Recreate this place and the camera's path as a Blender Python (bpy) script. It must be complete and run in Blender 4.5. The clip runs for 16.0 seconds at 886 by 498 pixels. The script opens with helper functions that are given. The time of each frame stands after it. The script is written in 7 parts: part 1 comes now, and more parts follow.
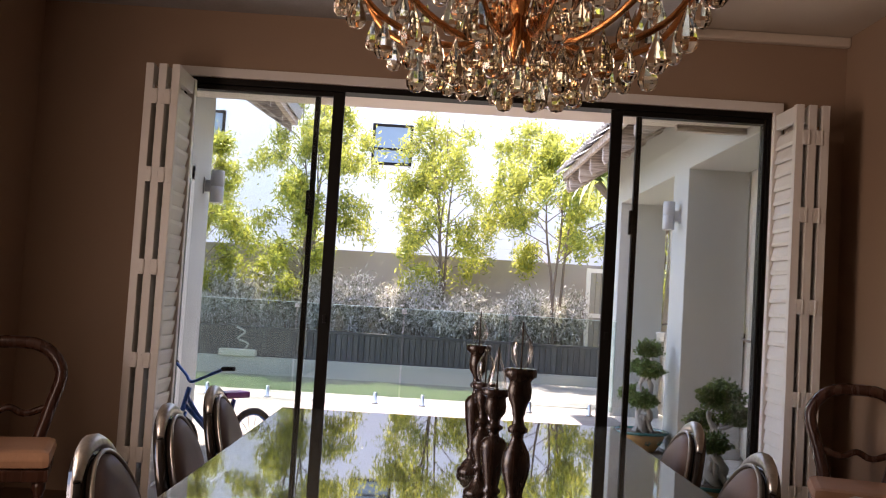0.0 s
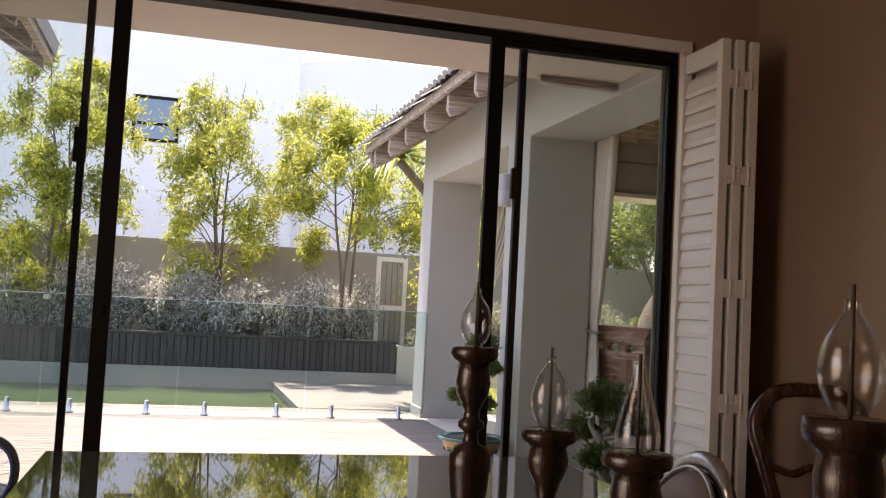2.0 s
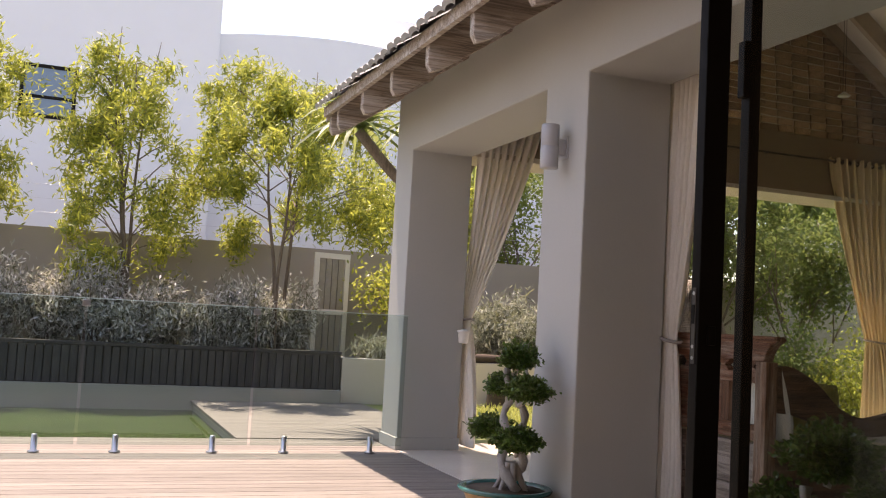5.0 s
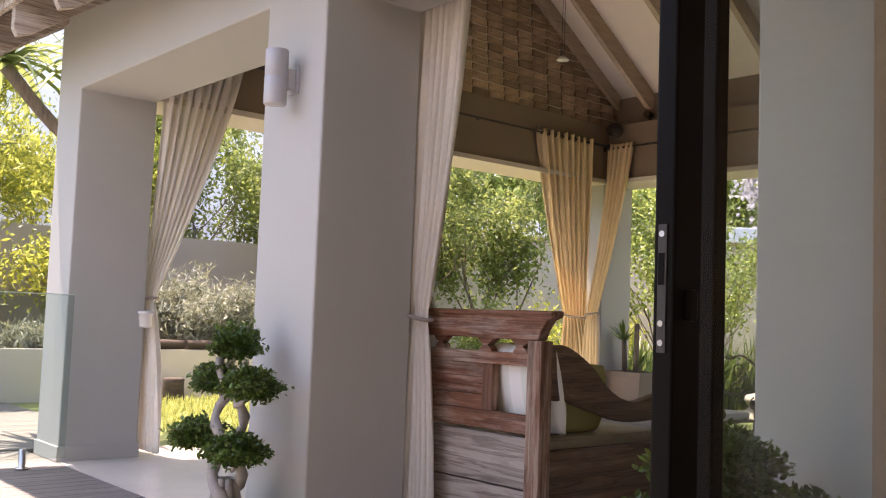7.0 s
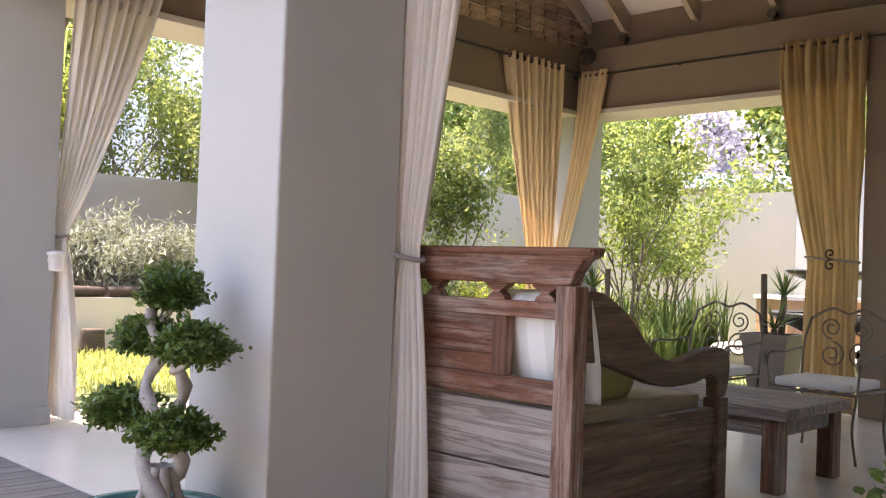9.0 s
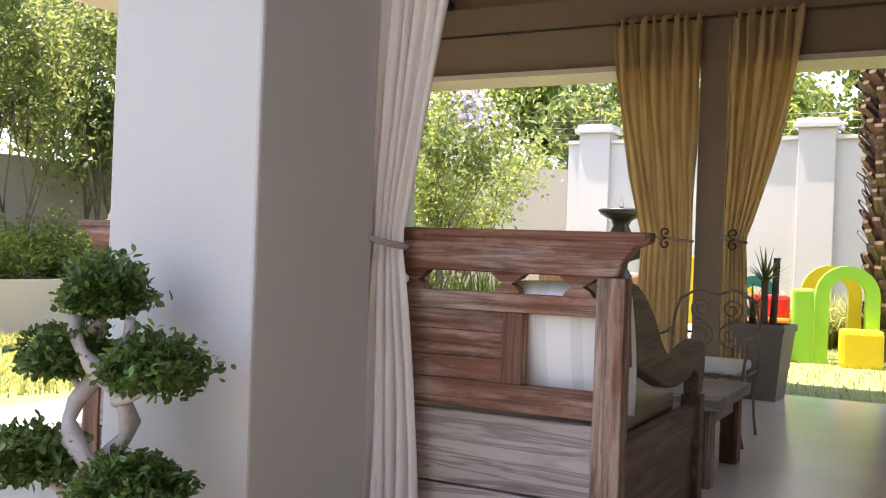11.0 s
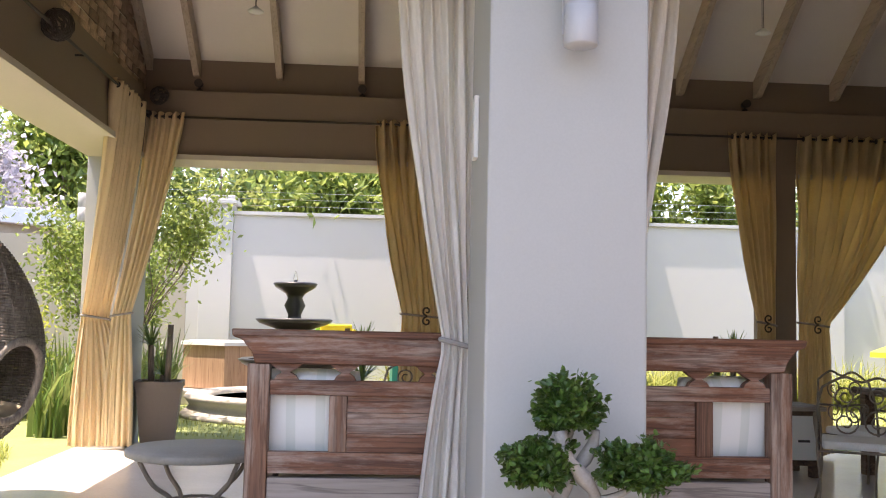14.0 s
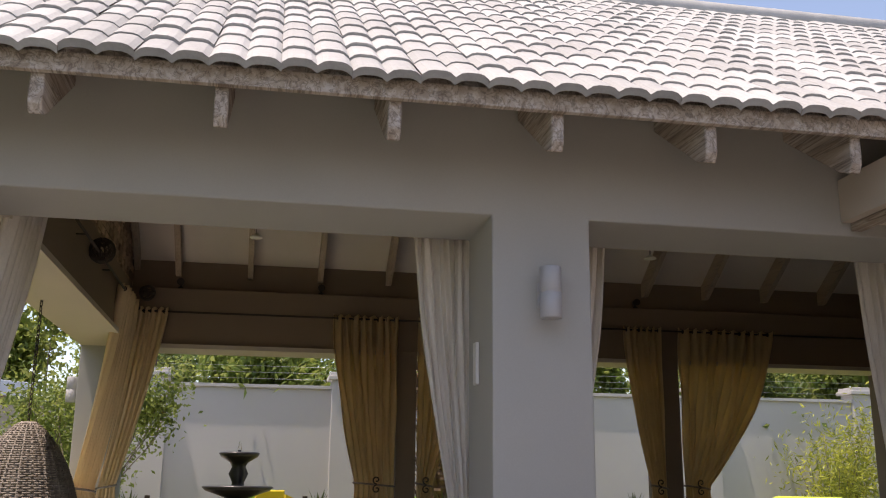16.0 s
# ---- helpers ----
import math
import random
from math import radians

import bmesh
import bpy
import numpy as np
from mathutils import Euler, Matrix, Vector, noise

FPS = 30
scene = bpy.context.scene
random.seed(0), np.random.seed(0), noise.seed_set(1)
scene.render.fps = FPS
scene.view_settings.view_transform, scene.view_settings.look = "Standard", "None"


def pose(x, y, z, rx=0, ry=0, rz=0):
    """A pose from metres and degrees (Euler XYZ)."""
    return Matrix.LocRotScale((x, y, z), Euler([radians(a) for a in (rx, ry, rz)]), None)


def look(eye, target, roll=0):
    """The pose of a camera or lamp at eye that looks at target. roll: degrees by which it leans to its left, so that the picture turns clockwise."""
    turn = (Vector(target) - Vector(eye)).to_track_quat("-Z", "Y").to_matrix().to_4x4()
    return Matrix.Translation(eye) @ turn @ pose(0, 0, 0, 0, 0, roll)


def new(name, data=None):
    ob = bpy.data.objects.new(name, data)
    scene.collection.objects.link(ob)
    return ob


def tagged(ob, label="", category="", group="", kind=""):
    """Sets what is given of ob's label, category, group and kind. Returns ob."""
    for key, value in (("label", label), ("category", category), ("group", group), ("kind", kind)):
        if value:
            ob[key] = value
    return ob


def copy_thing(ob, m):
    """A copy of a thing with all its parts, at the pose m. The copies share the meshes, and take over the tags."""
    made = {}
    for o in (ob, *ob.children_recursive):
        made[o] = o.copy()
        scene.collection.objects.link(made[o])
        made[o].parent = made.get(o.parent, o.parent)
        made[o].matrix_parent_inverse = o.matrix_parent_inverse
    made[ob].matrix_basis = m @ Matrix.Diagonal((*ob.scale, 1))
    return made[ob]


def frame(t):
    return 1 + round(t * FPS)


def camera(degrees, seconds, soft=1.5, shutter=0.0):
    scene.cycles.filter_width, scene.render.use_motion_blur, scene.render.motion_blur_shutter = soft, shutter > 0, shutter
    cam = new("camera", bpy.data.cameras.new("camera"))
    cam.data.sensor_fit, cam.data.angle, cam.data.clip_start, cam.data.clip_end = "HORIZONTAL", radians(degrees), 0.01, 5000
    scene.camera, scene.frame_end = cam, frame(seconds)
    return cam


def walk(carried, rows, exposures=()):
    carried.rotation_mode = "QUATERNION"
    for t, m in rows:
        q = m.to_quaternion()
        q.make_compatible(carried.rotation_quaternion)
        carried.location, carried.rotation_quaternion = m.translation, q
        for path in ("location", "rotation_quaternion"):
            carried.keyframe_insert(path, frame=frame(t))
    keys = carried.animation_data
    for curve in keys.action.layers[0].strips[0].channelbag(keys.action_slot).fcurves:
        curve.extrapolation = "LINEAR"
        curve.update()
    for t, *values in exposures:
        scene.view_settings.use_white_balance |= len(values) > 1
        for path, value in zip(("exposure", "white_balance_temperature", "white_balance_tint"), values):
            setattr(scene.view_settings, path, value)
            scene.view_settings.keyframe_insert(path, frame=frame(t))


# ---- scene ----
cam = camera(49.6, 16.0, soft=1.1)
METRES, EYE, TILT, LEAN, TURN = 12.6, 1.33, 0.0, 0.0, -0.6
ROWS = [
    (0.0, 0.0, 0.0, 0.0, -0.19, 3.15, -3.52),
    (0.5, -0.0048, 0.0285, -0.0018, -0.26, 3.5, -3.6),
    (1.0, -0.0128, 0.059, -0.0024, -4.79, 3.83, -3.46),
    (1.5, -0.0222, 0.0908, -0.0044, -9.42, 3.84, -3.33),
    (2.0, -0.0264, 0.1261, -0.0059, -14.56, 3.62, -3.03),
    (2.5, -0.0281, 0.1601, -0.0086, -14.94, 3.91, -3.16),
    (3.0, -0.0314, 0.1927, -0.012, -15.48, 4.06, -3.22),
    (5.5, -0.037, 0.3507, -0.0126, -25.17, 4.68, -3.03),
    (6.0, -0.0352, 0.3762, -0.0119, -32.79, 4.73, -2.59),
    (6.5, -0.0255, 0.4, -0.0127, -37.55, 4.26, -2.16),
    (7.0, -0.0145, 0.4195, -0.0151, -40.41, 4.17, -2.12),
    (7.5, -0.006, 0.4413, -0.0159, -42.92, 3.72, -2.24),
    (8.0, 0.0051, 0.4615, -0.0166, -43.57, 1.89, -2.21),
    (10.5, 0.0342, 0.5646, -0.0195, -54.16, 0.66, -2.44),
    (11.0, 0.0209, 0.5938, -0.017, -61.45, 0.16, -2.1),
    (11.5, 0.0088, 0.6252, -0.0166, -67.02, 0.25, -1.98),
    (12.0, -0.007, 0.658, -0.0164, -73.17, 0.31, -1.81),
    (12.5, -0.0218, 0.6896, -0.0133, -81.46, 0.05, -1.4),
    (13.0, -0.0361, 0.7262, -0.0082, -87.66, 3.58, -1.35),
    (13.5, -0.0558, 0.7672, -0.0103, -90.26, 4.02, -1.63),
    (14.0, -0.0736, 0.7999, -0.0077, -93.29, 4.45, -1.24),
    (14.5, -0.1019, 0.8236, -0.0028, -96.91, 6.66, -0.93),
    (15.0, -0.1362, 0.8409, -0.0002, -97.2, 9.49, -0.96),
    (15.5, -0.1736, 0.8533, 0.0027, -98.23, 12.26, -0.65),
    (16.0, -0.2105, 0.8645, -0.001, -100.05, 13.75, -0.5),
]
walk(cam, [(t, pose(0, 0, EYE, TILT, LEAN, TURN) @ pose(METRES * x, METRES * y, METRES * z, 90 + pitch, roll, yaw)) for t, x, y, z, yaw, pitch, roll in ROWS],
     [(0.0, 3.00, 7150, 27), (1.0, 2.80, 7350, 27), (2.0, 2.40, 7650, 26), (3.0, 2.20, 7850, 26), (5.5, 1.72, 8250, 26), (6.5, 2.30, 7800, 27), (7.5, 2.60, 7700, 27), (8.5, 2.80, 7400, 26),
      (10.4, 2.94, 7450, 23), (11.0, 2.74, 7450, 22), (12.5, 2.50, 7400, 21), (14.5, 2.42, 7350, 22), (15.0, 2.45, 7400, 22), (15.5, 2.28, 7500, 21), (16.0, 1.00, 7550, 21)])

# ---- world, sun, exposure ----
SUN_AZ, SUN_EL = 14.0, 74.0      # degrees west of +y, and above the horizon
world = bpy.data.worlds.new("World")
scene.world = world
world.use_nodes = True
wn = world.node_tree
sky = wn.nodes.new("ShaderNodeTexSky")
sky.sky_type = 'NISHITA'
sky.sun_disc = False
sky.sun_elevation = radians(SUN_EL)
sky.sun_rotation = radians(-SUN_AZ)
wn.nodes["Background"].inputs[1].default_value = 0.125
wn.links.new(sky.outputs[0], wn.nodes["Background"].inputs[0])
sun_dir = Vector((-math.sin(radians(SUN_AZ)) * math.cos(radians(SUN_EL)), math.cos(radians(SUN_AZ)) * math.cos(radians(SUN_EL)), math.sin(radians(SUN_EL))))
sun = new("sun", bpy.data.lights.new("sun", 'SUN'))
sun.data.energy, sun.data.angle, sun.data.color = 3.1, radians(0.53), (1.0, 0.96, 0.9)
sun.matrix_world = look(sun_dir * 40, (0, 0, 0))
# added fill lamp in an unseen west window, brightens the dining room
wl = new("window_light", bpy.data.lights.new("window_light", 'AREA'))
wl.data.shape, wl.data.size, wl.data.size_y = 'RECTANGLE', 2.2, 1.4
wl.data.energy, wl.data.color = 10.0, (1.0, 0.82, 0.66)
wl.matrix_world = pose(-2.58, 2.4, 1.65, 0, -90, 0)

# ---- materials ----
def base_mat(name):
    m = bpy.data.materials.new(name)
    m.use_nodes = True
    nt = m.node_tree
    return m, nt, nt.nodes["Principled BSDF"]


def coords(nt, scale=(1, 1, 1), world_space=False):
    mp = nt.nodes.new("ShaderNodeMapping")
    mp.inputs["Scale"].default_value = scale
    if world_space:
        g = nt.nodes.new("ShaderNodeNewGeometry")
        nt.links.new(g.outputs["Position"], mp.inputs[0])
    else:
        tc = nt.nodes.new("ShaderNodeTexCoord")
        nt.links.new(tc.outputs["Object"], mp.inputs[0])
    return mp.outputs[0]


def noise_tex(nt, vec, scale, detail=4, rough=0.55, dist=0.0):
    n = nt.nodes.new("ShaderNodeTexNoise")
    n.inputs["Scale"].default_value = scale
    n.inputs["Detail"].default_value = detail
    n.inputs["Roughness"].default_value = rough
    n.inputs["Distortion"].default_value = dist
    nt.links.new(vec, n.inputs["Vector"])
    return n.outputs[0]


def ramp(nt, fac, stops):
    r = nt.nodes.new("ShaderNodeValToRGB")
    r.color_ramp.elements[0].position, r.color_ramp.elements[0].color = stops[0][0], (*stops[0][1], 1)
    r.color_ramp.elements[1].position, r.color_ramp.elements[1].color = stops[-1][0], (*stops[-1][1], 1)
    for p, c in stops[1:-1]:
        e = r.color_ramp.elements.new(p)
        e.color = (*c, 1)
    nt.links.new(fac, r.inputs[0])
    return r.outputs[0]


def mix(nt, a, b, fac, mode='MIX'):
    n = nt.nodes.new("ShaderNodeMix")
    n.data_type, n.blend_type = 'RGBA', mode
    for sock, v in ((n.inputs[0], fac), (n.inputs[6], a), (n.inputs[7], b)):
        if isinstance(v, (int, float)):
            sock.default_value = v
        elif isinstance(v, tuple):
            sock.default_value = (*v, 1)
        else:
            nt.links.new(v, sock)
    return n.outputs[2]


def bump(nt, p, height, strength, dist=0.01):
    b = nt.nodes.new("ShaderNodeBump")
    b.inputs["Strength"].default_value = strength
    b.inputs["Distance"].default_value = dist
    nt.links.new(height, b.inputs["Height"])
    nt.links.new(b.outputs[0], p.inputs["Normal"])


def vary(nt, col, amount):
    """Brightness varied from piece to piece."""
    oi = nt.nodes.new("ShaderNodeObjectInfo")
    mr = nt.nodes.new("ShaderNodeMapRange")
    mr.inputs[3].default_value, mr.inputs[4].default_value = 1 - amount, 1 + amount
    nt.links.new(oi.outputs["Random"], mr.inputs[0])
    return mix(nt, col, mr.outputs[0], 1.0, 'MULTIPLY')


def k(c, f):
    return tuple(min(1, v * f) for v in c)


def plaster(name, c, rough=0.75, var=0.07, big=0.9, fine=90.0, bmp=0.12, metal=0.0, piece=0.0, spec=0.5):
    m, nt, p = base_mat(name)
    v = coords(nt)
    a = noise_tex(nt, v, big, 5, 0.6)
    b = noise_tex(nt, v, fine, 3)
    col = ramp(nt, a, [(0.3, k(c, 1 - var)), (0.7, k(c, 1 + var))])
    col = mix(nt, col, ramp(nt, b, [(0.3, k(c, 1 - var)), (0.7, k(c, 1 + var))]), 0.35)
    if piece:
        col = vary(nt, col, piece)
    nt.links.new(col, p.inputs["Base Color"])
    nt.links.new(ramp(nt, a, [(0.2, (rough * 0.85,) * 3), (0.8, (min(1, rough * 1.1),) * 3)]), p.inputs["Roughness"])
    p.inputs["Metallic"].default_value = metal
    p.inputs["Specular IOR Level"].default_value = spec
    if bmp:
        bump(nt, p, mix(nt, b, noise_tex(nt, v, fine * 0.12, 4), 0.5), bmp, 0.004)
    return m


def wood(name, dark, light, axis=0, scale=9.0, rough=0.6, wear=None, wear_amount=0.5, piece=0.0, bmp=0.35):
    """Grain runs along the axis; wear is a second colour that shows in patches."""
    m, nt, p = base_mat(name)
    s = [scale * 1.6] * 3
    s[axis] = scale * 0.09
    v = coords(nt, tuple(s))
    if piece:
        oi = nt.nodes.new("ShaderNodeObjectInfo")
        va = nt.nodes.new("ShaderNodeVectorMath")
        va.operation = 'ADD'
        sc = nt.nodes.new("ShaderNodeMath")
        sc.operation = 'MULTIPLY'
        sc.inputs[1].default_value = 57.0
        nt.links.new(oi.outputs["Random"], sc.inputs[0])
        nt.links.new(v, va.inputs[0])
        nt.links.new(sc.outputs[0], va.inputs[1])
        v = va.outputs[0]
    g = noise_tex(nt, v, 1.0, 8, 0.65, 0.6)
    f = noise_tex(nt, v, 5.0, 4, 0.7)
    col = ramp(nt, g, [(0.28, dark), (0.5, tuple((a + b) / 2 for a, b in zip(dark, light))), (0.72, light)])
    col = mix(nt, col, k(dark, 0.6), ramp(nt, f, [(0.53, (0, 0, 0)), (0.68, (0.35,) * 3 if wear else (0.8,) * 3)]))
    if wear:
        ws = [1.0, 1.0, 1.0]
        ws[axis] = 0.22
        w = noise_tex(nt, coords(nt, tuple(ws)), 7.0, 8, 0.75)
        w = mix(nt, w, g, 0.4)
        col = mix(nt, col, wear, ramp(nt, w, [(0.62 - 0.25 * wear_amount, (0, 0, 0)), (0.75 - 0.2 * wear_amount, (0.85, 0.85, 0.85))]))
        cs = [21.0] * 3
        cs[axis] = 0.9
        cr = noise_tex(nt, coords(nt, tuple(cs)), 1.0, 5, 0.55, 0.9)
        crack = ramp(nt, cr, [(0.44, (1, 1, 1)), (0.485, (0.16, 0.13, 0.12)), (0.5, (0.16, 0.13, 0.12)), (0.545, (1, 1, 1))])
        col = mix(nt, col, crack, 0.5, 'MULTIPLY')
        f = mix(nt, f, crack, 0.5)
    if piece:
        col = vary(nt, col, piece)
    nt.links.new(col, p.inputs["Base Color"])
    nt.links.new(ramp(nt, g, [(0.2, (rough * 0.8,) * 3), (0.8, (min(1, rough * 1.15),) * 3)]), p.inputs["Roughness"])
    bump(nt, p, mix(nt, g, f, 0.5), bmp, 0.004)
    return m


def leafy(name, c1, c2, rough=0.45, trans=0.45):
    m, nt, p = base_mat(name)
    g = nt.nodes.new("ShaderNodeNewGeometry")
    col = ramp(nt, g.outputs["Random Per Island"], [(0.0, c1), (0.55, tuple((a + b) / 2 for a, b in zip(c1, c2))), (1.0, c2)])
    nt.links.new(col, p.inputs["Base Color"])
    p.inputs["Roughness"].default_value = rough
    t = nt.nodes.new("ShaderNodeBsdfTranslucent")
    nt.links.new(mix(nt, col, (1.0, 1.0, 0.35), 0.25), t.inputs[0])
    ms = nt.nodes.new("ShaderNodeMixShader")
    ms.inputs[0].default_value = trans
    nt.links.new(p.outputs[0], ms.inputs[1])
    nt.links.new(t.outputs[0], ms.inputs[2])
    nt.links.new(ms.outputs[0], nt.nodes["Material Output"].inputs[0])
    return m


def pane_mat(name, tint, gain=0.3, power=4.5):
    """Flat window glass: clear straight through, with a real reflection on top."""
    m, nt, p = base_mat(name)
    nt.nodes.remove(p)
    t = nt.nodes.new("ShaderNodeBsdfTransparent")
    t.inputs[0].default_value = (*tint, 1)
    g = nt.nodes.new("ShaderNodeBsdfGlossy")
    g.inputs["Roughness"].default_value = 0.01
    f = nt.nodes.new("ShaderNodeLayerWeight")
    f.inputs[0].default_value = 0.5
    pw = nt.nodes.new("ShaderNodeMath")
    pw.operation = 'POWER'
    pw.inputs[1].default_value = power
    nt.links.new(f.outputs["Facing"], pw.inputs[0])
    ad = nt.nodes.new("ShaderNodeMath")
    ad.operation = 'MULTIPLY_ADD'
    ad.inputs[1].default_value, ad.inputs[2].default_value = gain, 0.025
    nt.links.new(pw.outputs[0], ad.inputs[0])
    ms = nt.nodes.new("ShaderNodeMixShader")
    nt.links.new(ad.outputs[0], ms.inputs[0])
    nt.links.new(t.outputs[0], ms.inputs[1])
    nt.links.new(g.outputs[0], ms.inputs[2])
    nt.links.new(ms.outputs[0], nt.nodes["Material Output"].inputs[0])
    return m


def cloth(name, c, var=0.1, trans=0.0, weave=700.0, rough=0.9):
    m, nt, p = base_mat(name)
    v = coords(nt)
    a = noise_tex(nt, v, 2.5, 5)
    b = noise_tex(nt, coords(nt, (1, 1, 0.25)), weave * 0.2, 2)
    col = mix(nt, ramp(nt, a, [(0.3, k(c, 1 - var)), (0.7, k(c, 1 + var))]), ramp(nt, b, [(0.3, k(c, 0.85)), (0.7, k(c, 1.1))]), 0.3)
    nt.links.new(col, p.inputs["Base Color"])
    p.inputs["Roughness"].default_value = rough
    p.inputs["Specular IOR Level"].default_value = 0.2
    bump(nt, p, b, 0.15, 0.002)
    if trans:
        t = nt.nodes.new("ShaderNodeBsdfTranslucent")
        nt.links.new(col, t.inputs[0])
        ms = nt.nodes.new("ShaderNodeMixShader")
        ms.inputs[0].default_value = trans
        nt.links.new(p.outputs[0], ms.inputs[1])
        nt.links.new(t.outputs[0], ms.inputs[2])
        nt.links.new(ms.outputs[0], nt.nodes["Material Output"].inputs[0])
    return m


def water_mat(name, c):
    m, nt, p = base_mat(name)
    v = coords(nt)
    nt.links.new(ramp(nt, noise_tex(nt, v, 0.6, 3), [(0.3, k(c, 0.8)), (0.7, k(c, 1.2))]), p.inputs["Base Color"])
    p.inputs["Roughness"].default_value = 0.03
    p.inputs["IOR"].default_value = 1.33
    bump(nt, p, noise_tex(nt, v, 3.0, 3), 0.08, 0.02)
    return m


def glass_mat(name, c=(1, 1, 1), rough=0.0):
    m, nt, p = base_mat(name)
    p.inputs["Base Color"].default_value = (*c, 1)
    p.inputs["Transmission Weight"].default_value = 1.0
    p.inputs["Roughness"].default_value = rough
    p.inputs["IOR"].default_value = 1.5
    return m


WALL_IN = plaster("taupe_wall", (0.33, 0.23, 0.16), 0.8, 0.06)
CEIL_IN = plaster("ceiling_cream", (0.62, 0.55, 0.46), 0.85, 0.04)
WALL_OUT = plaster("grey_plaster", (0.435, 0.432, 0.405), 0.8, 0.055, 0.7, 120.0, 0.15)
WALL_BOUND = plaster("boundary_plaster", (0.35, 0.32, 0.28), 0.85, 0.1, 0.6)
WALL_WHITE = plaster("white_garden_wall", (0.47, 0.465, 0.46), 0.8, 0.06, 0.5)
SOFFIT = plaster("soffit_plaster", (0.62, 0.55, 0.47), 0.85, 0.05)
WHITE_BUILD = plaster("white_render", (0.78, 0.79, 0.8), 0.8, 0.03)
WHITE_PAINT = plaster("white_paint", (0.74, 0.72, 0.68), 0.45, 0.03, 2.0, 60.0, 0.05)
CREAM_BOARD = plaster("cream_board", (0.8, 0.72, 0.63), 0.7, 0.04)
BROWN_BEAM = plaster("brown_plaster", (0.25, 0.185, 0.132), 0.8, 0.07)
ALU = plaster("dark_aluminium", (0.009, 0.0075, 0.0065), 0.5, 0.2, 3.0, 200.0, 0.03, 0.0, 0.0, 0.12)
STEEL = plaster("brushed_steel", (0.55, 0.55, 0.55), 0.3, 0.08, 8.0, 200.0, 0.03, 1.0)
LAMP_GREY = plaster("grey_metal_paint", (0.45, 0.45, 0.46), 0.45, 0.05)
FLOOR_OUT = plaster("screed", (0.68, 0.63, 0.56), 0.2, 0.1, 1.2, 40.0, 0.03)
FLOOR_IN = wood("indoor_boards", (0.09, 0.05, 0.03), (0.18, 0.11, 0.06), 1, 6.0, 0.4)
DECK = wood("grey_deck_board", (0.135, 0.118, 0.103), (0.26, 0.233, 0.21), 0, 10.0, 0.75, None, 0.5, 0.13)
SLAT_DARK = wood("dark_slat", (0.035, 0.03, 0.028), (0.085, 0.075, 0.07), 2, 8.0, 0.7, None, 0.5, 0.2)
RAFTER_OUT = wood("weathered_rafter", (0.3, 0.235, 0.18), (0.6, 0.52, 0.44), 0, 12.0, 0.85, (0.66, 0.63, 0.6), 0.5, 0.0, 0.7)
RAFTER_IN = wood("stained_rafter", (0.42, 0.32, 0.22), (0.56, 0.45, 0.34), 0, 8.0, 0.6)
TILE = plaster("concrete_roof_tile", (0.36, 0.362, 0.355), 0.9, 0.16, 5.0, 60.0, 0.3, 0.0, 0.14)
BRICK = plaster("whitewashed_brick", (0.4, 0.28, 0.19), 0.9, 0.55, 7.0, 60.0, 0.8, 0.0, 0.4)
MORTAR = plaster("mortar", (0.72, 0.63, 0.52), 0.95, 0.12, 6.0, 60.0, 0.4)
PANE = pane_mat("window_glass", (0.93, 0.95, 0.94))
PANE_FENCE = pane_mat("fence_glass", (0.84, 0.9, 0.885))
DARK_PANE = plaster("dark_glazing", (0.16, 0.23, 0.3), 0.08, 0.05, 1.0, 5.0, 0.0)
WATER = water_mat("pool_water", (0.06, 0.092, 0.03))
SOIL = plaster("soil", (0.09, 0.065, 0.045), 0.95, 0.3, 5.0, 60.0, 0.6)
LAWN = plaster("lawn", (0.19, 0.22, 0.07), 0.9, 0.35, 3.0, 150.0, 0.6)

# ---- mesh helpers ----
def part(name, bm, material, parent, label=""):
    me = bpy.data.meshes.new(name)
    bm.to_mesh(me)
    bm.free()
    me.materials.append(material)
    ob = new(name, me)
    ob.parent = parent
    if label:
        tagged(ob, label)
    return ob


def thing(name, label, category, m=None, group="", kind=""):
    ob = new(name)
    ob.empty_display_size = 0.1
    if m is not None:
        ob.matrix_basis = m
    return tagged(ob, label, category, group, kind)


def structure(name, bm, material, label, category, parent=None):
    ob = part(name, bm, material, parent)
    return tagged(ob, label, category, "", "structure")


def box(bm, x0, y0, z0, x1, y1, z1, bevel=0.0, m=None):
    ret = bmesh.ops.create_cube(bm, size=1.0)
    vs = ret["verts"]
    for v in vs:
        v.co = Vector((x0 + (v.co.x + 0.5) * (x1 - x0), y0 + (v.co.y + 0.5) * (y1 - y0), z0 + (v.co.z + 0.5) * (z1 - z0)))
    if bevel:
        es = list({e for v in vs for e in v.link_edges})
        r = bmesh.ops.bevel(bm, geom=es, offset=bevel, segments=2, affect='EDGES', profile=0.6)
        vs = list({v for f in r["faces"] for v in f.verts} | {v for v in vs if v.is_valid})
    if m is not None:
        bmesh.ops.transform(bm, matrix=m, verts=[v for v in vs if v.is_valid])
    return bm


def boxes(*items, bevel=0.0):
    bm = bmesh.new()
    for it in items:
        box(bm, *it, bevel=bevel)
    return bm


def smooth(bm):
    for f in bm.faces:
        f.smooth = True
    return bm


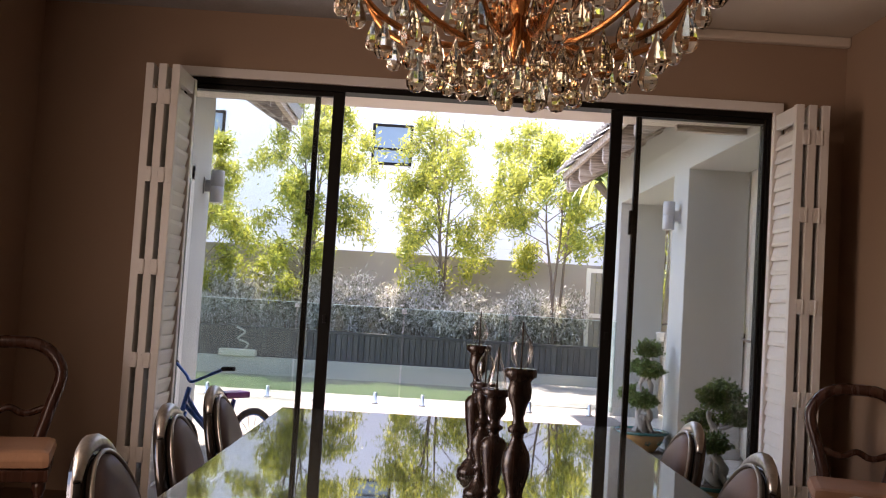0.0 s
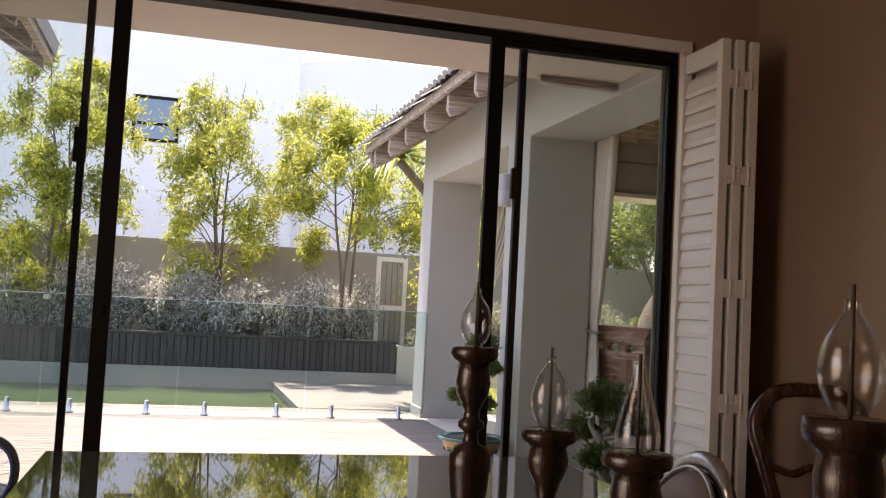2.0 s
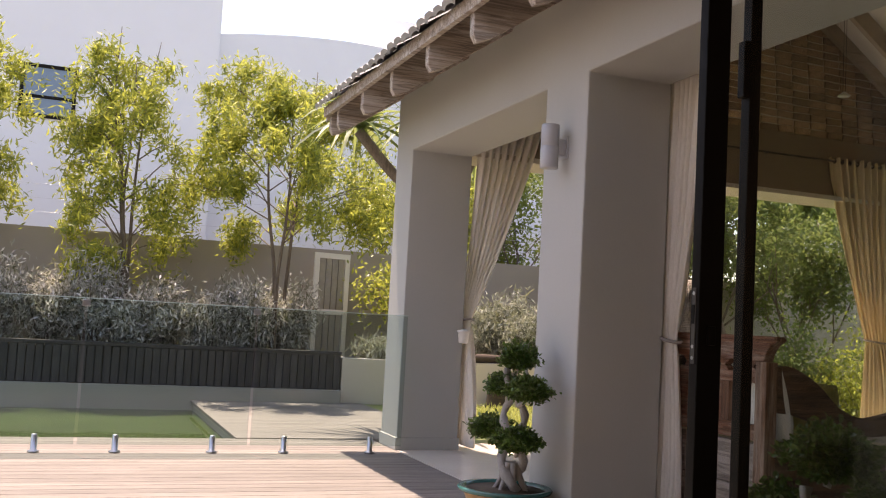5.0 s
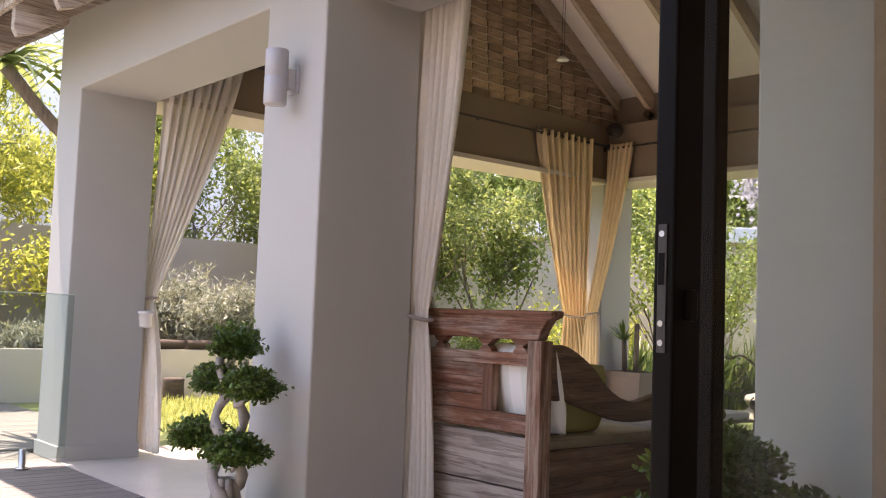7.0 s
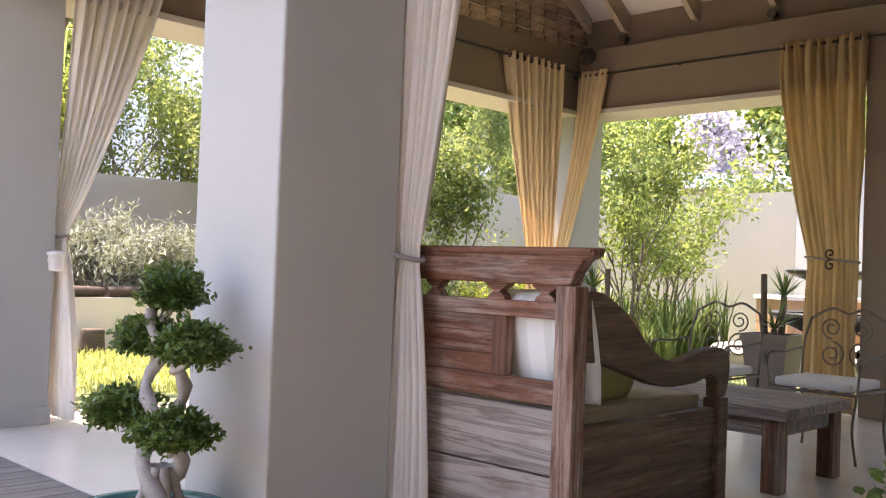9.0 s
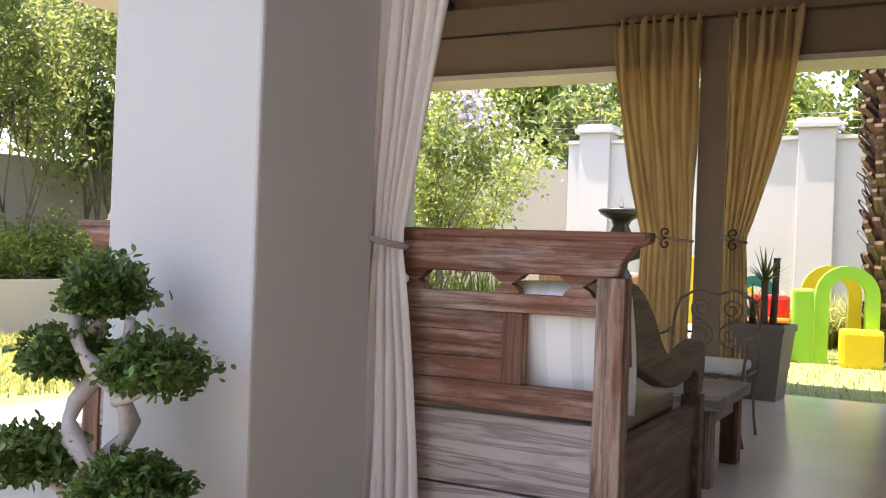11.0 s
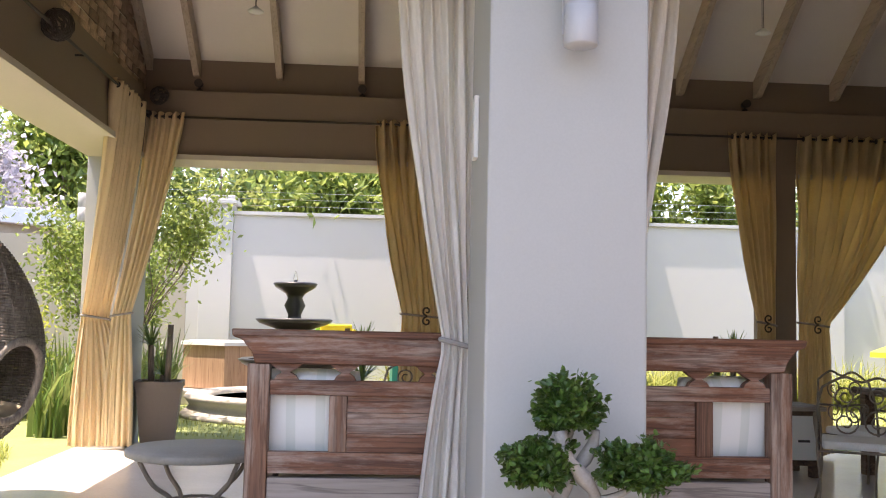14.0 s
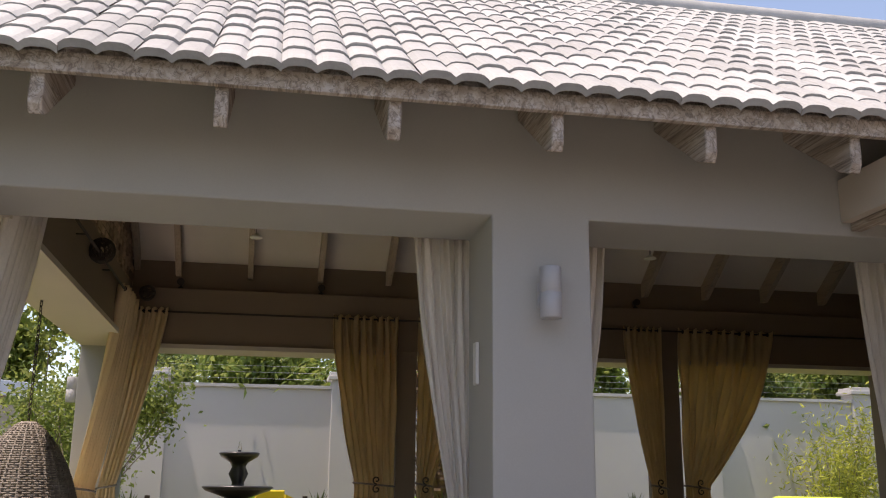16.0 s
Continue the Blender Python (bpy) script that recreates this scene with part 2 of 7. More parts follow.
def tube(bm, pts, radii, seg=8, cap=True):
    pts = [Vector(p) for p in pts]
    if isinstance(radii, (int, float)):
        radii = [radii] * len(pts)
    rings, up = [], None
    for i, p in enumerate(pts):
        d = (pts[min(i + 1, len(pts) - 1)] - pts[max(i - 1, 0)]).normalized()
        if up is None:
            up = d.orthogonal().normalized()
        up = (up - d * up.dot(d))
        up = up.normalized() if up.length > 1e-6 else d.orthogonal().normalized()
        w = d.cross(up)
        rings.append([bm.verts.new(p + (up * math.cos(2 * math.pi * j / seg) + w * math.sin(2 * math.pi * j / seg)) * radii[i]) for j in range(seg)])
    for a, b in zip(rings, rings[1:]):
        for j in range(seg):
            f = bm.faces.new((a[j], a[(j + 1) % seg], b[(j + 1) % seg], b[j]))
            f.smooth = True
    if cap:
        bm.faces.new(rings[0][::-1])
        bm.faces.new(rings[-1])
    return bm


def lathe(bm, prof, seg=24, c=(0, 0, 0), closed=True):
    """prof: (radius, height) from the bottom up."""
    rings = []
    for r, z in prof:
        rings.append([bm.verts.new((c[0] + r * math.cos(2 * math.pi * j / seg), c[1] + r * math.sin(2 * math.pi * j / seg), c[2] + z)) for j in range(seg)])
    for a, b in zip(rings, rings[1:]):
        for j in range(seg):
            f = bm.faces.new((a[j], a[(j + 1) % seg], b[(j + 1) % seg], b[j]))
            f.smooth = True
    if closed:
        bm.faces.new(rings[0][::-1])
        bm.faces.new(rings[-1])
    return bm


def extrude_poly(bm, pts, axis, a, b):
    """A flat outline pushed from a to b along the axis; pts give the two other coordinates in order."""
    def co(p, h):
        return {"x": (h, p[0], p[1]), "y": (p[0], h, p[1]), "z": (p[0], p[1], h)}[axis]
    lo = [bm.verts.new(co(p, a)) for p in pts]
    hi = [bm.verts.new(co(p, b)) for p in pts]
    n = len(pts)
    bm.faces.new(lo[::-1])
    bm.faces.new(hi)
    for i in range(n):
        bm.faces.new((lo[i], lo[(i + 1) % n], hi[(i + 1) % n], hi[i]))
    bmesh.ops.recalc_face_normals(bm, faces=bm.faces)
    return bm


def spline(pts, n=6):
    """Points of a smooth curve through pts."""
    P = [Vector(p) for p in pts]
    P = [P[0] * 2 - P[1]] + P + [P[-1] * 2 - P[-2]]
    out = []
    for i in range(1, len(P) - 2):
        for j in range(n):
            t = j / n
            a, b, c, d = P[i - 1], P[i], P[i + 1], P[i + 2]
            out.append(0.5 * ((2 * b) + (c - a) * t + (2 * a - 5 * b + 4 * c - d) * t * t + (3 * b - a - 3 * c + d) * t ** 3))
    out.append(P[-2])
    return out


def raw(name, verts, faces, material, parent, label="", smooth_all=False):
    me = bpy.data.meshes.new(name)
    me.from_pydata([tuple(v) for v in verts], [], [tuple(f) for f in faces])
    me.materials.append(material)
    if smooth_all:
        me.polygons.foreach_set("use_smooth", [True] * len(me.polygons))
    ob = new(name, me)
    ob.parent = parent
    if label:
        tagged(ob, label)
    return ob


def leaf_cards(rng, centres, length, width, droop=0.0, spread=1.0):
    """Small folded leaves at the centres, as vertices and faces."""
    n = len(centres)
    d = rng.normal(size=(n, 3)) * spread
    d[:, 2] -= droop
    d /= np.linalg.norm(d, axis=1)[:, None]
    u = np.cross(d, rng.normal(size=(n, 3)))
    u /= np.linalg.norm(u, axis=1)[:, None]
    w = np.cross(d, u)
    L = length * rng.uniform(0.6, 1.3, (n, 1))
    W = width * rng.uniform(0.7, 1.3, (n, 1))
    a = centres - d * L * 0.5
    t = centres + d * L * 0.5
    l = centres + u * W * 0.5 + w * W * 0.18
    r = centres - u * W * 0.5 + w * W * 0.18
    v = np.stack([a, l, t, r], 1).reshape(-1, 3)
    i = np.arange(n)[:, None] * 4
    return v, np.concatenate([i, i + 1, i + 2, i + 3], 1)


def oval_leaves(rng, centres, heading, length, width):
    """Rounded, cupped leaves that point along their headings, as vertices and faces."""
    n = len(centres)
    d = heading + rng.normal(size=(n, 3)) * 0.55
    d /= np.linalg.norm(d, axis=1)[:, None]
    u = np.cross(d, np.array([0, 0, 1.0]) + rng.normal(size=(n, 3)) * 0.5)
    u /= np.linalg.norm(u, axis=1)[:, None]
    w = np.cross(u, d)
    L = length * rng.uniform(0.6, 1.35, (n, 1))
    W = width * rng.uniform(0.7, 1.3, (n, 1))
    rows = [centres - d * L * 0.5, centres - d * L * 0.2 + u * W * 0.45, centres + d * L * 0.18 + u * W * 0.45 - w * L * 0.03, centres + d * L * 0.5 - w * L * 0.14,
            centres + d * L * 0.18 - u * W * 0.45 - w * L * 0.03, centres - d * L * 0.2 - u * W * 0.45, centres - w * W * 0.16, centres + d * L * 0.2 - w * W * 0.16]
    v = np.stack(rows, 1).reshape(-1, 3)
    f = []
    for q in range(n):
        i = 8 * q
        f += [(i, i + 1, i + 2, i + 7, i + 6), (i + 2, i + 3, i + 7), (i, i + 6, i + 7, i + 4, i + 5), (i + 7, i + 3, i + 4)]
    return v, f

# ---- large structure ----
WX, PX, EX, EO = 2.42, 3.02, 8.55, 9.0            # west face, inner face, east inner and outer faces of the pavilion
PS, PN, NS, NN = 9.165, 9.725, 12.43, 12.9        # middle pillar, north pillar
OPEN_W, OPEN_E, PLATE = 2.76, 2.81, 3.45
DY, DT = 6.145, 0.2                               # inner face and thickness of the door wall
SOUTH = 2.6
RX, SLOPE = 5.71, 0.69                            # ridge and pitch
DL, DR, DH = -1.68, 2.15, 2.685                    # door opening

ground = structure("ground", boxes((-400, -400, -1.2, 400, 400, -0.22)), SOIL, "bare brown earth under the whole plot", "ground")
# dining room
structure("floor", boxes((-2.6, -3.5, -0.1, 2.62, DY + DT, 0.0)), FLOOR_IN, "dark polished timber floor of the dining room", "floor")
structure("wall_north", boxes((-2.6, DY, 0, DL, DY + DT, 3.2), (DR, DY, 0, 2.62, DY + DT, 3.2), (DL, DY, DH, DR, DY + DT, 3.2)), WALL_IN, "taupe plastered wall round the wide sliding door", "wall")
structure("wall_west", boxes((-2.8, -3.5, 0, -2.6, 1.2, 3.2), (-2.8, 3.6, 0, -2.6, DY + DT, 3.2), (-2.8, 1.2, 0, -2.6, 3.6, 0.9), (-2.8, 1.2, 2.4, -2.6, 3.6, 3.2)), WALL_IN, "taupe plastered side wall of the dining room", "wall")
structure("wall_east", boxes((2.62, -3.5, 0, 2.82, DY + DT, 3.2)), WALL_IN, "taupe plastered side wall of the dining room", "wall")
structure("wall_south", boxes((-2.8, -3.7, 0, 2.82, -3.5, 3.2)), WALL_IN, "taupe plastered back wall of the dining room", "wall")
structure("ceiling", boxes((-2.8, -3.7, 3.2, 2.82, DY + DT, 3.32)), CEIL_IN, "cream painted ceiling with a shallow cornice", "ceiling")
# Unseen window, added to hold the fill lamp.
structure("window_west", boxes((-2.73, 1.2, 0.9, -2.67, 1.27, 2.4), (-2.73, 3.53, 0.9, -2.67, 3.6, 2.4), (-2.73, 1.27, 0.9, -2.67, 3.53, 0.97), (-2.73, 1.27, 2.33, -2.67, 3.53, 2.4)), WHITE_PAINT, "unseen white framed window added in the dining room side wall", "window")
structure("trim", boxes((-2.6, DY - 0.07, 3.13, 2.62, DY - 0.003, 3.197), bevel=0.02), CEIL_IN, "cream cornice along the ceiling", "cornice")

# house outside: skins, soffit, west wing
structure("wall_house", boxes((-2.6, DY + DT, 0, DL - 0.06, DY + DT + 0.06, 2.84), (DR + 0.06, DY + DT, 0, 2.42, DY + DT + 0.06, 2.84), (DL - 0.06, DY + DT, DH + 0.04, DR + 0.06, DY + DT + 0.06, 2.84)), WALL_OUT, "warm grey plastered outer face of the house", "wall")
structure("soffit", boxes((-2.0, DY + DT + 0.06, 2.84, WX - 0.004, 7.6, 3.1)), SOFFIT, "cream plastered underside of the wide eave", "soffit")
# Unseen roof, added to keep southern sky off the pillars' south faces.
structure("roof_house", extrude_poly(bmesh.new(), [(7.6, 3.12), (7.6, 3.2), (1.2, 6.6), (-5.2, 3.2), (-5.2, 3.12)], "x", -6.0, 1.5), TILE, "unseen grey concrete tiled house roof added to block southern sky", "roof")
structure("wall_wing", boxes((-5.5, DY + DT, 0, -2.0, 8.45, 3.0)), WALL_OUT, "warm grey plastered wing of the house", "wall")

# pavilion
structure("floor_pavilion", boxes((WX, SOUTH, -0.23, EO, NN, 0.0)), FLOOR_OUT, "polished beige screed floor of the pavilion", "floor")
bm = bmesh.new()
YS = DY + DT + 0.06
extrude_poly(bm, [(YS, 0), (6.82, 0), (6.82, OPEN_W), (PS, OPEN_W), (PS, 0), (PN, 0), (PN, OPEN_W), (NS, OPEN_W), (NS, 0), (NN, 0), (NN, PLATE), (YS, PLATE)], "x", WX, PX)
bmesh.ops.bevel(bm, geom=list(bm.edges), offset=0.01, segments=2, affect='EDGES', profile=0.5)
structure("wall_pavilion_west", bm, WALL_OUT, "warm grey plastered pillars and lintel with bevelled edges", "wall")
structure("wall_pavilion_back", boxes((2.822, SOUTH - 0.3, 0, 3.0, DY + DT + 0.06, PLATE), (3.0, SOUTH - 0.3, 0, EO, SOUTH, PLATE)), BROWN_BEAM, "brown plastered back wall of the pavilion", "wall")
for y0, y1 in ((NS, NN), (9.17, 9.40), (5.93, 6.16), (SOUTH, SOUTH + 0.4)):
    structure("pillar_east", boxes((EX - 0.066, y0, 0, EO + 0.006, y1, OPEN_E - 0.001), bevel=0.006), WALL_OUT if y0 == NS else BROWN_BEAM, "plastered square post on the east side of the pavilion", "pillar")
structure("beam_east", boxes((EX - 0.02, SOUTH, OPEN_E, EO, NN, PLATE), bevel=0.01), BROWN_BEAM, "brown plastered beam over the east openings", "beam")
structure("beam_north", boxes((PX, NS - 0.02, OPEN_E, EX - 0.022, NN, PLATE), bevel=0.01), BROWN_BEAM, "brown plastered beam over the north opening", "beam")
structure("trim_east", boxes((EX - 0.06, SOUTH, OPEN_E - 0.05, EO, NN, OPEN_E - 0.002)), SOFFIT, "cream underside strip of the east beam", "trim")
structure("trim_north", boxes((PX, NS - 0.06, OPEN_E - 0.05, EX - 0.062, NN, OPEN_E - 0.002)), SOFFIT, "cream underside strip of the north beam", "trim")
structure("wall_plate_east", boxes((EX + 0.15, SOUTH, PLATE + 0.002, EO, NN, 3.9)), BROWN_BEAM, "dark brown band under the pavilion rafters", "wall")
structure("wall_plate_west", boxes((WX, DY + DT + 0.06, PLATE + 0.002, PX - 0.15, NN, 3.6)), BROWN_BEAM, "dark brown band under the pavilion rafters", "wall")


def roof_z(x):
    """Top of the rafters."""
    return 5.89 - abs(x - RX) * SLOPE


# ceiling boards: two sloping slabs over the rafters
bm = bmesh.new()
for sgn in (-1, 1):
    x_out = RX + sgn * 3.25
    extrude_poly(bm, [(RX, roof_z(RX) - 0.03), (x_out, roof_z(x_out) - 0.03), (x_out, roof_z(x_out)), (RX, roof_z(RX))], "y", SOUTH, NN)
structure("ceiling_pavilion", bm, CREAM_BOARD, "cream boarded ceiling between the pavilion rafters", "ceiling")
for y in [SOUTH + 0.4 + 0.8125 * i for i in range(13)]:
    if y > NS - 0.1:
        continue
    for sgn in (-1, 1):
        x_out = RX + sgn * 3.0
        bm = bmesh.new()
        extrude_poly(bm, [(RX, roof_z(RX) - 0.034), (x_out, roof_z(x_out) - 0.034), (x_out, roof_z(x_out) - 0.2), (x_out - sgn * 0.1, roof_z(x_out) - 0.2), (RX, roof_z(RX) - 0.25)], "y", y - 0.03, y + 0.03)
        structure("rafter", bm, RAFTER_IN, "stained timber rafter under the pavilion ceiling", "rafter")
# gable: backing and brick
bm = bmesh.new()
extrude_poly(bm, [(RX - 3.25, PLATE), (RX + 3.25, PLATE), (RX + 3.25, roof_z(RX + 3.25)), (RX, roof_z(RX)), (RX - 3.25, roof_z(RX - 3.25))], "y", NS + 0.03, NN)
gable = structure("wall_gable", bm, MORTAR, "whitewashed brick gable with rough joints", "wall")
bm = bmesh.new()
extrude_poly(bm, [(RX - 3.25, PLATE), (RX + 3.25, PLATE), (RX + 3.25, roof_z(RX + 3.25)), (RX, roof_z(RX)), (RX - 3.25, roof_z(RX - 3.25))], "y", SOUTH - 0.3, SOUTH)
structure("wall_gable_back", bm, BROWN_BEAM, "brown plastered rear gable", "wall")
for sgn in (-1, 1):
    bm = bmesh.new()
    x_out = RX + sgn * 2.95
    extrude_poly(bm, [(RX, roof_z(RX) - 0.034), (x_out, roof_z(x_out) - 0.034), (x_out, roof_z(x_out) - 0.19), (RX, roof_z(RX) - 0.25)], "y", NS - 0.06, NS + 0.0)
    structure("rafter", bm, RAFTER_IN, "stained timber rafter along the brick gable", "rafter")

# deck, pool
deck = structure("deck", boxes((-9.5, DY + DT + 0.06, -0.23, WX - 0.003, 13.18, -0.036), (1.23, 13.18, -0.23, 3.4, 17.0, -0.036)), SOIL, "weathered grey timber deck round the pool", "deck")
structure("pool_wall", boxes((-9.5, 13.18, -1.19, 1.23, 13.28, -0.04), (1.13, 13.28, -1.19, 1.23, 16.85, -0.04), (-9.5, 16.85, -1.19, 3.09, 17.0, 0.17)), WALL_BOUND, "beige plastered pool surround", "pool")
structure("water", boxes((-9.5, 13.28, -0.5, 1.13, 16.85, -0.13)), WATER, "still green pool water", "water")
structure("wall_boundary_north", boxes((-12, 18.8, -0.25, 12.3, 19.05, 2.22)), WALL_BOUND, "grey-brown plastered boundary wall behind the pool", "wall")
structure("lawn", boxes((EO + 0.01, -4, -0.23, 16.0, 18.8, -0.02), (3.4, NN + 0.01, -0.23, EO + 0.01, 18.8, -0.02)), LAWN, "short sunlit lawn beside the pavilion", "lawn")
bm = boxes((16, -6, -0.25, 16.25, 13.395, 3.05))
box(bm, 15.95, -6, 3.05, 16.3, 13.395, 3.11)
structure("wall_boundary_east", bm, WALL_WHITE, "pale plastered garden wall with a coping", "wall")

# ---- roof of the pavilion ----
roof = structure("roof", bmesh.new(), TILE, "pale concrete tile roof over the pavilion", "roof")
VERGE, EAVE = 13.2, 1.66
ang = math.atan(SLOPE)
bm = bmesh.new()
extrude_poly(bm, [(RX, roof_z(RX) + 0.004), (EAVE + 0.12, roof_z(EAVE + 0.12) + 0.004), (EAVE + 0.12, roof_z(EAVE + 0.12) + 0.075), (RX, roof_z(RX) + 0.075)], "y", 6.45, VERGE)
extrude_poly(bm, [(RX, roof_z(RX) + 0.004), (WX, roof_z(WX) + 0.004), (WX, roof_z(WX) + 0.04), (RX, roof_z(RX) + 0.04)], "y", SOUTH - 0.3, 6.45)
extrude_poly(bm, [(RX, roof_z(RX) + 0.004), (9.8, roof_z(9.8) + 0.004), (9.8, roof_z(9.8) + 0.1), (RX, roof_z(RX) + 0.14)], "y", SOUTH - 0.3, VERGE)
part("roof_deck", bm, RAFTER_OUT, roof, "weathered boards under the tiles")
for i in range(8):
    y = 13.1 if i == 0 else 12.82 - 0.82 * (i - 1) - 0.0
    if y < 7.65:
        continue
    bm = bmesh.new()
    x0, x1 = EAVE + 0.12, WX + 0.2
    extrude_poly(bm, [(x0, roof_z(x0)), (x1, roof_z(x1)), (x1, roof_z(x1) - 0.3), (x0 + 0.12, roof_z(x0 + 0.12) - 0.3), (x0 + 0.03, roof_z(x0) - 0.25), (x0, roof_z(x0) - 0.2)], "y", y - 0.032, y + 0.032)
    bmesh.ops.bevel(bm, geom=list(bm.edges), offset=0.006, segments=1, affect='EDGES')
    structure("rafter_tail", bm, RAFTER_OUT, "weathered grey timber rafter end under the eave", "rafter")
bm = bmesh.new()
box(bm, EAVE + 0.075, 6.45, roof_z(EAVE) + 0.02, EAVE + 0.115, VERGE, roof_z(EAVE) + 0.115, 0.004)
structure("fascia", bm, RAFTER_OUT, "weathered timber batten along the eave", "fascia")
bm = bmesh.new()
for y in (VERGE - 0.05,):
    extrude_poly(bm, [(EAVE + 0.1, roof_z(EAVE + 0.1) + 0.06), (RX, roof_z(RX) + 0.06), (RX, roof_z(RX) - 0.12), (EAVE + 0.1, roof_z(EAVE + 0.1) - 0.1)], "y", y, y + 0.04)
structure("barge_board", bm, RAFTER_OUT, "weathered barge board on the gable edge", "fascia")
# dark timber strip where the eaves meet
structure("trim_slot", boxes((1.86, 7.47, 2.79, WX - 0.004, 7.54, 2.839), bevel=0.004), RAFTER_OUT, "weathered timber strip under the soffit", "trim")


def tile_mesh(w=0.33, l=0.42, n=12):
    """Two rolls across, thick front edge; slope runs along +x, seen from above."""
    v, f = [], []
    for j in range(n + 1):
        y = w * j / n
        z = 0.026 * max(0.0, min(1.0, 2.0 * abs(math.sin(2 * math.pi * y / w)) - 0.25))
        v += [(0, y, z + 0.016), (l, y, z), (0.004, y, z - 0.024)]
    for j in range(n):
        a, b = 3 * j, 3 * (j + 1)
        f += [(a, a + 1, b + 1, b), (a + 2, a, b, b + 2)]
    return v, f


tv, tf = tile_mesh()
tile_me = bpy.data.meshes.new("roof_tile")
tile_me.from_pydata(tv, [], tf)
tile_me.materials.append(TILE)
# window/door of the wing with white frame, west
wing_door = thing("wing_door", "white painted timber door frame with glass in the side wing", "door", pose(-2.0, 7.1, 0))
part("door_frame", boxes((0.0, -0.62, 0, 0.05, -0.5, 2.3), (0.0, 0.5, 0, 0.05, 0.62, 2.3), (0.0, -0.62, 2.18, 0.05, 0.62, 2.3), bevel=0.006), WHITE_PAINT, wing_door)
part("pane", boxes((0.004, -0.5, 0.02, 0.02, 0.5, 2.18)), DARK_PANE, wing_door, "dark glass")


def updown_light(m, label):
    t = thing("wall_light", label, "wall lamp", m, "outdoor wall lamps")
    b = bmesh.new()
    lathe(b, [(0.001, -0.14), (0.054, -0.14), (0.058, -0.135), (0.058, -0.004), (0.054, 0.0), (0.058, 0.004), (0.058, 0.135), (0.054, 0.14), (0.001, 0.14)], 28, (-0.11, 0, 0), False)
    part("cylinder", b, LAMP_GREY, t)
    part("bracket", boxes((-0.06, -0.03, -0.05, -0.012, 0.03, 0.05), bevel=0.006), LAMP_GREY, t)
    b = bmesh.new()
    box(b, -0.012, -0.045, -0.07, 0.0, 0.045, 0.07, 0.004)
    part("back_plate", b, LAMP_GREY, t)
    return t


lamp = updown_light(pose(WX, 9.43, 2.315), "grey cylindrical up-and-down wall lamp on a plaster pillar")
copy_thing(lamp, pose(-2.0, 8.25, 2.2, 0, 0, 180))
copy_thing(lamp, pose(EO - 0.2, NN, 2.3, 0, 0, -90))
# pavilion skirting
for a, b_ in ((PS - 0.012, PN + 0.012), (NS - 0.012, NN + 0.012)):
    structure("baseboard", boxes((WX - 0.012, a, 0, PX + 0.012, b_, 0.11), bevel=0.004), WALL_OUT, "plastered plinth at the foot of a pillar", "skirting")
t = thing("switch_plate", "white plastic light switch plate on a pillar", "switch", pose(2.78, PN, 1.98))
part("plate", boxes((-0.04, 0, -0.12, 0.04, 0.02, 0.12), bevel=0.006), WHITE_PAINT, t)

# ---- sliding door ----
LOCK = plaster("dull_lock_steel", (0.09, 0.085, 0.08), 0.5, 0.15, 10.0, 100.0, 0.05, 0.6)
door = structure("door_1", boxes((DL, DY + 0.01, DH - 0.04, DR, DY + 0.15, DH), (DL, DY + 0.01, 0, DL + 0.022, DY + 0.15, DH - 0.04), (DR - 0.022, DY + 0.01, 0, DR, DY + 0.15, DH - 0.04), (DL + 0.022, DY + 0.01, -0.01, DR - 0.022, DY + 0.15, 0.022), bevel=0.004), ALU, "wide dark aluminium sliding door, half open", "door")


def door_panel(x0, x1, y, s0, s1, lead):
    """One sliding leaf; s0 and s1 are the widths of its two stiles."""
    z1 = DH - 0.041
    d = part("door_leaf", boxes((x0, y, 0.024, x0 + s0, y + 0.038, z1), (x1 - s1, y, 0.024, x1, y + 0.038, z1), (x0 + s0, y, 0.024, x1 - s1, y + 0.038, 0.11), (x0 + s0, y, z1 - 0.032, x1 - s1, y + 0.038, z1), bevel=0.004), ALU, door)
    part("pane", boxes((x0 + s0 + 0.001, y + 0.015, 0.112, x1 - s1 - 0.001, y + 0.023, z1 - 0.034)), PANE, d, "clear glass")
    if lead:
        sx = x0 + 0.005 if lead < 0 else x1 - 0.005
        kx = sx - lead * 0.03
        part("knob", boxes((kx - 0.012, y - 0.014, 1.15, kx + 0.012, y - 0.001, 1.2), bevel=0.005), ALU, d)
        e0, e1 = (x0 - 0.002, x0) if lead < 0 else (x1, x1 + 0.002)
        lp = part("lock_plate", boxes((e0, y + 0.013, 1.1, e1, y + 0.029, 1.3)), LOCK, d, "dull steel lock plate with screws")
        for zz in (1.115, 1.145, 1.285):
            b_ = bmesh.new()
            tube(b_, [(e0 - 0.001, y + 0.022, zz), (e1 + 0.001, y + 0.022, zz)], 0.005, 10)
            part("screw", b_, STEEL, lp)
        part("keeper", boxes((e0 - 0.001, y + 0.0165, 1.205, e1 + 0.001, y + 0.0275, 1.255)), ALU, lp, "dark latch slot")
    return d


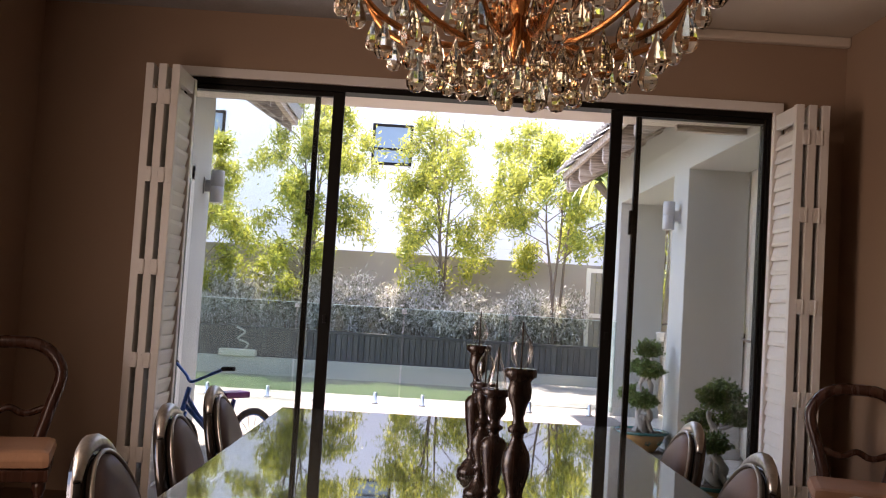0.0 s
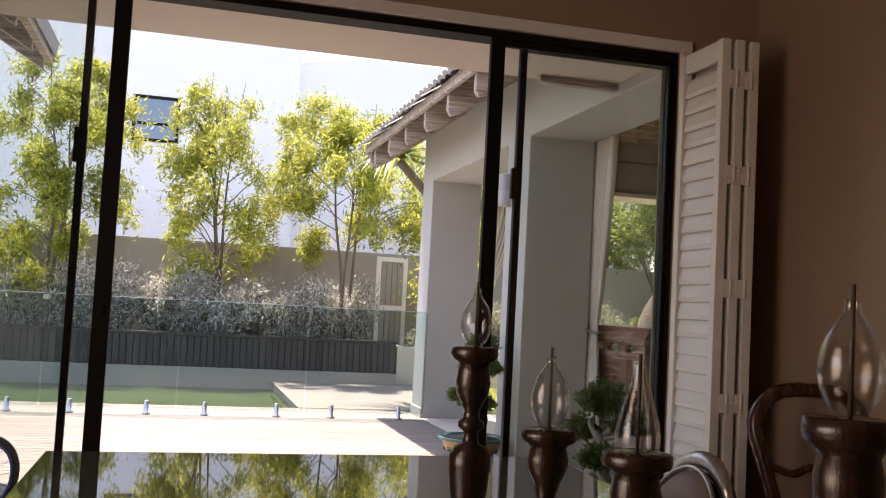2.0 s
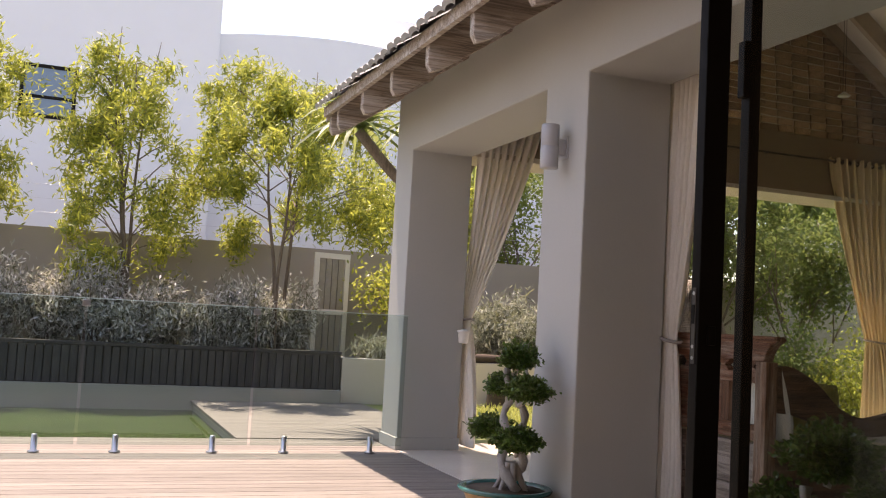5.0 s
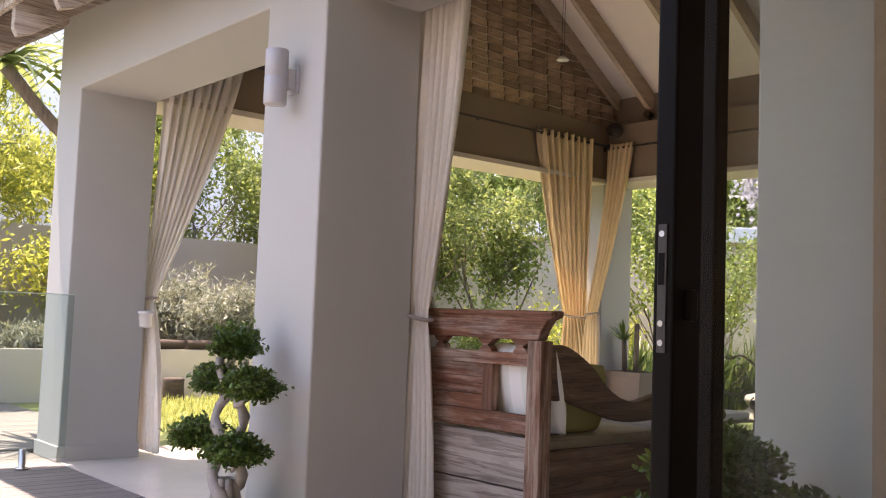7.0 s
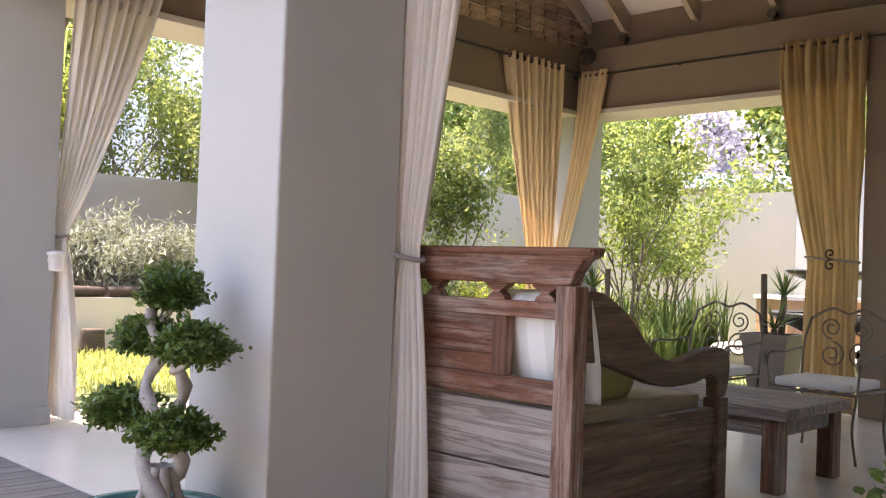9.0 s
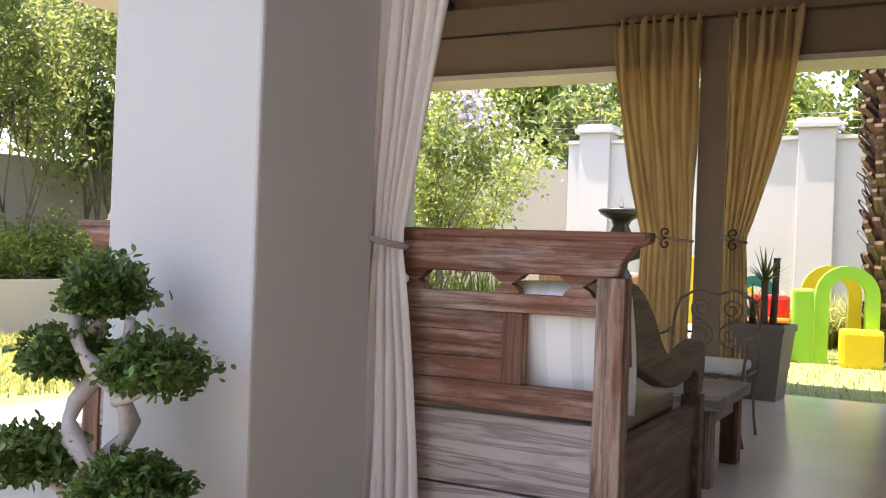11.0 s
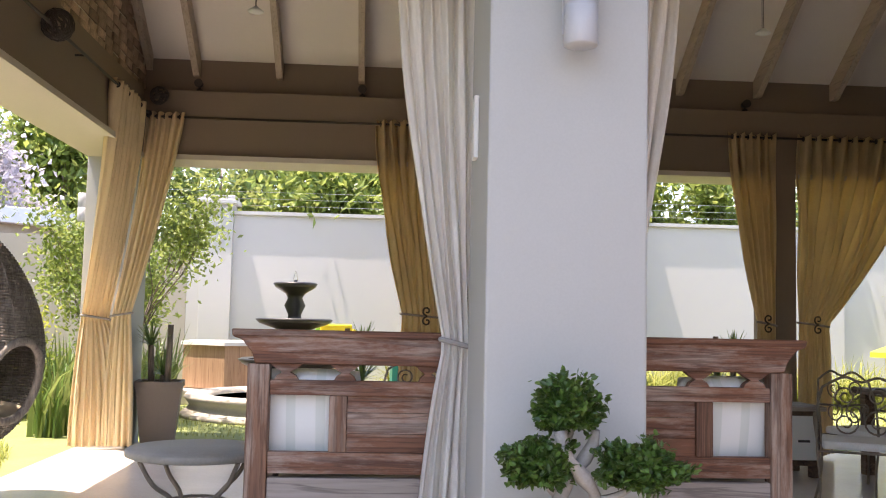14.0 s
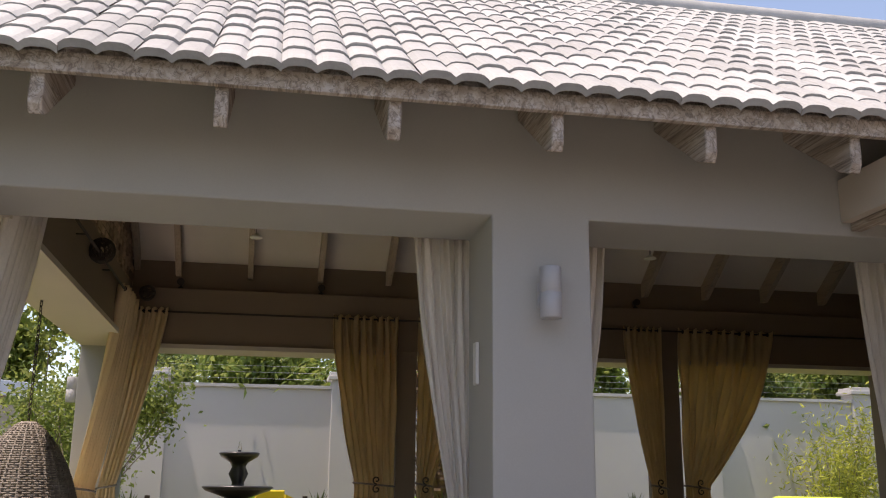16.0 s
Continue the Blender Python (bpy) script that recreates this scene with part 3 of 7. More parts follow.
door_panel(DL + 0.024, -0.632, DY + 0.025, 0.03, 0.074, 1)
door_panel(DL + 0.024, -0.793, DY + 0.068, 0.03, 0.034, 0)
door_panel(1.108, DR - 0.024, DY + 0.025, 0.074, 0.02, -1)
door_panel(1.283, DR - 0.024, DY + 0.068, 0.036, 0.02, 0)
for sx in (-0.81, 1.301):
    part("catch", boxes((sx - 0.036, DY + 0.072, 1.84, sx + 0.02, DY + 0.102, 2.0), bevel=0.004), ALU, door, "dark latch block on the stile")
structure("trim_door", boxes((DL - 0.06, DY - 0.03, DH, DR + 0.06, DY - 0.002, DH + 0.06), (DL - 0.06, DY - 0.03, 0, DL, DY - 0.002, DH), (DR, DY - 0.03, 0, DR + 0.06, DY - 0.002, DH), bevel=0.004), WHITE_PAINT, "white painted door lining", "trim")


# ---- folded shutters ----
def shutter(m, label):
    """A folded stack of louvred leaves; the leaves stand along -y, the outer face looks along +x."""
    t = thing("louvre_shutter", label, "shutter", m, "folded shutters")
    W, H = 0.42, 2.62
    stile, rail, slat, hinge = bmesh.new(), bmesh.new(), bmesh.new(), bmesh.new()
    box(stile, -0.024, -0.024, 0, 0.024, 0.024, H, 0.004)
    box(rail, -0.015, -W / 2 + 0.03, -0.05, 0.015, W / 2 - 0.03, 0.05, 0.003)
    prof = [(-0.052, 0.0), (-0.03, 0.006), (0.03, 0.006), (0.052, 0.0), (0.03, -0.006), (-0.03, -0.006)]
    extrude_poly(slat, [(px * math.cos(1.36) - pz * math.sin(1.36), px * math.sin(1.36) + pz * math.cos(1.36)) for px, pz in prof], "y", -W / 2 + 0.026, W / 2 - 0.026)
    box(hinge, -0.02, -0.004, -0.045, 0.056, 0.0, 0.045, 0.001)
    for zz in (-0.03, 0.0, 0.03):
        for xx in (-0.008, 0.044):
            box(hinge, xx - 0.004, -0.008, zz - 0.004, xx + 0.004, -0.003, zz + 0.004)
    tube(hinge, [(0.018, -0.006, -0.045), (0.018, -0.006, 0.045)], 0.006, 8)
    meshes = {}
    for nm, b, mt in (("stile", stile, WHITE_PAINT), ("rail", rail, WHITE_PAINT), ("louvre", slat, WHITE_PAINT), ("hinge", hinge, WHITE_PAINT)):
        me = bpy.data.meshes.new(nm)
        b.to_mesh(me)
        b.free()
        me.materials.append(mt)
        meshes[nm] = me

    def put(nm, par, x, y, z):
        o = new(nm, meshes[nm])
        o.parent = par
        o.location = (x, y, z)
        return o
    for i in range(3):
        leaf = put("stile", t, -0.02 - 0.078 * i, -W + 0.024, 0.03)
        leaf.name = "leaf"
        put("stile", leaf, 0, W - 0.048, 0)
        for z in (0.05, H - 0.05):
            put("rail", leaf, 0, W / 2 - 0.024, z)
        zz = 0.15
        while zz < H - 0.12:
            put("louvre", leaf, 0, W / 2 - 0.024, zz)
            zz += 0.088
        if i < 2:
            for z in (0.3, 0.85, 1.4, 1.95, 2.42):
                put("hinge", leaf, -0.04, -0.026, z)
    return t


sh = shutter(pose(-1.58, DY - 0.035, 0), "white louvred timber shutter leaves folded back at the door")
copy_thing(sh, pose(2.335, DY - 0.035, 0))

# ---- glass pool fence ----
EDGE = plaster("glass_edge", (0.5, 0.62, 0.58), 0.15, 0.05, 3.0, 30.0, 0.0)
fence = thing("pool_fence", "frameless clear glass pool fence on steel spigots", "fence", pose(0, 12.22, 0))
xs = [2.405 - 1.36 * i for i in range(7)]
spig = bmesh.new()
lathe(spig, [(0.001, 0), (0.045, 0), (0.045, 0.012), (0.024, 0.014), (0.024, 0.13), (0.02, 0.14), (0.001, 0.14)], 14, (0, 0, 0), False)
spig_me = bpy.data.meshes.new("spigot")
spig.to_mesh(spig_me)
spig.free()
spig_me.materials.append(STEEL)
for i in range(len(xs) - 1):
    part("panel", boxes((xs[i + 1] + 0.012, -0.006, 0.06, xs[i] - 0.012, 0.006, 1.21), bevel=0.002), PANE_FENCE, fence, "clear glass panel")
    part("polished_edge", boxes((xs[i + 1] + 0.012, -0.0065, 1.2105, xs[i] - 0.012, 0.0065, 1.217)), EDGE, fence, "pale green polished glass edge")
    for u in (0.22, 0.78):
        o = new("spigot", spig_me)
        o.parent = fence
        o.location = (xs[i + 1] + (xs[i] - xs[i + 1]) * u, 0, 0)
    part("clamp", boxes((xs[i + 1] - 0.03, -0.012, 1.15, xs[i + 1] + 0.03, 0.012, 1.2), bevel=0.003), STEEL, fence)

# ---- planter behind the pool ----
planter = thing("pool_planter", "long planter clad in dark upright timber slats", "planter", pose(0, 17.0, 0))
part("core", boxes((-10, 0.03, -0.23, 3.09, 1.79, 0.62)), SOIL, planter, "brown soil bed")
part("cap", boxes((-10, -0.02, 0.645, 3.1, 0.16, 0.69), bevel=0.006), SLAT_DARK, planter, "dark timber capping board")
slat_me = bpy.data.meshes.new("slat")
b = boxes((-0.045, -0.01, 0.175, 0.045, 0.025, 0.643), bevel=0.004)
b.to_mesh(slat_me)
b.free()
slat_me.materials.append(SLAT_DARK)
for i in range(130):
    o = new("slat", slat_me)
    o.parent = planter
    o.location = (3.045 - 0.1 * i, 0, 0)
low = thing("low_planter", "low cream plastered planter wall along the lawn", "planter", pose(3.12, 17.0, 0))
part("wall", boxes((0, 0, -0.22, 7.4, 0.14, 0.61), (0, 0.14, -0.22, 0.12, 1.79, 0.61), bevel=0.008), SOFFIT, low)
part("bed", boxes((0.121, 0.141, -0.22, 7.4, 1.79, 0.54)), SOIL, low, "dark soil")

# ---- white building beyond the wall ----
bld = thing("white_building", "white rendered two-storey building with a curved roofline", "building", pose(0, 23.5, 0))
part("wall", boxes((-16, 0, -1.1, 1.95, 9, 7.9), bevel=0.03), WHITE_BUILD, bld)
b = bmesh.new()
outline = [(1.951, -1.1), (7.2, -1.1)] + [(7.2 - 5.249 * i / 14, 6.35 + 0.75 * math.sin(math.pi * (0.28 + 0.5 * i / 14))) for i in range(15)]
extrude_poly(b, outline, "y", 0.35, 9)
part("curved_wing", b, WHITE_BUILD, bld, "white wing with a curved parapet")
part("tower", boxes((5.9, 2.0, -1.1, 12, 9, 8.3)), WHITE_BUILD, bld)
part("coping", boxes((-16.1, -0.06, 7.82, 2.03, 0.2, 7.98), bevel=0.01), WHITE_BUILD, bld)


def bld_window(x0, x1, z0, z1, y=0.0):
    w = part("window", boxes((x0, y - 0.03, z0, x1, y - 0.002, z0 + 0.07), (x0, y - 0.03, z1 - 0.07, x1, y - 0.002, z1), (x0, y - 0.03, z0 + 0.07, x0 + 0.07, y - 0.002, z1 - 0.07), (x1 - 0.07, y - 0.03, z0 + 0.07, x1, y - 0.002, z1 - 0.07), (x0 + 0.07, y - 0.03, z0 + (z1 - z0) * 0.36, x1 - 0.07, y - 0.002, z0 + (z1 - z0) * 0.36 + 0.06)), ALU, bld, "dark framed window")
    part("pane", boxes((x0 + 0.07, y - 0.02, z0 + 0.07, x1 - 0.07, y - 0.004, z1 - 0.07)), DARK_PANE, w, "dark glass")


bld_window(-1.66, -0.66, 4.6, 5.62)
for x in (-6.5, -10.5):
    bld_window(x, x + 1.2, 4.6, 5.7)

# ---- west wing eave ----
wing_roof = thing("wing_roof", "tiled eave of the side wing on weathered rafters", "roof", pose(0, 0, 0))
b = bmesh.new()
extrude_poly(b, [(-1.35, 2.98), (-6.0, 6.0), (-6.0, 6.12), (-1.33, 3.08)], "y", 7.62, 9.15)
part("tiles", b, TILE, wing_roof, "pale concrete tiles")
for y in (7.9, 8.55, 9.1):
    b = bmesh.new()
    extrude_poly(b, [(-1.42, 3.0), (-3.6, 4.41), (-3.6, 4.2), (-1.42, 2.86)], "y", y - 0.03, y + 0.03)
    part("rafter", b, RAFTER_OUT, wing_roof, "weathered timber")
part("fascia", boxes((-1.42, 7.62, 2.93, -1.37, 9.15, 3.02)), RAFTER_OUT, wing_roof, "weathered timber batten")

t = thing("downlight", "small round recessed downlight in the cream soffit", "lamp", pose(1.96, 6.91, 2.84))
b_ = bmesh.new()
lathe(b_, [(0.034, 0.0), (0.05, -0.002), (0.056, -0.006), (0.05, -0.01), (0.036, -0.008), (0.034, 0.0)], 28, (0, 0, 0), False)
part("ring", b_, STEEL, t, "brushed steel ring")
b_ = bmesh.new()
lathe(b_, [(0.001, -0.004), (0.033, -0.004), (0.033, -0.001), (0.001, -0.001)], 20, (0, 0, 0), False)
part("lens", b_, ALU, t, "dark lens")

# ---- pavilion: curtains and furniture ----
CURT_W = cloth("linen_white", (0.9, 0.86, 0.8), 0.05, 0.4)
# Warm backlight is put into the ochre of the north and east linen.
CURT_N = cloth("linen_pale_ochre", (0.82, 0.65, 0.4), 0.08, 0.18)
CURT_E = cloth("linen_ochre", (0.78, 0.63, 0.385), 0.1, 0.55)
ROPE = plaster("grey_cord", (0.3, 0.27, 0.25), 0.9, 0.1)
IRON_DARK = plaster("dark_iron", (0.05, 0.035, 0.025), 0.55, 0.2, 8.0, 120.0, 0.1)
IRON = plaster("rusty_wrought_iron", (0.2, 0.16, 0.125), 0.7, 0.25, 14.0, 120.0, 0.3)
TEAK = wood("worn_red_teak", (0.1, 0.036, 0.018), (0.32, 0.135, 0.07), 1, 10.0, 0.75, (0.45, 0.37, 0.31), 0.58, 0.0, 0.7)
TEAK_V = wood("worn_red_teak_upright", (0.11, 0.046, 0.025), (0.33, 0.165, 0.095), 2, 10.0, 0.75, (0.46, 0.38, 0.315), 0.6, 0.0, 0.7)
TEAK_GREY = wood("grey_worn_teak", (0.22, 0.17, 0.14), (0.5, 0.43, 0.38), 1, 4.5, 0.8, (0.15, 0.085, 0.06), 0.35, 0.0, 0.7)
TEAK_DARK = wood("dark_teak", (0.07, 0.034, 0.02), (0.21, 0.12, 0.07), 0, 10.0, 0.65, (0.27, 0.2, 0.155), 0.4, 0.0, 0.6)
def striped(name, c, stripe):
    m = cloth(name, c, 0.04)
    nt = m.node_tree
    w = nt.nodes.new("ShaderNodeTexWave")
    w.wave_type, w.bands_direction = 'BANDS', 'Y'
    w.inputs["Scale"].default_value = 2.6
    w.inputs["Distortion"].default_value = 0.15
    nt.links.new(coords(nt), w.inputs["Vector"])
    nt.links.new(mix(nt, c, stripe, ramp(nt, w.outputs[1], [(0.72, (0, 0, 0)), (0.82, (0.4, 0.4, 0.4))])), nt.nodes["Principled BSDF"].inputs["Base Color"])
    return m


STRIPED = striped("striped_cushion_cloth", (0.8, 0.79, 0.75), (0.5, 0.55, 0.47))
CUSHION = cloth("white_cushion_cloth", (0.78, 0.77, 0.74), 0.04)
OLIVE = cloth("olive_cushion_cloth", (0.34, 0.3, 0.12), 0.08)
FLORAL = cloth("faded_floral_cloth", (0.42, 0.36, 0.26), 0.35)
STONE = plaster("grey_stone_top", (0.3, 0.275, 0.24), 0.6, 0.15, 8.0, 60.0, 0.2)
POT_BROWN = plaster("brown_planter", (0.16, 0.125, 0.1), 0.6, 0.1, 2.0, 60.0, 0.1)
WICKER = wood("wicker", (0.12, 0.095, 0.075), (0.38, 0.33, 0.28), 2, 14.0, 0.7)


def curtain(name, axis, fixed, top, tie, bottom, z_top, z_tie, z_bot, pleats, material, label, seed=0):
    """Hangs from top=(a, b) along the axis, gathered at tie=(a, b), falling to bottom=(a, b)."""
    rng = random.Random(seed)
    t = thing(name, label, "curtain", None, "pavilion curtains")
    nu, nz = pleats * 10, 44
    ph = [rng.uniform(-0.5, 0.5) for _ in range(pleats + 2)]
    V, Fc = [], []
    for r in range(nz + 1):
        q = r / nz
        z = z_top + (z_bot - z_top) * q
        if z > z_tie:
            s = max(0.0, (z_top - z) / (z_top - z_tie))
            ea = s ** 1.5
            a = top[0] + (tie[0] - top[0]) * ea
            b = top[1] + (tie[1] - top[1]) * (s ** 1.7)
        else:
            s = min(1.0, (z_tie - z) / (z_tie - z_bot))
            e = 1 - (1 - s) ** 2.2
            a = tie[0] + (bottom[0] - tie[0]) * e
            b = tie[1] + (bottom[1] - tie[1]) * e
        w = abs(b - a)
        amp = min(0.042, 0.30 * w / pleats + 0.012)
        near = math.exp(-((z - z_tie) / 0.07) ** 2)
        amp *= 1 - 0.55 * near
        for c_ in range(nu + 1):
            u = c_ / nu
            wob = ph[int(u * pleats)] * 0.25 * math.sin(3.0 * z + u * 9)
            off = amp * math.sin(2 * math.pi * (u * pleats) + wob) + 0.35 * amp * math.sin(2 * math.pi * u * pleats * 2.3 + 1.7 * z + seed)
            along = a + (b - a) * (u + 0.012 * math.sin(6 * z + 20 * u))
            zz = z + (0.012 * math.sin(11 * u + seed) if r == nz else 0) + (0.014 * math.cos(2 * math.pi * u * pleats) if r == 0 else 0)
            V.append((fixed + off, along, zz) if axis == "y" else (along, fixed + off, zz))
    for r in range(nz):
        for c_ in range(nu):
            i = r * (nu + 1) + c_
            Fc.append((i, i + 1, i + nu + 2, i + nu + 1))
    drape = raw("drape", V, Fc, material, t, "", True)
    so = drape.modifiers.new("thickness", 'SOLIDIFY')
    so.thickness = 0.004
    b_ = bmesh.new()
    mid, hw = (tie[0] + tie[1]) / 2, abs(tie[1] - tie[0]) / 2 + 0.012
    loop = []
    for i in range(25):
        an = 2 * math.pi * i / 24
        al, pe = mid + hw * math.cos(an), fixed + 0.058 * math.sin(an)
        loop.append((pe, al, z_tie + 0.02 * math.cos(an)) if axis == "y" else (al, pe, z_tie + 0.02 * math.cos(an)))
    tube(b_, loop, 0.011, 8, False)
    part("tie_back", b_, ROPE, t, "grey cord tie-back")
    t_ring = bmesh.new()
    tube(t_ring, [(0, 0.021 * math.cos(2 * math.pi * j / 12), 0.021 * math.sin(2 * math.pi * j / 12)) for j in range(13)], 0.006, 6, False)
    for i in range(pleats):
        if i == 0:
            eye = part("eyelet", t_ring, IRON_DARK, t, "dark metal eyelet")
            em = eye.data
        else:
            eye = new("eyelet", em)
            eye.parent = t
        al = top[0] + (top[1] - top[0]) * (i + 0.5) / pleats
        eye.matrix_basis = pose(fixed, al, z_top - 0.035, 0, 0, 90) if axis == "y" else pose(al, fixed, z_top - 0.035)
    return t


def swept_curtain(top, tie, bottom, z_top, z_tie, z_bot, pleats, material, label, seed=0):
    """As curtain(), between plan points, so that the cloth can turn round a corner on its way down."""
    t = thing("curtain", label, "curtain", None, "pavilion curtains")
    nu, nz = pleats * 10, 44
    V, Fc = [], []
    P = [[Vector((*p, 0)) for p in q] for q in (top, tie, bottom)]
    n0 = None
    for r in range(nz + 1):
        z = z_top + (z_bot - z_top) * r / nz
        if z > z_tie:
            s = (z_top - z) / (z_top - z_tie)
            a, b = P[0][0].lerp(P[1][0], s ** 1.5), P[0][1].lerp(P[1][1], s ** 1.25)
        else:
            e = 1 - (1 - (z_tie - z) / (z_tie - z_bot)) ** 2.0
            a, b = P[1][0].lerp(P[2][0], e), P[1][1].lerp(P[2][1], e)
        ab = b - a
        nrm = Vector((-ab.y, ab.x, 0)).normalized()
        if n0 is not None and nrm.dot(n0) < 0:
            nrm = -nrm
        n0 = nrm
        amp = min(0.042, 0.3 * ab.length / pleats + 0.012) * (1 - 0.5 * math.exp(-((z - z_tie) / 0.07) ** 2))
        for c_ in range(nu + 1):
            u = c_ / nu
            off = amp * math.sin(2 * math.pi * u * pleats + 0.25 * math.sin(3 * z + u * 9)) + 0.35 * amp * math.sin(2 * math.pi * u * pleats * 2.3 + 1.7 * z + seed)
            p = a + ab * u + nrm * off
            V.append((p.x, p.y, z + (0.014 * math.cos(2 * math.pi * u * pleats) if r == 0 else 0)))
    for r in range(nz):
        for c_ in range(nu):
            i = r * (nu + 1) + c_
            Fc.append((i, i + 1, i + nu + 2, i + nu + 1))
    drape = raw("drape", V, Fc, material, t, "", True)
    drape.modifiers.new("thickness", 'SOLIDIFY').thickness = 0.004
    mid, ax = (P[1][0] + P[1][1]) / 2, (P[1][1] - P[1][0])
    hw, ax = ax.length / 2 + 0.012, ax.normalized()
    b_ = bmesh.new()
    tube(b_, [tuple(mid + ax * hw * math.cos(a) + Vector((-ax.y, ax.x, 0)) * 0.06 * math.sin(a) + Vector((0, 0, z_tie + 0.02 * math.cos(a)))) for a in [2 * math.pi * i / 24 for i in range(25)]], 0.011, 8, False)
    part("tie_back", b_, ROPE, t, "grey cord tie-back")
    t_ring = bmesh.new()
    tube(t_ring, [(0, 0.021 * math.cos(2 * math.pi * j / 12), 0.021 * math.sin(2 * math.pi * j / 12)) for j in range(13)], 0.006, 6, False)
    for i in range(pleats):
        if i == 0:
            eye = part("eyelet", t_ring, IRON_DARK, t, "dark metal eyelet")
            em = eye.data
        else:
            eye = new("eyelet", em)
            eye.parent = t
        p = P[0][0].lerp(P[0][1], (i + 0.5) / pleats)
        eye.matrix_basis = pose(p.x, p.y, z_top - 0.035)
    return t


CW, CE = "cream linen curtain tied back against a plastered pillar", "linen curtain tied back beside an east post, backlight tinted ochre"
swept_curtain(((3.05, 12.34), (3.72, 12.34)), ((3.09, 12.68), (3.1, 12.46)), ((3.1, 12.84), (3.11, 12.24)), 3.22, 1.2, 0.04, 8, CURT_W, "cream linen curtain swept round the north pillar and tied", 1)
curtain("curtain", "y", 3.065, (9.26, 8.82), (9.24, 9.08), (9.32, 8.98), 3.22, 1.15, 0.02, 7, CURT_W, CW, 2)
curtain("curtain", "y", 3.065, (9.66, 10.08), (9.68, 9.82), (9.62, 9.93), 3.22, 1.15, 0.02, 6, CURT_W, CW, 3)
curtain("curtain", "y", 3.065, (6.8, 7.12), (6.8, 6.95), (6.76, 7.02), 3.22, 1.15, 0.02, 5, CURT_W, CW, 4)
swept_curtain(((8.46, 12.36), (8.46, 12.0)), ((8.4, 12.58), (8.38, 12.4)), ((8.4, 12.66), (8.38, 12.34)), 3.2, 1.25, 0.03, 5, CURT_N, "linen curtain gathered into the corner, backlight tinted pale ochre", 5)
swept_curtain(((8.12, 12.33), (7.25, 12.33)), ((8.45, 12.62), (8.28, 12.82)), ((8.46, 12.36), (8.3, 12.9)), 3.22, 1.22, 0.03, 8, CURT_N, "linen curtain tied back at the north opening, backlight tinted pale ochre", 6)
curtain("curtain", "y", 8.46, (10.16, 9.4), (9.86, 9.42), (9.88, 9.42), 3.2, 1.3, 0.03, 8, CURT_E, CE, 7)
curtain("curtain", "y", 8.46, (9.16, 8.58), (9.16, 8.98), (9.16, 8.94), 3.2, 1.3, 0.03, 6, CURT_E, CE, 8)
curtain("curtain", "y", 8.46, (6.63, 6.15), (6.34, 6.16), (6.36, 6.16), 3.2, 1.3, 0.03, 6, CURT_E, CE, 9)
curtain("curtain", "y", 8.46, (5.92, 4.66), (5.92, 5.62), (5.92, 5.58), 3.2, 1.3, 0.03, 10, CURT_E, CE, 10)
for nm, pts in (("rod_east", [(8.46, 2.7, 3.165), (8.46, 12.42, 3.165)]), ("rod_north", [(3.1, 12.33, 3.185), (8.42, 12.33, 3.185)]), ("rod_west", [(3.12, 6.86, 3.185), (3.12, 12.3, 3.185)])):
    t = thing("curtain_rod", "thin dark iron curtain rod with ball ends on the beam", "curtain rod", None, "curtain rods")
    b_ = bmesh.new()
    tube(b_, pts, 0.012, 10)
    part("rod", b_, IRON_DARK, t)
    for p in pts:
        b_ = bmesh.new()
        bmesh.ops.create_uvsphere(b_, u_segments=12, v_segments=8, radius=0.03, matrix=Matrix.Translation(p))
        part("finial", smooth(b_), IRON_DARK, t)
    n = 4
    for i in range(n):
        f = (i + 0.5) / n
        p = [a + (c_ - a) * f for a, c_ in zip(*pts)]
        out = {"rod_east": (8.53, p[1]), "rod_north": (p[0], 12.41), "rod_west": (3.02, p[1])}[nm]
        b_ = bmesh.new()
        tube(b_, [p, (out[0], out[1], p[2])], 0.008, 8)
        part("bracket", b_, IRON_DARK, t)


def scroll(cx, cz, r0, turns, start, n=22, grow=0.75):
    """A flat spiral in x and z."""
    out = []
    for i in range(n + 1):
        q = i / n
        r = r0 * (1 - grow * q)
        a = start + turns * 2 * math.pi * q
        out.append((cx + r * math.cos(a), 0, cz + r * math.sin(a)))
    return out


for y in (9.62, 9.06, 6.26, 5.76):
    t = thing("curtain_hook", "bronze scrolled curtain holdback on the post", "hook", pose(8.37, y, 1.3), "curtain hooks")
    for sgn in (-1, 1):
        b_ = bmesh.new()
        tube(b_, [(0.0, p[0], sgn * p[2]) for p in scroll(0.0, 0.05, 0.045, 1.1, -math.pi / 2)], 0.008, 6)
        part("scroll", b_, IRON_DARK, t)
    b_ = bmesh.new()
    tube(b_, [(0, 0, 0), (0.09, 0, 0)], 0.008, 6)
    part("stem", b_, IRON_DARK, t)


def woven_ball(m, radius, seed):
    t = thing("woven_ball", "dark ball of loosely wound twigs on the beam", "ornament", m, "twig balls")
    rng = random.Random(seed)
    b_ = bmesh.new()
    for i in range(26):
        q = Matrix.Rotation(rng.uniform(0, 6.28), 4, 'X') @ Matrix.Rotation(rng.uniform(0, 6.28), 4, 'Y')
        rr = radius * rng.uniform(0.82, 1.0)
        tube(b_, [q @ Vector((rr * math.cos(0.42 * j), rr * math.sin(0.42 * j), 0.012 * math.sin(1.7 * j))) for j in range(16)], 0.005, 5, False)
    part("winding", b_, IRON_DARK, t)


woven_ball(pose(5.72, 12.31, 3.2), 0.11, 1)
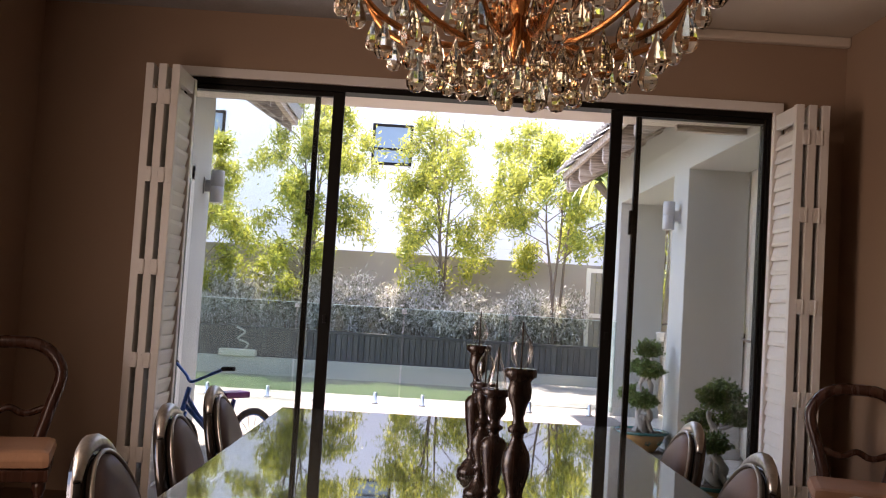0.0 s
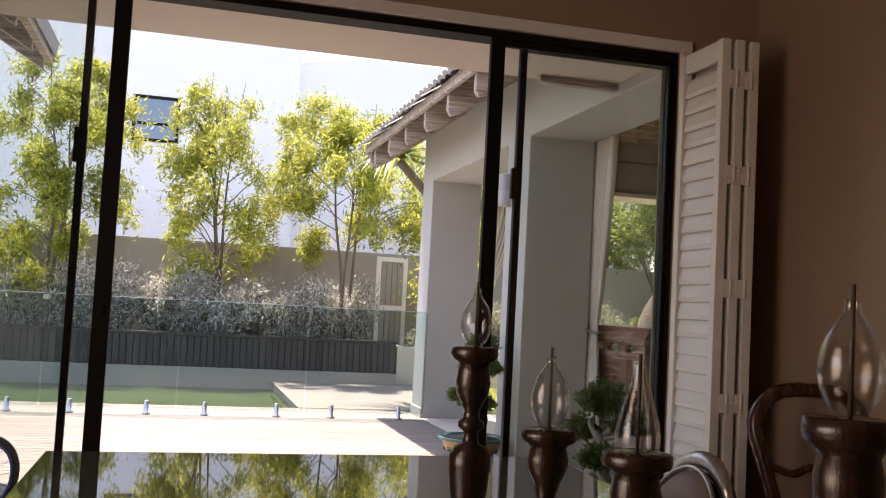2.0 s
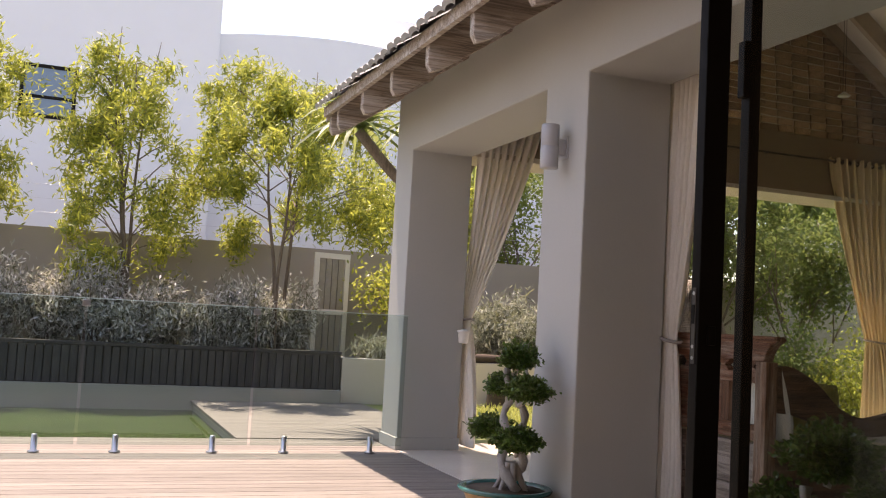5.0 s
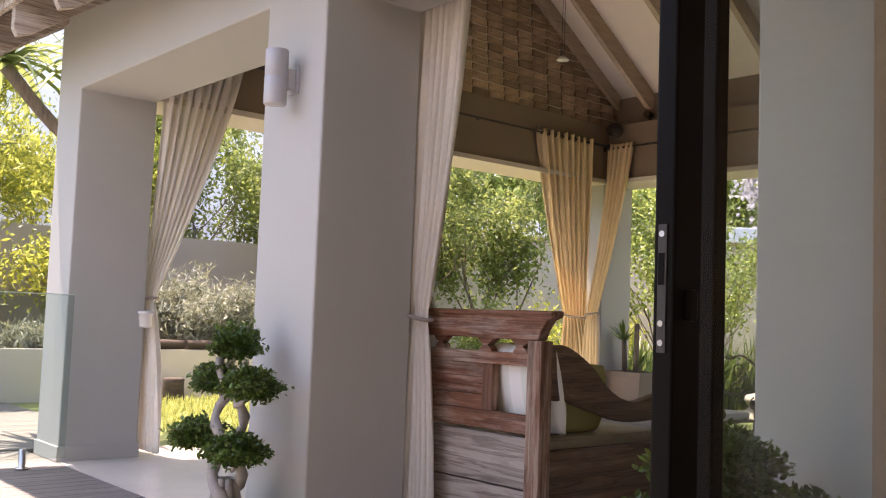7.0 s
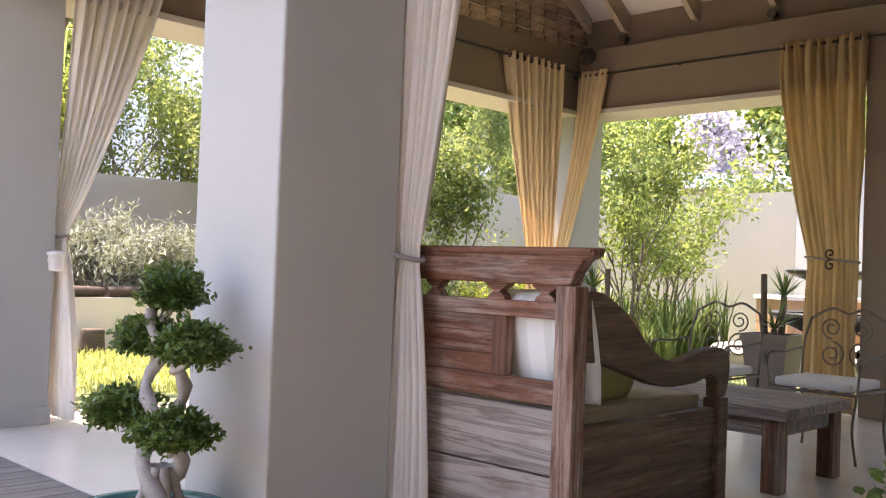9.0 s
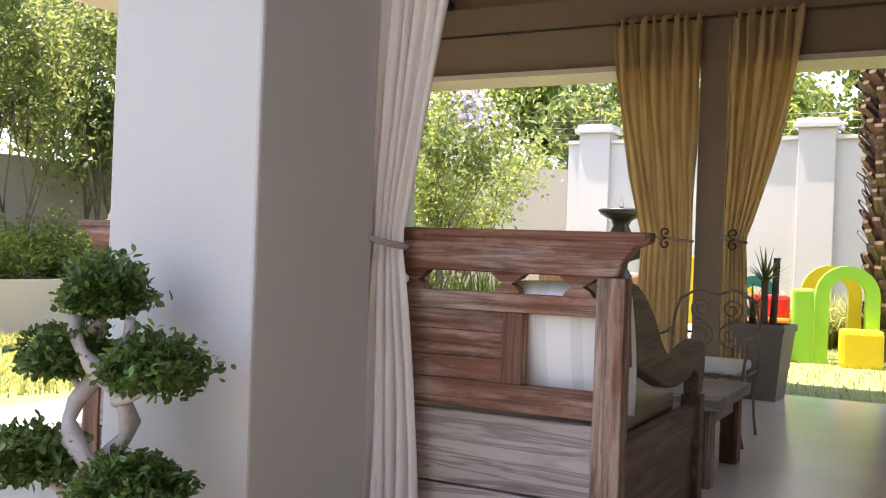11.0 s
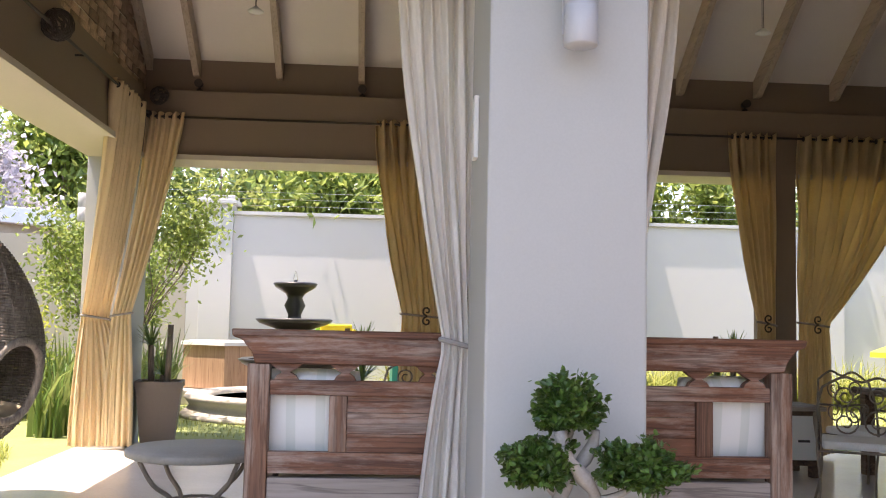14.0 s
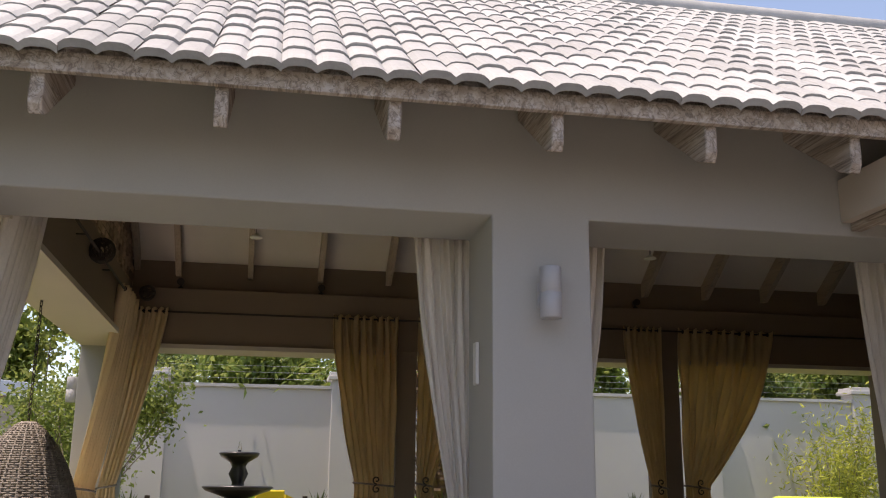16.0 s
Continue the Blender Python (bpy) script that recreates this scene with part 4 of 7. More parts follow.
woven_ball(pose(8.42, 12.24, 3.36), 0.09, 2)

# ---- daybed bench ----
def pillow(bm, cx, cy, cz, sx, sy, sz, m=None, n=14):
    """A stuffed cushion, thickness along x."""
    vs = {}
    for side in (-1, 1):
        for i in range(n + 1):
            for j in range(n + 1):
                u, v = 2 * i / n - 1, 2 * j / n - 1
                edge = i in (0, n) or j in (0, n)
                if edge and (i, j, 0) in vs:
                    vs[(i, j, side)] = vs[(i, j, 0)]
                    continue
                h = 0 if edge else ((1 - u * u) * (1 - v * v)) ** 0.32
                pinch = 1 - 0.05 * (u * u) * (v * v)
                co = Vector((cx + side * sx / 2 * h, cy + sy / 2 * u * (1 - 0.06 * (1 - v * v) * 0) * pinch, cz + sz / 2 * v * pinch))
                if m is not None:
                    co = m @ co
                w = bm.verts.new(co)
                vs[(i, j, side)] = w
                if edge:
                    vs[(i, j, 0)] = w
        for i in range(n):
            for j in range(n):
                q = (vs[(i, j, side)], vs[(i + 1, j, side)], vs[(i + 1, j + 1, side)], vs[(i, j + 1, side)])
                f = bm.faces.new(q if side > 0 else q[::-1])
                f.smooth = True
    return bm


bench = thing("daybed", "worn red-brown carved teak daybed with a panelled back", "bench", pose(3.175, 9.475, 0))
HL = 1.205
b_ = bmesh.new()
extrude_poly(b_, [(-HL, 1.195), (HL, 1.195), (HL - 0.005, 1.165), (HL - 0.045, 1.15), (HL - 0.085, 1.1), (HL - 0.10, 1.055), (-HL + 0.10, 1.055), (-HL + 0.085, 1.1), (-HL + 0.045, 1.15), (-HL + 0.005, 1.165)], "x", -0.035, 0.035)
bmesh.ops.bevel(b_, geom=list(b_.edges), offset=0.005, segments=1, affect='EDGES')
part("crest_rail", b_, TEAK, bench)
part("crest_bead", boxes((-0.043, -HL + 0.01, 1.166, 0.043, HL - 0.01, 1.19), bevel=0.006), TEAK, bench)
for sgn in (-1, 1):
    part("post", boxes((-0.04, sgn * 1.09 - 0.045, 0.0, 0.04, sgn * 1.09 + 0.045, 1.054), bevel=0.006), TEAK_V, bench)
    part("front_post", boxes((1.03, sgn * 1.09 - 0.04, 0.0, 1.11, sgn * 1.09 + 0.04, 0.58), bevel=0.006), TEAK_DARK, bench)
part("upper_rail", boxes((-0.028, -1.044, 0.93, 0.028, 1.044, 0.99), bevel=0.004), TEAK, bench)
part("lower_rail", boxes((-0.028, -1.044, 0.615, 0.028, 1.044, 0.7), bevel=0.004), TEAK, bench)
# carved brackets between the crest and the upper rail
for yc, wd_ in ((-0.98, 0.13), (-0.74, 0.12), (-0.4, 0.1), (0.0, 0.14), (0.4, 0.1), (0.74, 0.12), (0.98, 0.13)):
    b_ = bmesh.new()
    o_ = [(yc - wd_ / 2, 1.054), (yc + wd_ / 2, 1.054), (yc + wd_ * 0.3, 1.035), (yc + wd_ * 0.12, 1.022), (yc + wd_ * 0.3, 1.008), (yc + wd_ * 0.38, 0.991), (yc - wd_ * 0.38, 0.991), (yc - wd_ * 0.3, 1.008), (yc - wd_ * 0.12, 1.022), (yc - wd_ * 0.3, 1.035)]
    extrude_poly(b_, o_, "x", -0.022, 0.022)
    part("carved_bracket", b_, TEAK, bench)
for sgn in (-1, 1):
    part("slat", boxes((-0.024, sgn * 0.765 - 0.036, 0.701, 0.024, sgn * 0.765 + 0.036, 0.929), bevel=0.004), TEAK_V, bench)
    part("slat", boxes((-0.024, sgn * 0.265 - 0.036, 0.701, 0.024, sgn * 0.265 + 0.036, 0.929), bevel=0.004), TEAK_V, bench)
    for z0, z1 in ((0.701, 0.775), (0.777, 0.86), (0.862, 0.929)):
        part("panel_board", boxes((-0.012, sgn * 0.515 - 0.213, z0, 0.012, sgn * 0.515 + 0.213, z1), bevel=0.002), TEAK, bench)
part("panel_board", boxes((-0.012, -0.228, 0.701, 0.012, 0.228, 0.929), bevel=0.002), TEAK, bench)
part("back_board", boxes((-0.03, -1.044, 0.36, 0.02, 1.044, 0.598), bevel=0.006), TEAK_GREY, bench, "grey weathered board")
part("back_board", boxes((-0.024, -1.044, 0.06, 0.02, 1.044, 0.352), bevel=0.006), TEAK_GREY, bench, "grey weathered board")
for sgn in (-1, 1):
    b_ = bmesh.new()
    top_c = spline([(0.03, 0, 1.03), (0.16, 0, 1.03), (0.34, 0, 0.94), (0.5, 0, 0.81), (0.68, 0, 0.755), (0.9, 0, 0.79), (1.06, 0, 0.80), (1.13, 0, 0.75), (1.13, 0, 0.66), (1.1, 0, 0.585)], 4)
    low_c = spline([(1.03, 0, 0.585), (1.02, 0, 0.66), (0.94, 0, 0.685), (0.86, 0, 0.66), (0.6, 0, 0.655), (0.38, 0, 0.71), (0.2, 0, 0.76), (0.03, 0, 0.78)], 4)
    extrude_poly(b_, [(p.x, p.z) for p in top_c + low_c], "y", sgn * 1.09 - 0.03, sgn * 1.09 + 0.03)
    bmesh.ops.bevel(b_, geom=[e for e in b_.edges if abs(e.verts[0].co.y - e.verts[1].co.y) < 1e-5], offset=0.005, segments=1, affect='EDGES')
    part("armrest", b_, TEAK_DARK, bench, "swept carved armrest of dark teak")
    part("side_rail", boxes((0.041, sgn * 1.09 - 0.025, 0.42, 1.029, sgn * 1.09 + 0.025, 0.54), bevel=0.004), TEAK_DARK, bench)
    part("side_panel", boxes((0.041, sgn * 1.09 - 0.015, 0.08, 1.029, sgn * 1.09 + 0.015, 0.419), bevel=0.003), TEAK_DARK, bench)
part("front_panel", boxes((1.05, -1.049, 0.08, 1.09, 1.049, 0.5), bevel=0.004), TEAK_DARK, bench)
part("seat", boxes((0.04, -1.06, 0.44, 1.1, 1.06, 0.5), bevel=0.004), TEAK_DARK, bench)
t = thing("seat_mattress", "thin faded floral mattress on the daybed", "cushion", pose(3.175, 9.475, 0.5))
part("mattress", boxes((0.05, -1.02, 0.002, 1.06, 1.02, 0.09), bevel=0.03), FLORAL, t)
for z in (0.02, 0.075):
    b_ = bmesh.new()
    tube(b_, [(0.06, -1.01, z), (1.05, -1.01, z), (1.05, 1.01, z), (0.06, 1.01, z), (0.06, -1.01, z)], 0.011, 6)
    part("piping", b_, FLORAL, t)
for yc, tilt in ((-0.9, -12), (0.9, -12)):
    t = thing("back_cushion", "plump white striped cushion against the daybed back", "cushion", pose(3.175 + 0.12, 9.475 + yc, 0.82, 0, tilt, 0), "daybed cushions")
    part("cover", pillow(bmesh.new(), 0, 0, 0, 0.16, 0.46, 0.44), STRIPED, t)
for yc in (-0.82, 0.82):
    t = thing("bolster_cushion", "olive green square cushion lying in the daybed corner", "cushion", pose(3.175 + 0.42, 9.475 + yc * 1.13, 0.76, 0, -8, 90), "daybed cushions")
    part("cover", pillow(bmesh.new(), 0, 0, 0, 0.18, 0.44, 0.36), OLIVE, t)

# ---- coffee table ----
table = thing("coffee_table", "long low rough wooden table with thick legs", "table", pose(5.5, 9.5, 0))
for i in range(5):
    part("plank", boxes((-0.42 + 0.168 * i + 0.002, -1.05, 0.385, -0.42 + 0.168 * (i + 1) - 0.002, 1.05, 0.445), bevel=0.006), TEAK_GREY, table)
part("apron", boxes((-0.36, -0.98, 0.29, -0.32, 0.98, 0.384), (0.32, -0.98, 0.29, 0.36, 0.98, 0.384), (-0.32, -0.98, 0.29, 0.32, -0.94, 0.384), (-0.32, 0.94, 0.29, 0.32, 0.98, 0.384), bevel=0.003), TEAK_GREY, table)
for sx in (-1, 1):
    for sy in (-1, 1):
        part("leg", boxes((sx * 0.34 - 0.05, sy * 0.96 - 0.05, 0, sx * 0.34 + 0.05, sy * 0.96 + 0.05, 0.384), bevel=0.008), TEAK_V, table)


# ---- wrought iron seats ----
def iron_chair(m, label, w=0.56):
    t = thing("iron_chair", label, "chair", m, "wrought iron chairs")
    r = 0.009
    for sx in (-1, 1):
        b_ = bmesh.new()
        tube(b_, spline([(sx * w / 2, 0.27, 0), (sx * w / 2 * 0.94, 0.25, 0.2), (sx * w / 2, 0.24, 0.42), (sx * w / 2, 0.27, 0.7), (sx * w * 0.44, 0.3, 0.86)], 5), r, 8)
        part("back_leg", b_, IRON, t)
        b_ = bmesh.new()
        tube(b_, spline([(sx * (w / 2 + 0.02), -0.28, 0), (sx * w / 2 * 0.93, -0.25, 0.2), (sx * w / 2, -0.24, 0.43), (sx * (w / 2 + 0.02), -0.25, 0.6), (sx * w / 2, -0.2, 0.645), (sx * w / 2, 0.0, 0.64), (sx * w / 2, 0.26, 0.66)], 5), r, 8)
        part("arm", b_, IRON, t)
        b_ = bmesh.new()
        s_ = scroll(-0.26, 0.6, 0.045, 1.4, math.pi / 2)
        tube(b_, [(sx * (w / 2 + 0.02), p[0], p[2]) for p in s_], r * 0.8, 6)
        part("arm_scroll", b_, IRON, t)
    b_ = bmesh.new()
    tube(b_, spline([(-w * 0.44, 0.3, 0.86), (-w * 0.2, 0.31, 0.93), (0, 0.31, 0.9), (w * 0.2, 0.31, 0.93), (w * 0.44, 0.3, 0.86)], 6), r, 8)
    part("top_bar", b_, IRON, t)
    for sx in (-1, 1):
        for cz, r0 in ((0.8, 0.075), (0.62, 0.09)):
            b_ = bmesh.new()
            tube(b_, [(sx * (0.1 + q[0]), 0.285, q[2]) for q in scroll(0, cz, r0, 1.6, -math.pi / 2 if cz > 0.7 else math.pi / 2)], r * 0.7, 6)
            part("back_scroll", b_, IRON, t)
    b_ = bmesh.new()
    tube(b_, spline([(-w / 2, -0.25, 0.42), (w / 2, -0.25, 0.42)], 3), r, 8)
    tube(b_, spline([(-w / 2, 0.24, 0.42), (w / 2, 0.24, 0.42)], 3), r, 8)
    for sx in (-1, 1):
        tube(b_, [(sx * w / 2, -0.25, 0.42), (sx * w / 2, 0.24, 0.42)], r, 8)
    for i in range(1, 6):
        xx = -w / 2 + w * i / 6
        tube(b_, [(xx, -0.25, 0.42), (xx, 0.24, 0.42)], r * 0.6, 6)
    part("seat_frame", b_, IRON, t)
    part("seat_pad", boxes((-w / 2 + 0.03, -0.24, 0.432, w / 2 - 0.03, 0.23, 0.49), bevel=0.02), CUSHION, t, "off-white seat pad")
    return t


ch = iron_chair(pose(6.55, 8.85, 0, 0, 0, -90), "scrolled wrought iron armchair with an off-white pad")
for m in (pose(6.6, 9.75, 0, 0, 0, -90), pose(5.75, 6.7, 0, 0, 0, 65), pose(6.5, 6.22, 0, 0, 0, 20)):
    copy_thing(ch, m)

# dining table of the pavilion
t = thing("garden_table", "dark rough-sawn outdoor dining table", "table", pose(6.6, 5.4, 0))
for i in range(6):
    part("plank", boxes((-0.9, -0.48 + 0.16 * i + 0.002, 0.7, 0.9, -0.48 + 0.16 * (i + 1) - 0.002, 0.75), bevel=0.004), TEAK_DARK, t)
for sx in (-1, 1):
    for sy in (-1, 1):
        part("leg", boxes((sx * 0.8 - 0.045, sy * 0.38 - 0.045, 0, sx * 0.8 + 0.045, sy * 0.38 + 0.045, 0.699), bevel=0.005), TEAK_DARK, t)

# round stone table
t = thing("round_table", "low round stone-topped table on curled iron legs", "table", pose(4.3, 11.0, 0.0))
b_ = bmesh.new()
lathe(b_, [(0.001, 0.52), (0.34, 0.52), (0.365, 0.53), (0.365, 0.555), (0.355, 0.565), (0.001, 0.565)], 48, (0, 0, 0), False)
part("tabletop", b_, STONE, t)
for i in range(4):
    a = math.pi / 4 + i * math.pi / 2
    b_ = bmesh.new()
    prof = spline([(0.34, 0, 0.52), (0.26, 0, 0.4), (0.14, 0, 0.3), (0.17, 0, 0.15), (0.3, 0, 0.03), (0.36, 0, 0.06), (0.33, 0, 0.1)], 5)
    tube(b_, [(p.x * math.cos(a), p.x * math.sin(a), p.z) for p in prof], 0.012, 8)
    part("leg", b_, IRON, t)
b_ = bmesh.new()
tube(b_, [(0.15 * math.cos(2 * math.pi * i / 20), 0.15 * math.sin(2 * math.pi * i / 20), 0.29) for i in range(21)], 0.009, 6, False)
part("ring", b_, IRON, t)

# small cabinet
t = thing("side_cabinet", "small worn painted cabinet with a dark frame", "cabinet", pose(7.4, 6.62, 0))
part("body", boxes((-0.24, -0.3, 0.1, 0.24, 0.3, 0.56), bevel=0.006), TEAK_DARK, t)
part("top", boxes((-0.28, -0.34, 0.561, 0.28, 0.34, 0.6), bevel=0.008), TEAK_GREY, t)
for sy in (-1, 1):
    for sx in (-1, 1):
        part("foot", boxes((sx * 0.2 - 0.04, sy * 0.26 - 0.04, 0, sx * 0.2 + 0.04, sy * 0.26 + 0.04, 0.099), bevel=0.01), TEAK_DARK, t)
    d = part("door", boxes((-0.256, sy * 0.145 - 0.13, 0.15, -0.241, sy * 0.145 + 0.13, 0.52), bevel=0.004), WHITE_PAINT, t, "pale worn painted door")
    part("handle", boxes((-0.272, sy * 0.145 - 0.05, 0.3, -0.257, sy * 0.145 + 0.05, 0.32), bevel=0.004), IRON_DARK, d)


# ---- hanging egg chair ----
egg = thing("egg_chair", "brown woven wicker egg chair hanging on a chain", "hanging chair", pose(5.74, 12.75, 0, 0, 0, 155))
V, Fc = [], []
NA, NZ = 60, 78


def egg_r(q):
    return 0.43 * max(1e-4, math.sin(math.pi * min(1, max(0, q)) ** 0.82)) ** 0.62


for ring_i in range(NZ + 1):
    q = 0.02 + 0.96 * ring_i / NZ
    z = 0.34 + 1.44 * q
    b_ = bmesh.new() if ring_i == 0 else b_
    r = egg_r(q)
    run = []
    for a in range(NA + 1):
        an = 2 * math.pi * a / NA
        hole = ((math.sin(an - math.pi / 2) * r / 0.22) ** 2 + ((z - 0.8) / 0.26) ** 2) < 1 and math.cos(an - math.pi / 2) > 0
        if hole:
            if len(run) > 2:
                tube(b_, run, 0.0115, 4, False)
            run = []
        else:
            rr = r + 0.009 * (1 if (a + ring_i) % 2 else -1)
            run.append((rr * math.cos(an), rr * math.sin(an), z))
    if len(run) > 2:
        tube(b_, run, 0.0115, 4, False)
part("weave", b_, WICKER, egg)
b_ = bmesh.new()
for a in range(22):
    an = 2 * math.pi * a / 22
    run = []
    for i in range(31):
        q = 0.01 + 0.98 * i / 30
        r, z = egg_r(q), 0.34 + 1.44 * q
        if ((math.sin(an - math.pi / 2) * r / 0.22) ** 2 + ((z - 0.8) / 0.26) ** 2) < 1 and math.cos(an - math.pi / 2) > 0:
            if len(run) > 1:
                tube(b_, run, 0.01, 5)
            run = []
        else:
            run.append((r * math.cos(an), r * math.sin(an), z))
    if len(run) > 1:
        tube(b_, run, 0.01, 5)
part("ribs", b_, WICKER, egg)
b_ = bmesh.new()
tube(b_, [(0.22 * math.sin(2 * math.pi * i / 32), math.sqrt(max(0.0, egg_r((0.8 + 0.26 * math.cos(2 * math.pi * i / 32) - 0.34) / 1.44) ** 2 - (0.22 * math.sin(2 * math.pi * i / 32)) ** 2)), 0.8 + 0.26 * math.cos(2 * math.pi * i / 32)) for i in range(33)], 0.028, 8, False)
part("rim", b_, WICKER, egg, "thick woven rim of the opening")
b_ = bmesh.new()
for i in range(26):
    z0 = 1.77 + 0.04 * i
    ax = (1, 0) if i % 2 else (0, 1)
    tube(b_, [(ax[0] * 0.012 * math.cos(2 * math.pi * j / 10), ax[1] * 0.012 * math.cos(2 * math.pi * j / 10), z0 + 0.026 * math.sin(2 * math.pi * j / 10)) for j in range(11)], 0.004, 5, False)
part("chain", b_, IRON_DARK, egg, "dark steel chain")
part("seat_pad", pillow(bmesh.new(), 0, 0, 0, 0.18, 0.54, 0.54, pose(0, 0, 0.58, 0, 90, 0)), FLORAL, egg)

# pendant spots under the ridge and small spots on the beam
for x, y, z in ((6.2, 11.05, 3.5), (6.2, 7.2, 3.5), (5.0, 12.0, 3.9)):
    t = thing("pendant_spot", "small pale disc spotlight on two thin wires", "lamp", pose(x, y, z), "pendant spots")
    b_ = bmesh.new()
    lathe(b_, [(0.001, 0.0), (0.055, 0.0), (0.06, 0.008), (0.03, 0.03), (0.012, 0.045), (0.001, 0.045)], 18, (0, 0, 0), False)
    part("disc", b_, WHITE_PAINT, t)
    b_ = bmesh.new()
    h_ = roof_z(x) - 0.05 - z
    tube(b_, [(-0.015, 0, 0.03), (-0.015, 0, h_)], 0.0025, 5)
    tube(b_, [(0.015, 0, 0.03), (0.015, 0, h_)], 0.0025, 5)
    part("wires", b_, IRON_DARK, t)
for y in (11.9, 10.3, 7.9, 6.4):
    t = thing("beam_spot", "small bronze spotlight on the brown beam", "lamp", pose(8.62, y, PLATE), "beam spots")
    b_ = bmesh.new()
    lathe(b_, [(0.001, 0.002), (0.03, 0.002), (0.03, 0.03), (0.012, 0.034), (0.012, 0.06), (0.001, 0.06)], 14, (0, 0, 0), False)
    part("base", b_, IRON_DARK, t)
    b_ = bmesh.new()
    tube(b_, [(0.03, 0, 0.085), (-0.07, 0, 0.08)], [0.03, 0.042], 14)
    part("head", b_, IRON_DARK, t)

# wall tap / canister on the north pillar
t = thing("outdoor_bell", "small white enamel canister fixed to the pillar edge", "fitting", pose(3.02, 12.43, 1.06))
b_ = bmesh.new()
lathe(b_, [(0.001, -0.07), (0.035, -0.07), (0.045, -0.06), (0.05, 0.03), (0.06, 0.035), (0.06, 0.05), (0.02, 0.06), (0.001, 0.062)], 18, (-0.03, -0.09, 0), False)
part("canister", b_, WHITE_PAINT, t)
part("bracket", boxes((-0.05, -0.09, -0.01, -0.01, 0.0, 0.01)), WHITE_PAINT, t)

# ---- plants and garden ----
L_TREE = leafy("leaf_yellow_green", (0.06, 0.115, 0.01), (0.5, 0.5, 0.05))
L_DARK = leafy("leaf_dark_green", (0.03, 0.07, 0.015), (0.1, 0.17, 0.03))
L_MID = leafy("leaf_mid_green", (0.045, 0.1, 0.014), (0.18, 0.26, 0.035))
L_LAV = leafy("leaf_silver_grey", (0.07, 0.08, 0.055), (0.56, 0.57, 0.5), 0.7, 0.25)
L_LAVP = leafy("leaf_grey_purple", (0.065, 0.07, 0.055), (0.74, 0.72, 0.71), 0.7, 0.25)
L_BONSAI = leafy("leaf_glossy_ficus", (0.014, 0.05, 0.01), (0.08, 0.18, 0.03), 0.35, 0.25)
L_GRASS = leafy("grass_blade", (0.13, 0.17, 0.035), (0.38, 0.38, 0.1))
L_BLADE = leafy("sword_leaf", (0.03, 0.075, 0.015), (0.11, 0.19, 0.04), 0.4, 0.3)
BARK = wood("grey_bark", (0.1, 0.075, 0.055), (0.24, 0.19, 0.15), 2, 20.0, 0.9)
BARK_PALE = plaster("pale_ficus_bark", (0.36, 0.33, 0.3), 0.8, 0.25, 18.0, 90.0, 0.5)
PALM_BARK = wood("palm_boot", (0.045, 0.025, 0.016), (0.27, 0.165, 0.1), 2, 12.0, 0.9, None, 0.5)
TURQ = plaster("turquoise_glaze", (0.03, 0.13, 0.12), 0.25, 0.2, 4.0, 40.0, 0.05)
TAN_GLAZE = plaster("tan_glaze", (0.34, 0.2, 0.08), 0.35, 0.25, 9.0, 40.0, 0.05)
FOUNT = plaster("dark_bronze_fountain", (0.03, 0.027, 0.025), 0.35, 0.3, 7.0, 60.0, 0.2)
BASIN = plaster("pale_cast_stone", (0.42, 0.38, 0.32), 0.85, 0.15, 4.0, 50.0, 0.3)


def branch(bm, p0, d, length, r, depth, rng, tips, seg=6, droop=0.0):
    pts, rad = [Vector(p0)], [r]
    d = Vector(d).normalized()
    n = 5
    for i in range(n):
        d = (d + Vector((rng.uniform(-0.18, 0.18), rng.uniform(-0.18, 0.18), rng.uniform(-0.08, 0.14) - droop))).normalized()
        pts.append(pts[-1] + d * length / n)
        rad.append(r * (1 - 0.62 * (i + 1) / n))
    tube(bm, pts, rad, seg)
    if depth == 0:
        tips += [(pts[-1], 1.0), (pts[-2], 0.8), (pts[-3], 0.6)]
        return
    for i in range(rng.randint(3, 4)):
        at = rng.choice((2, 3, 4, 5))
        out = Vector((rng.uniform(-1, 1), rng.uniform(-1, 1), rng.uniform(0.15, 0.9)))
        branch(bm, pts[at], (d * 0.8 + out * 0.8), length * rng.uniform(0.5, 0.72), max(rad[at] * 0.72, 0.004), depth - 1, rng, tips, max(4, seg - 1), droop)


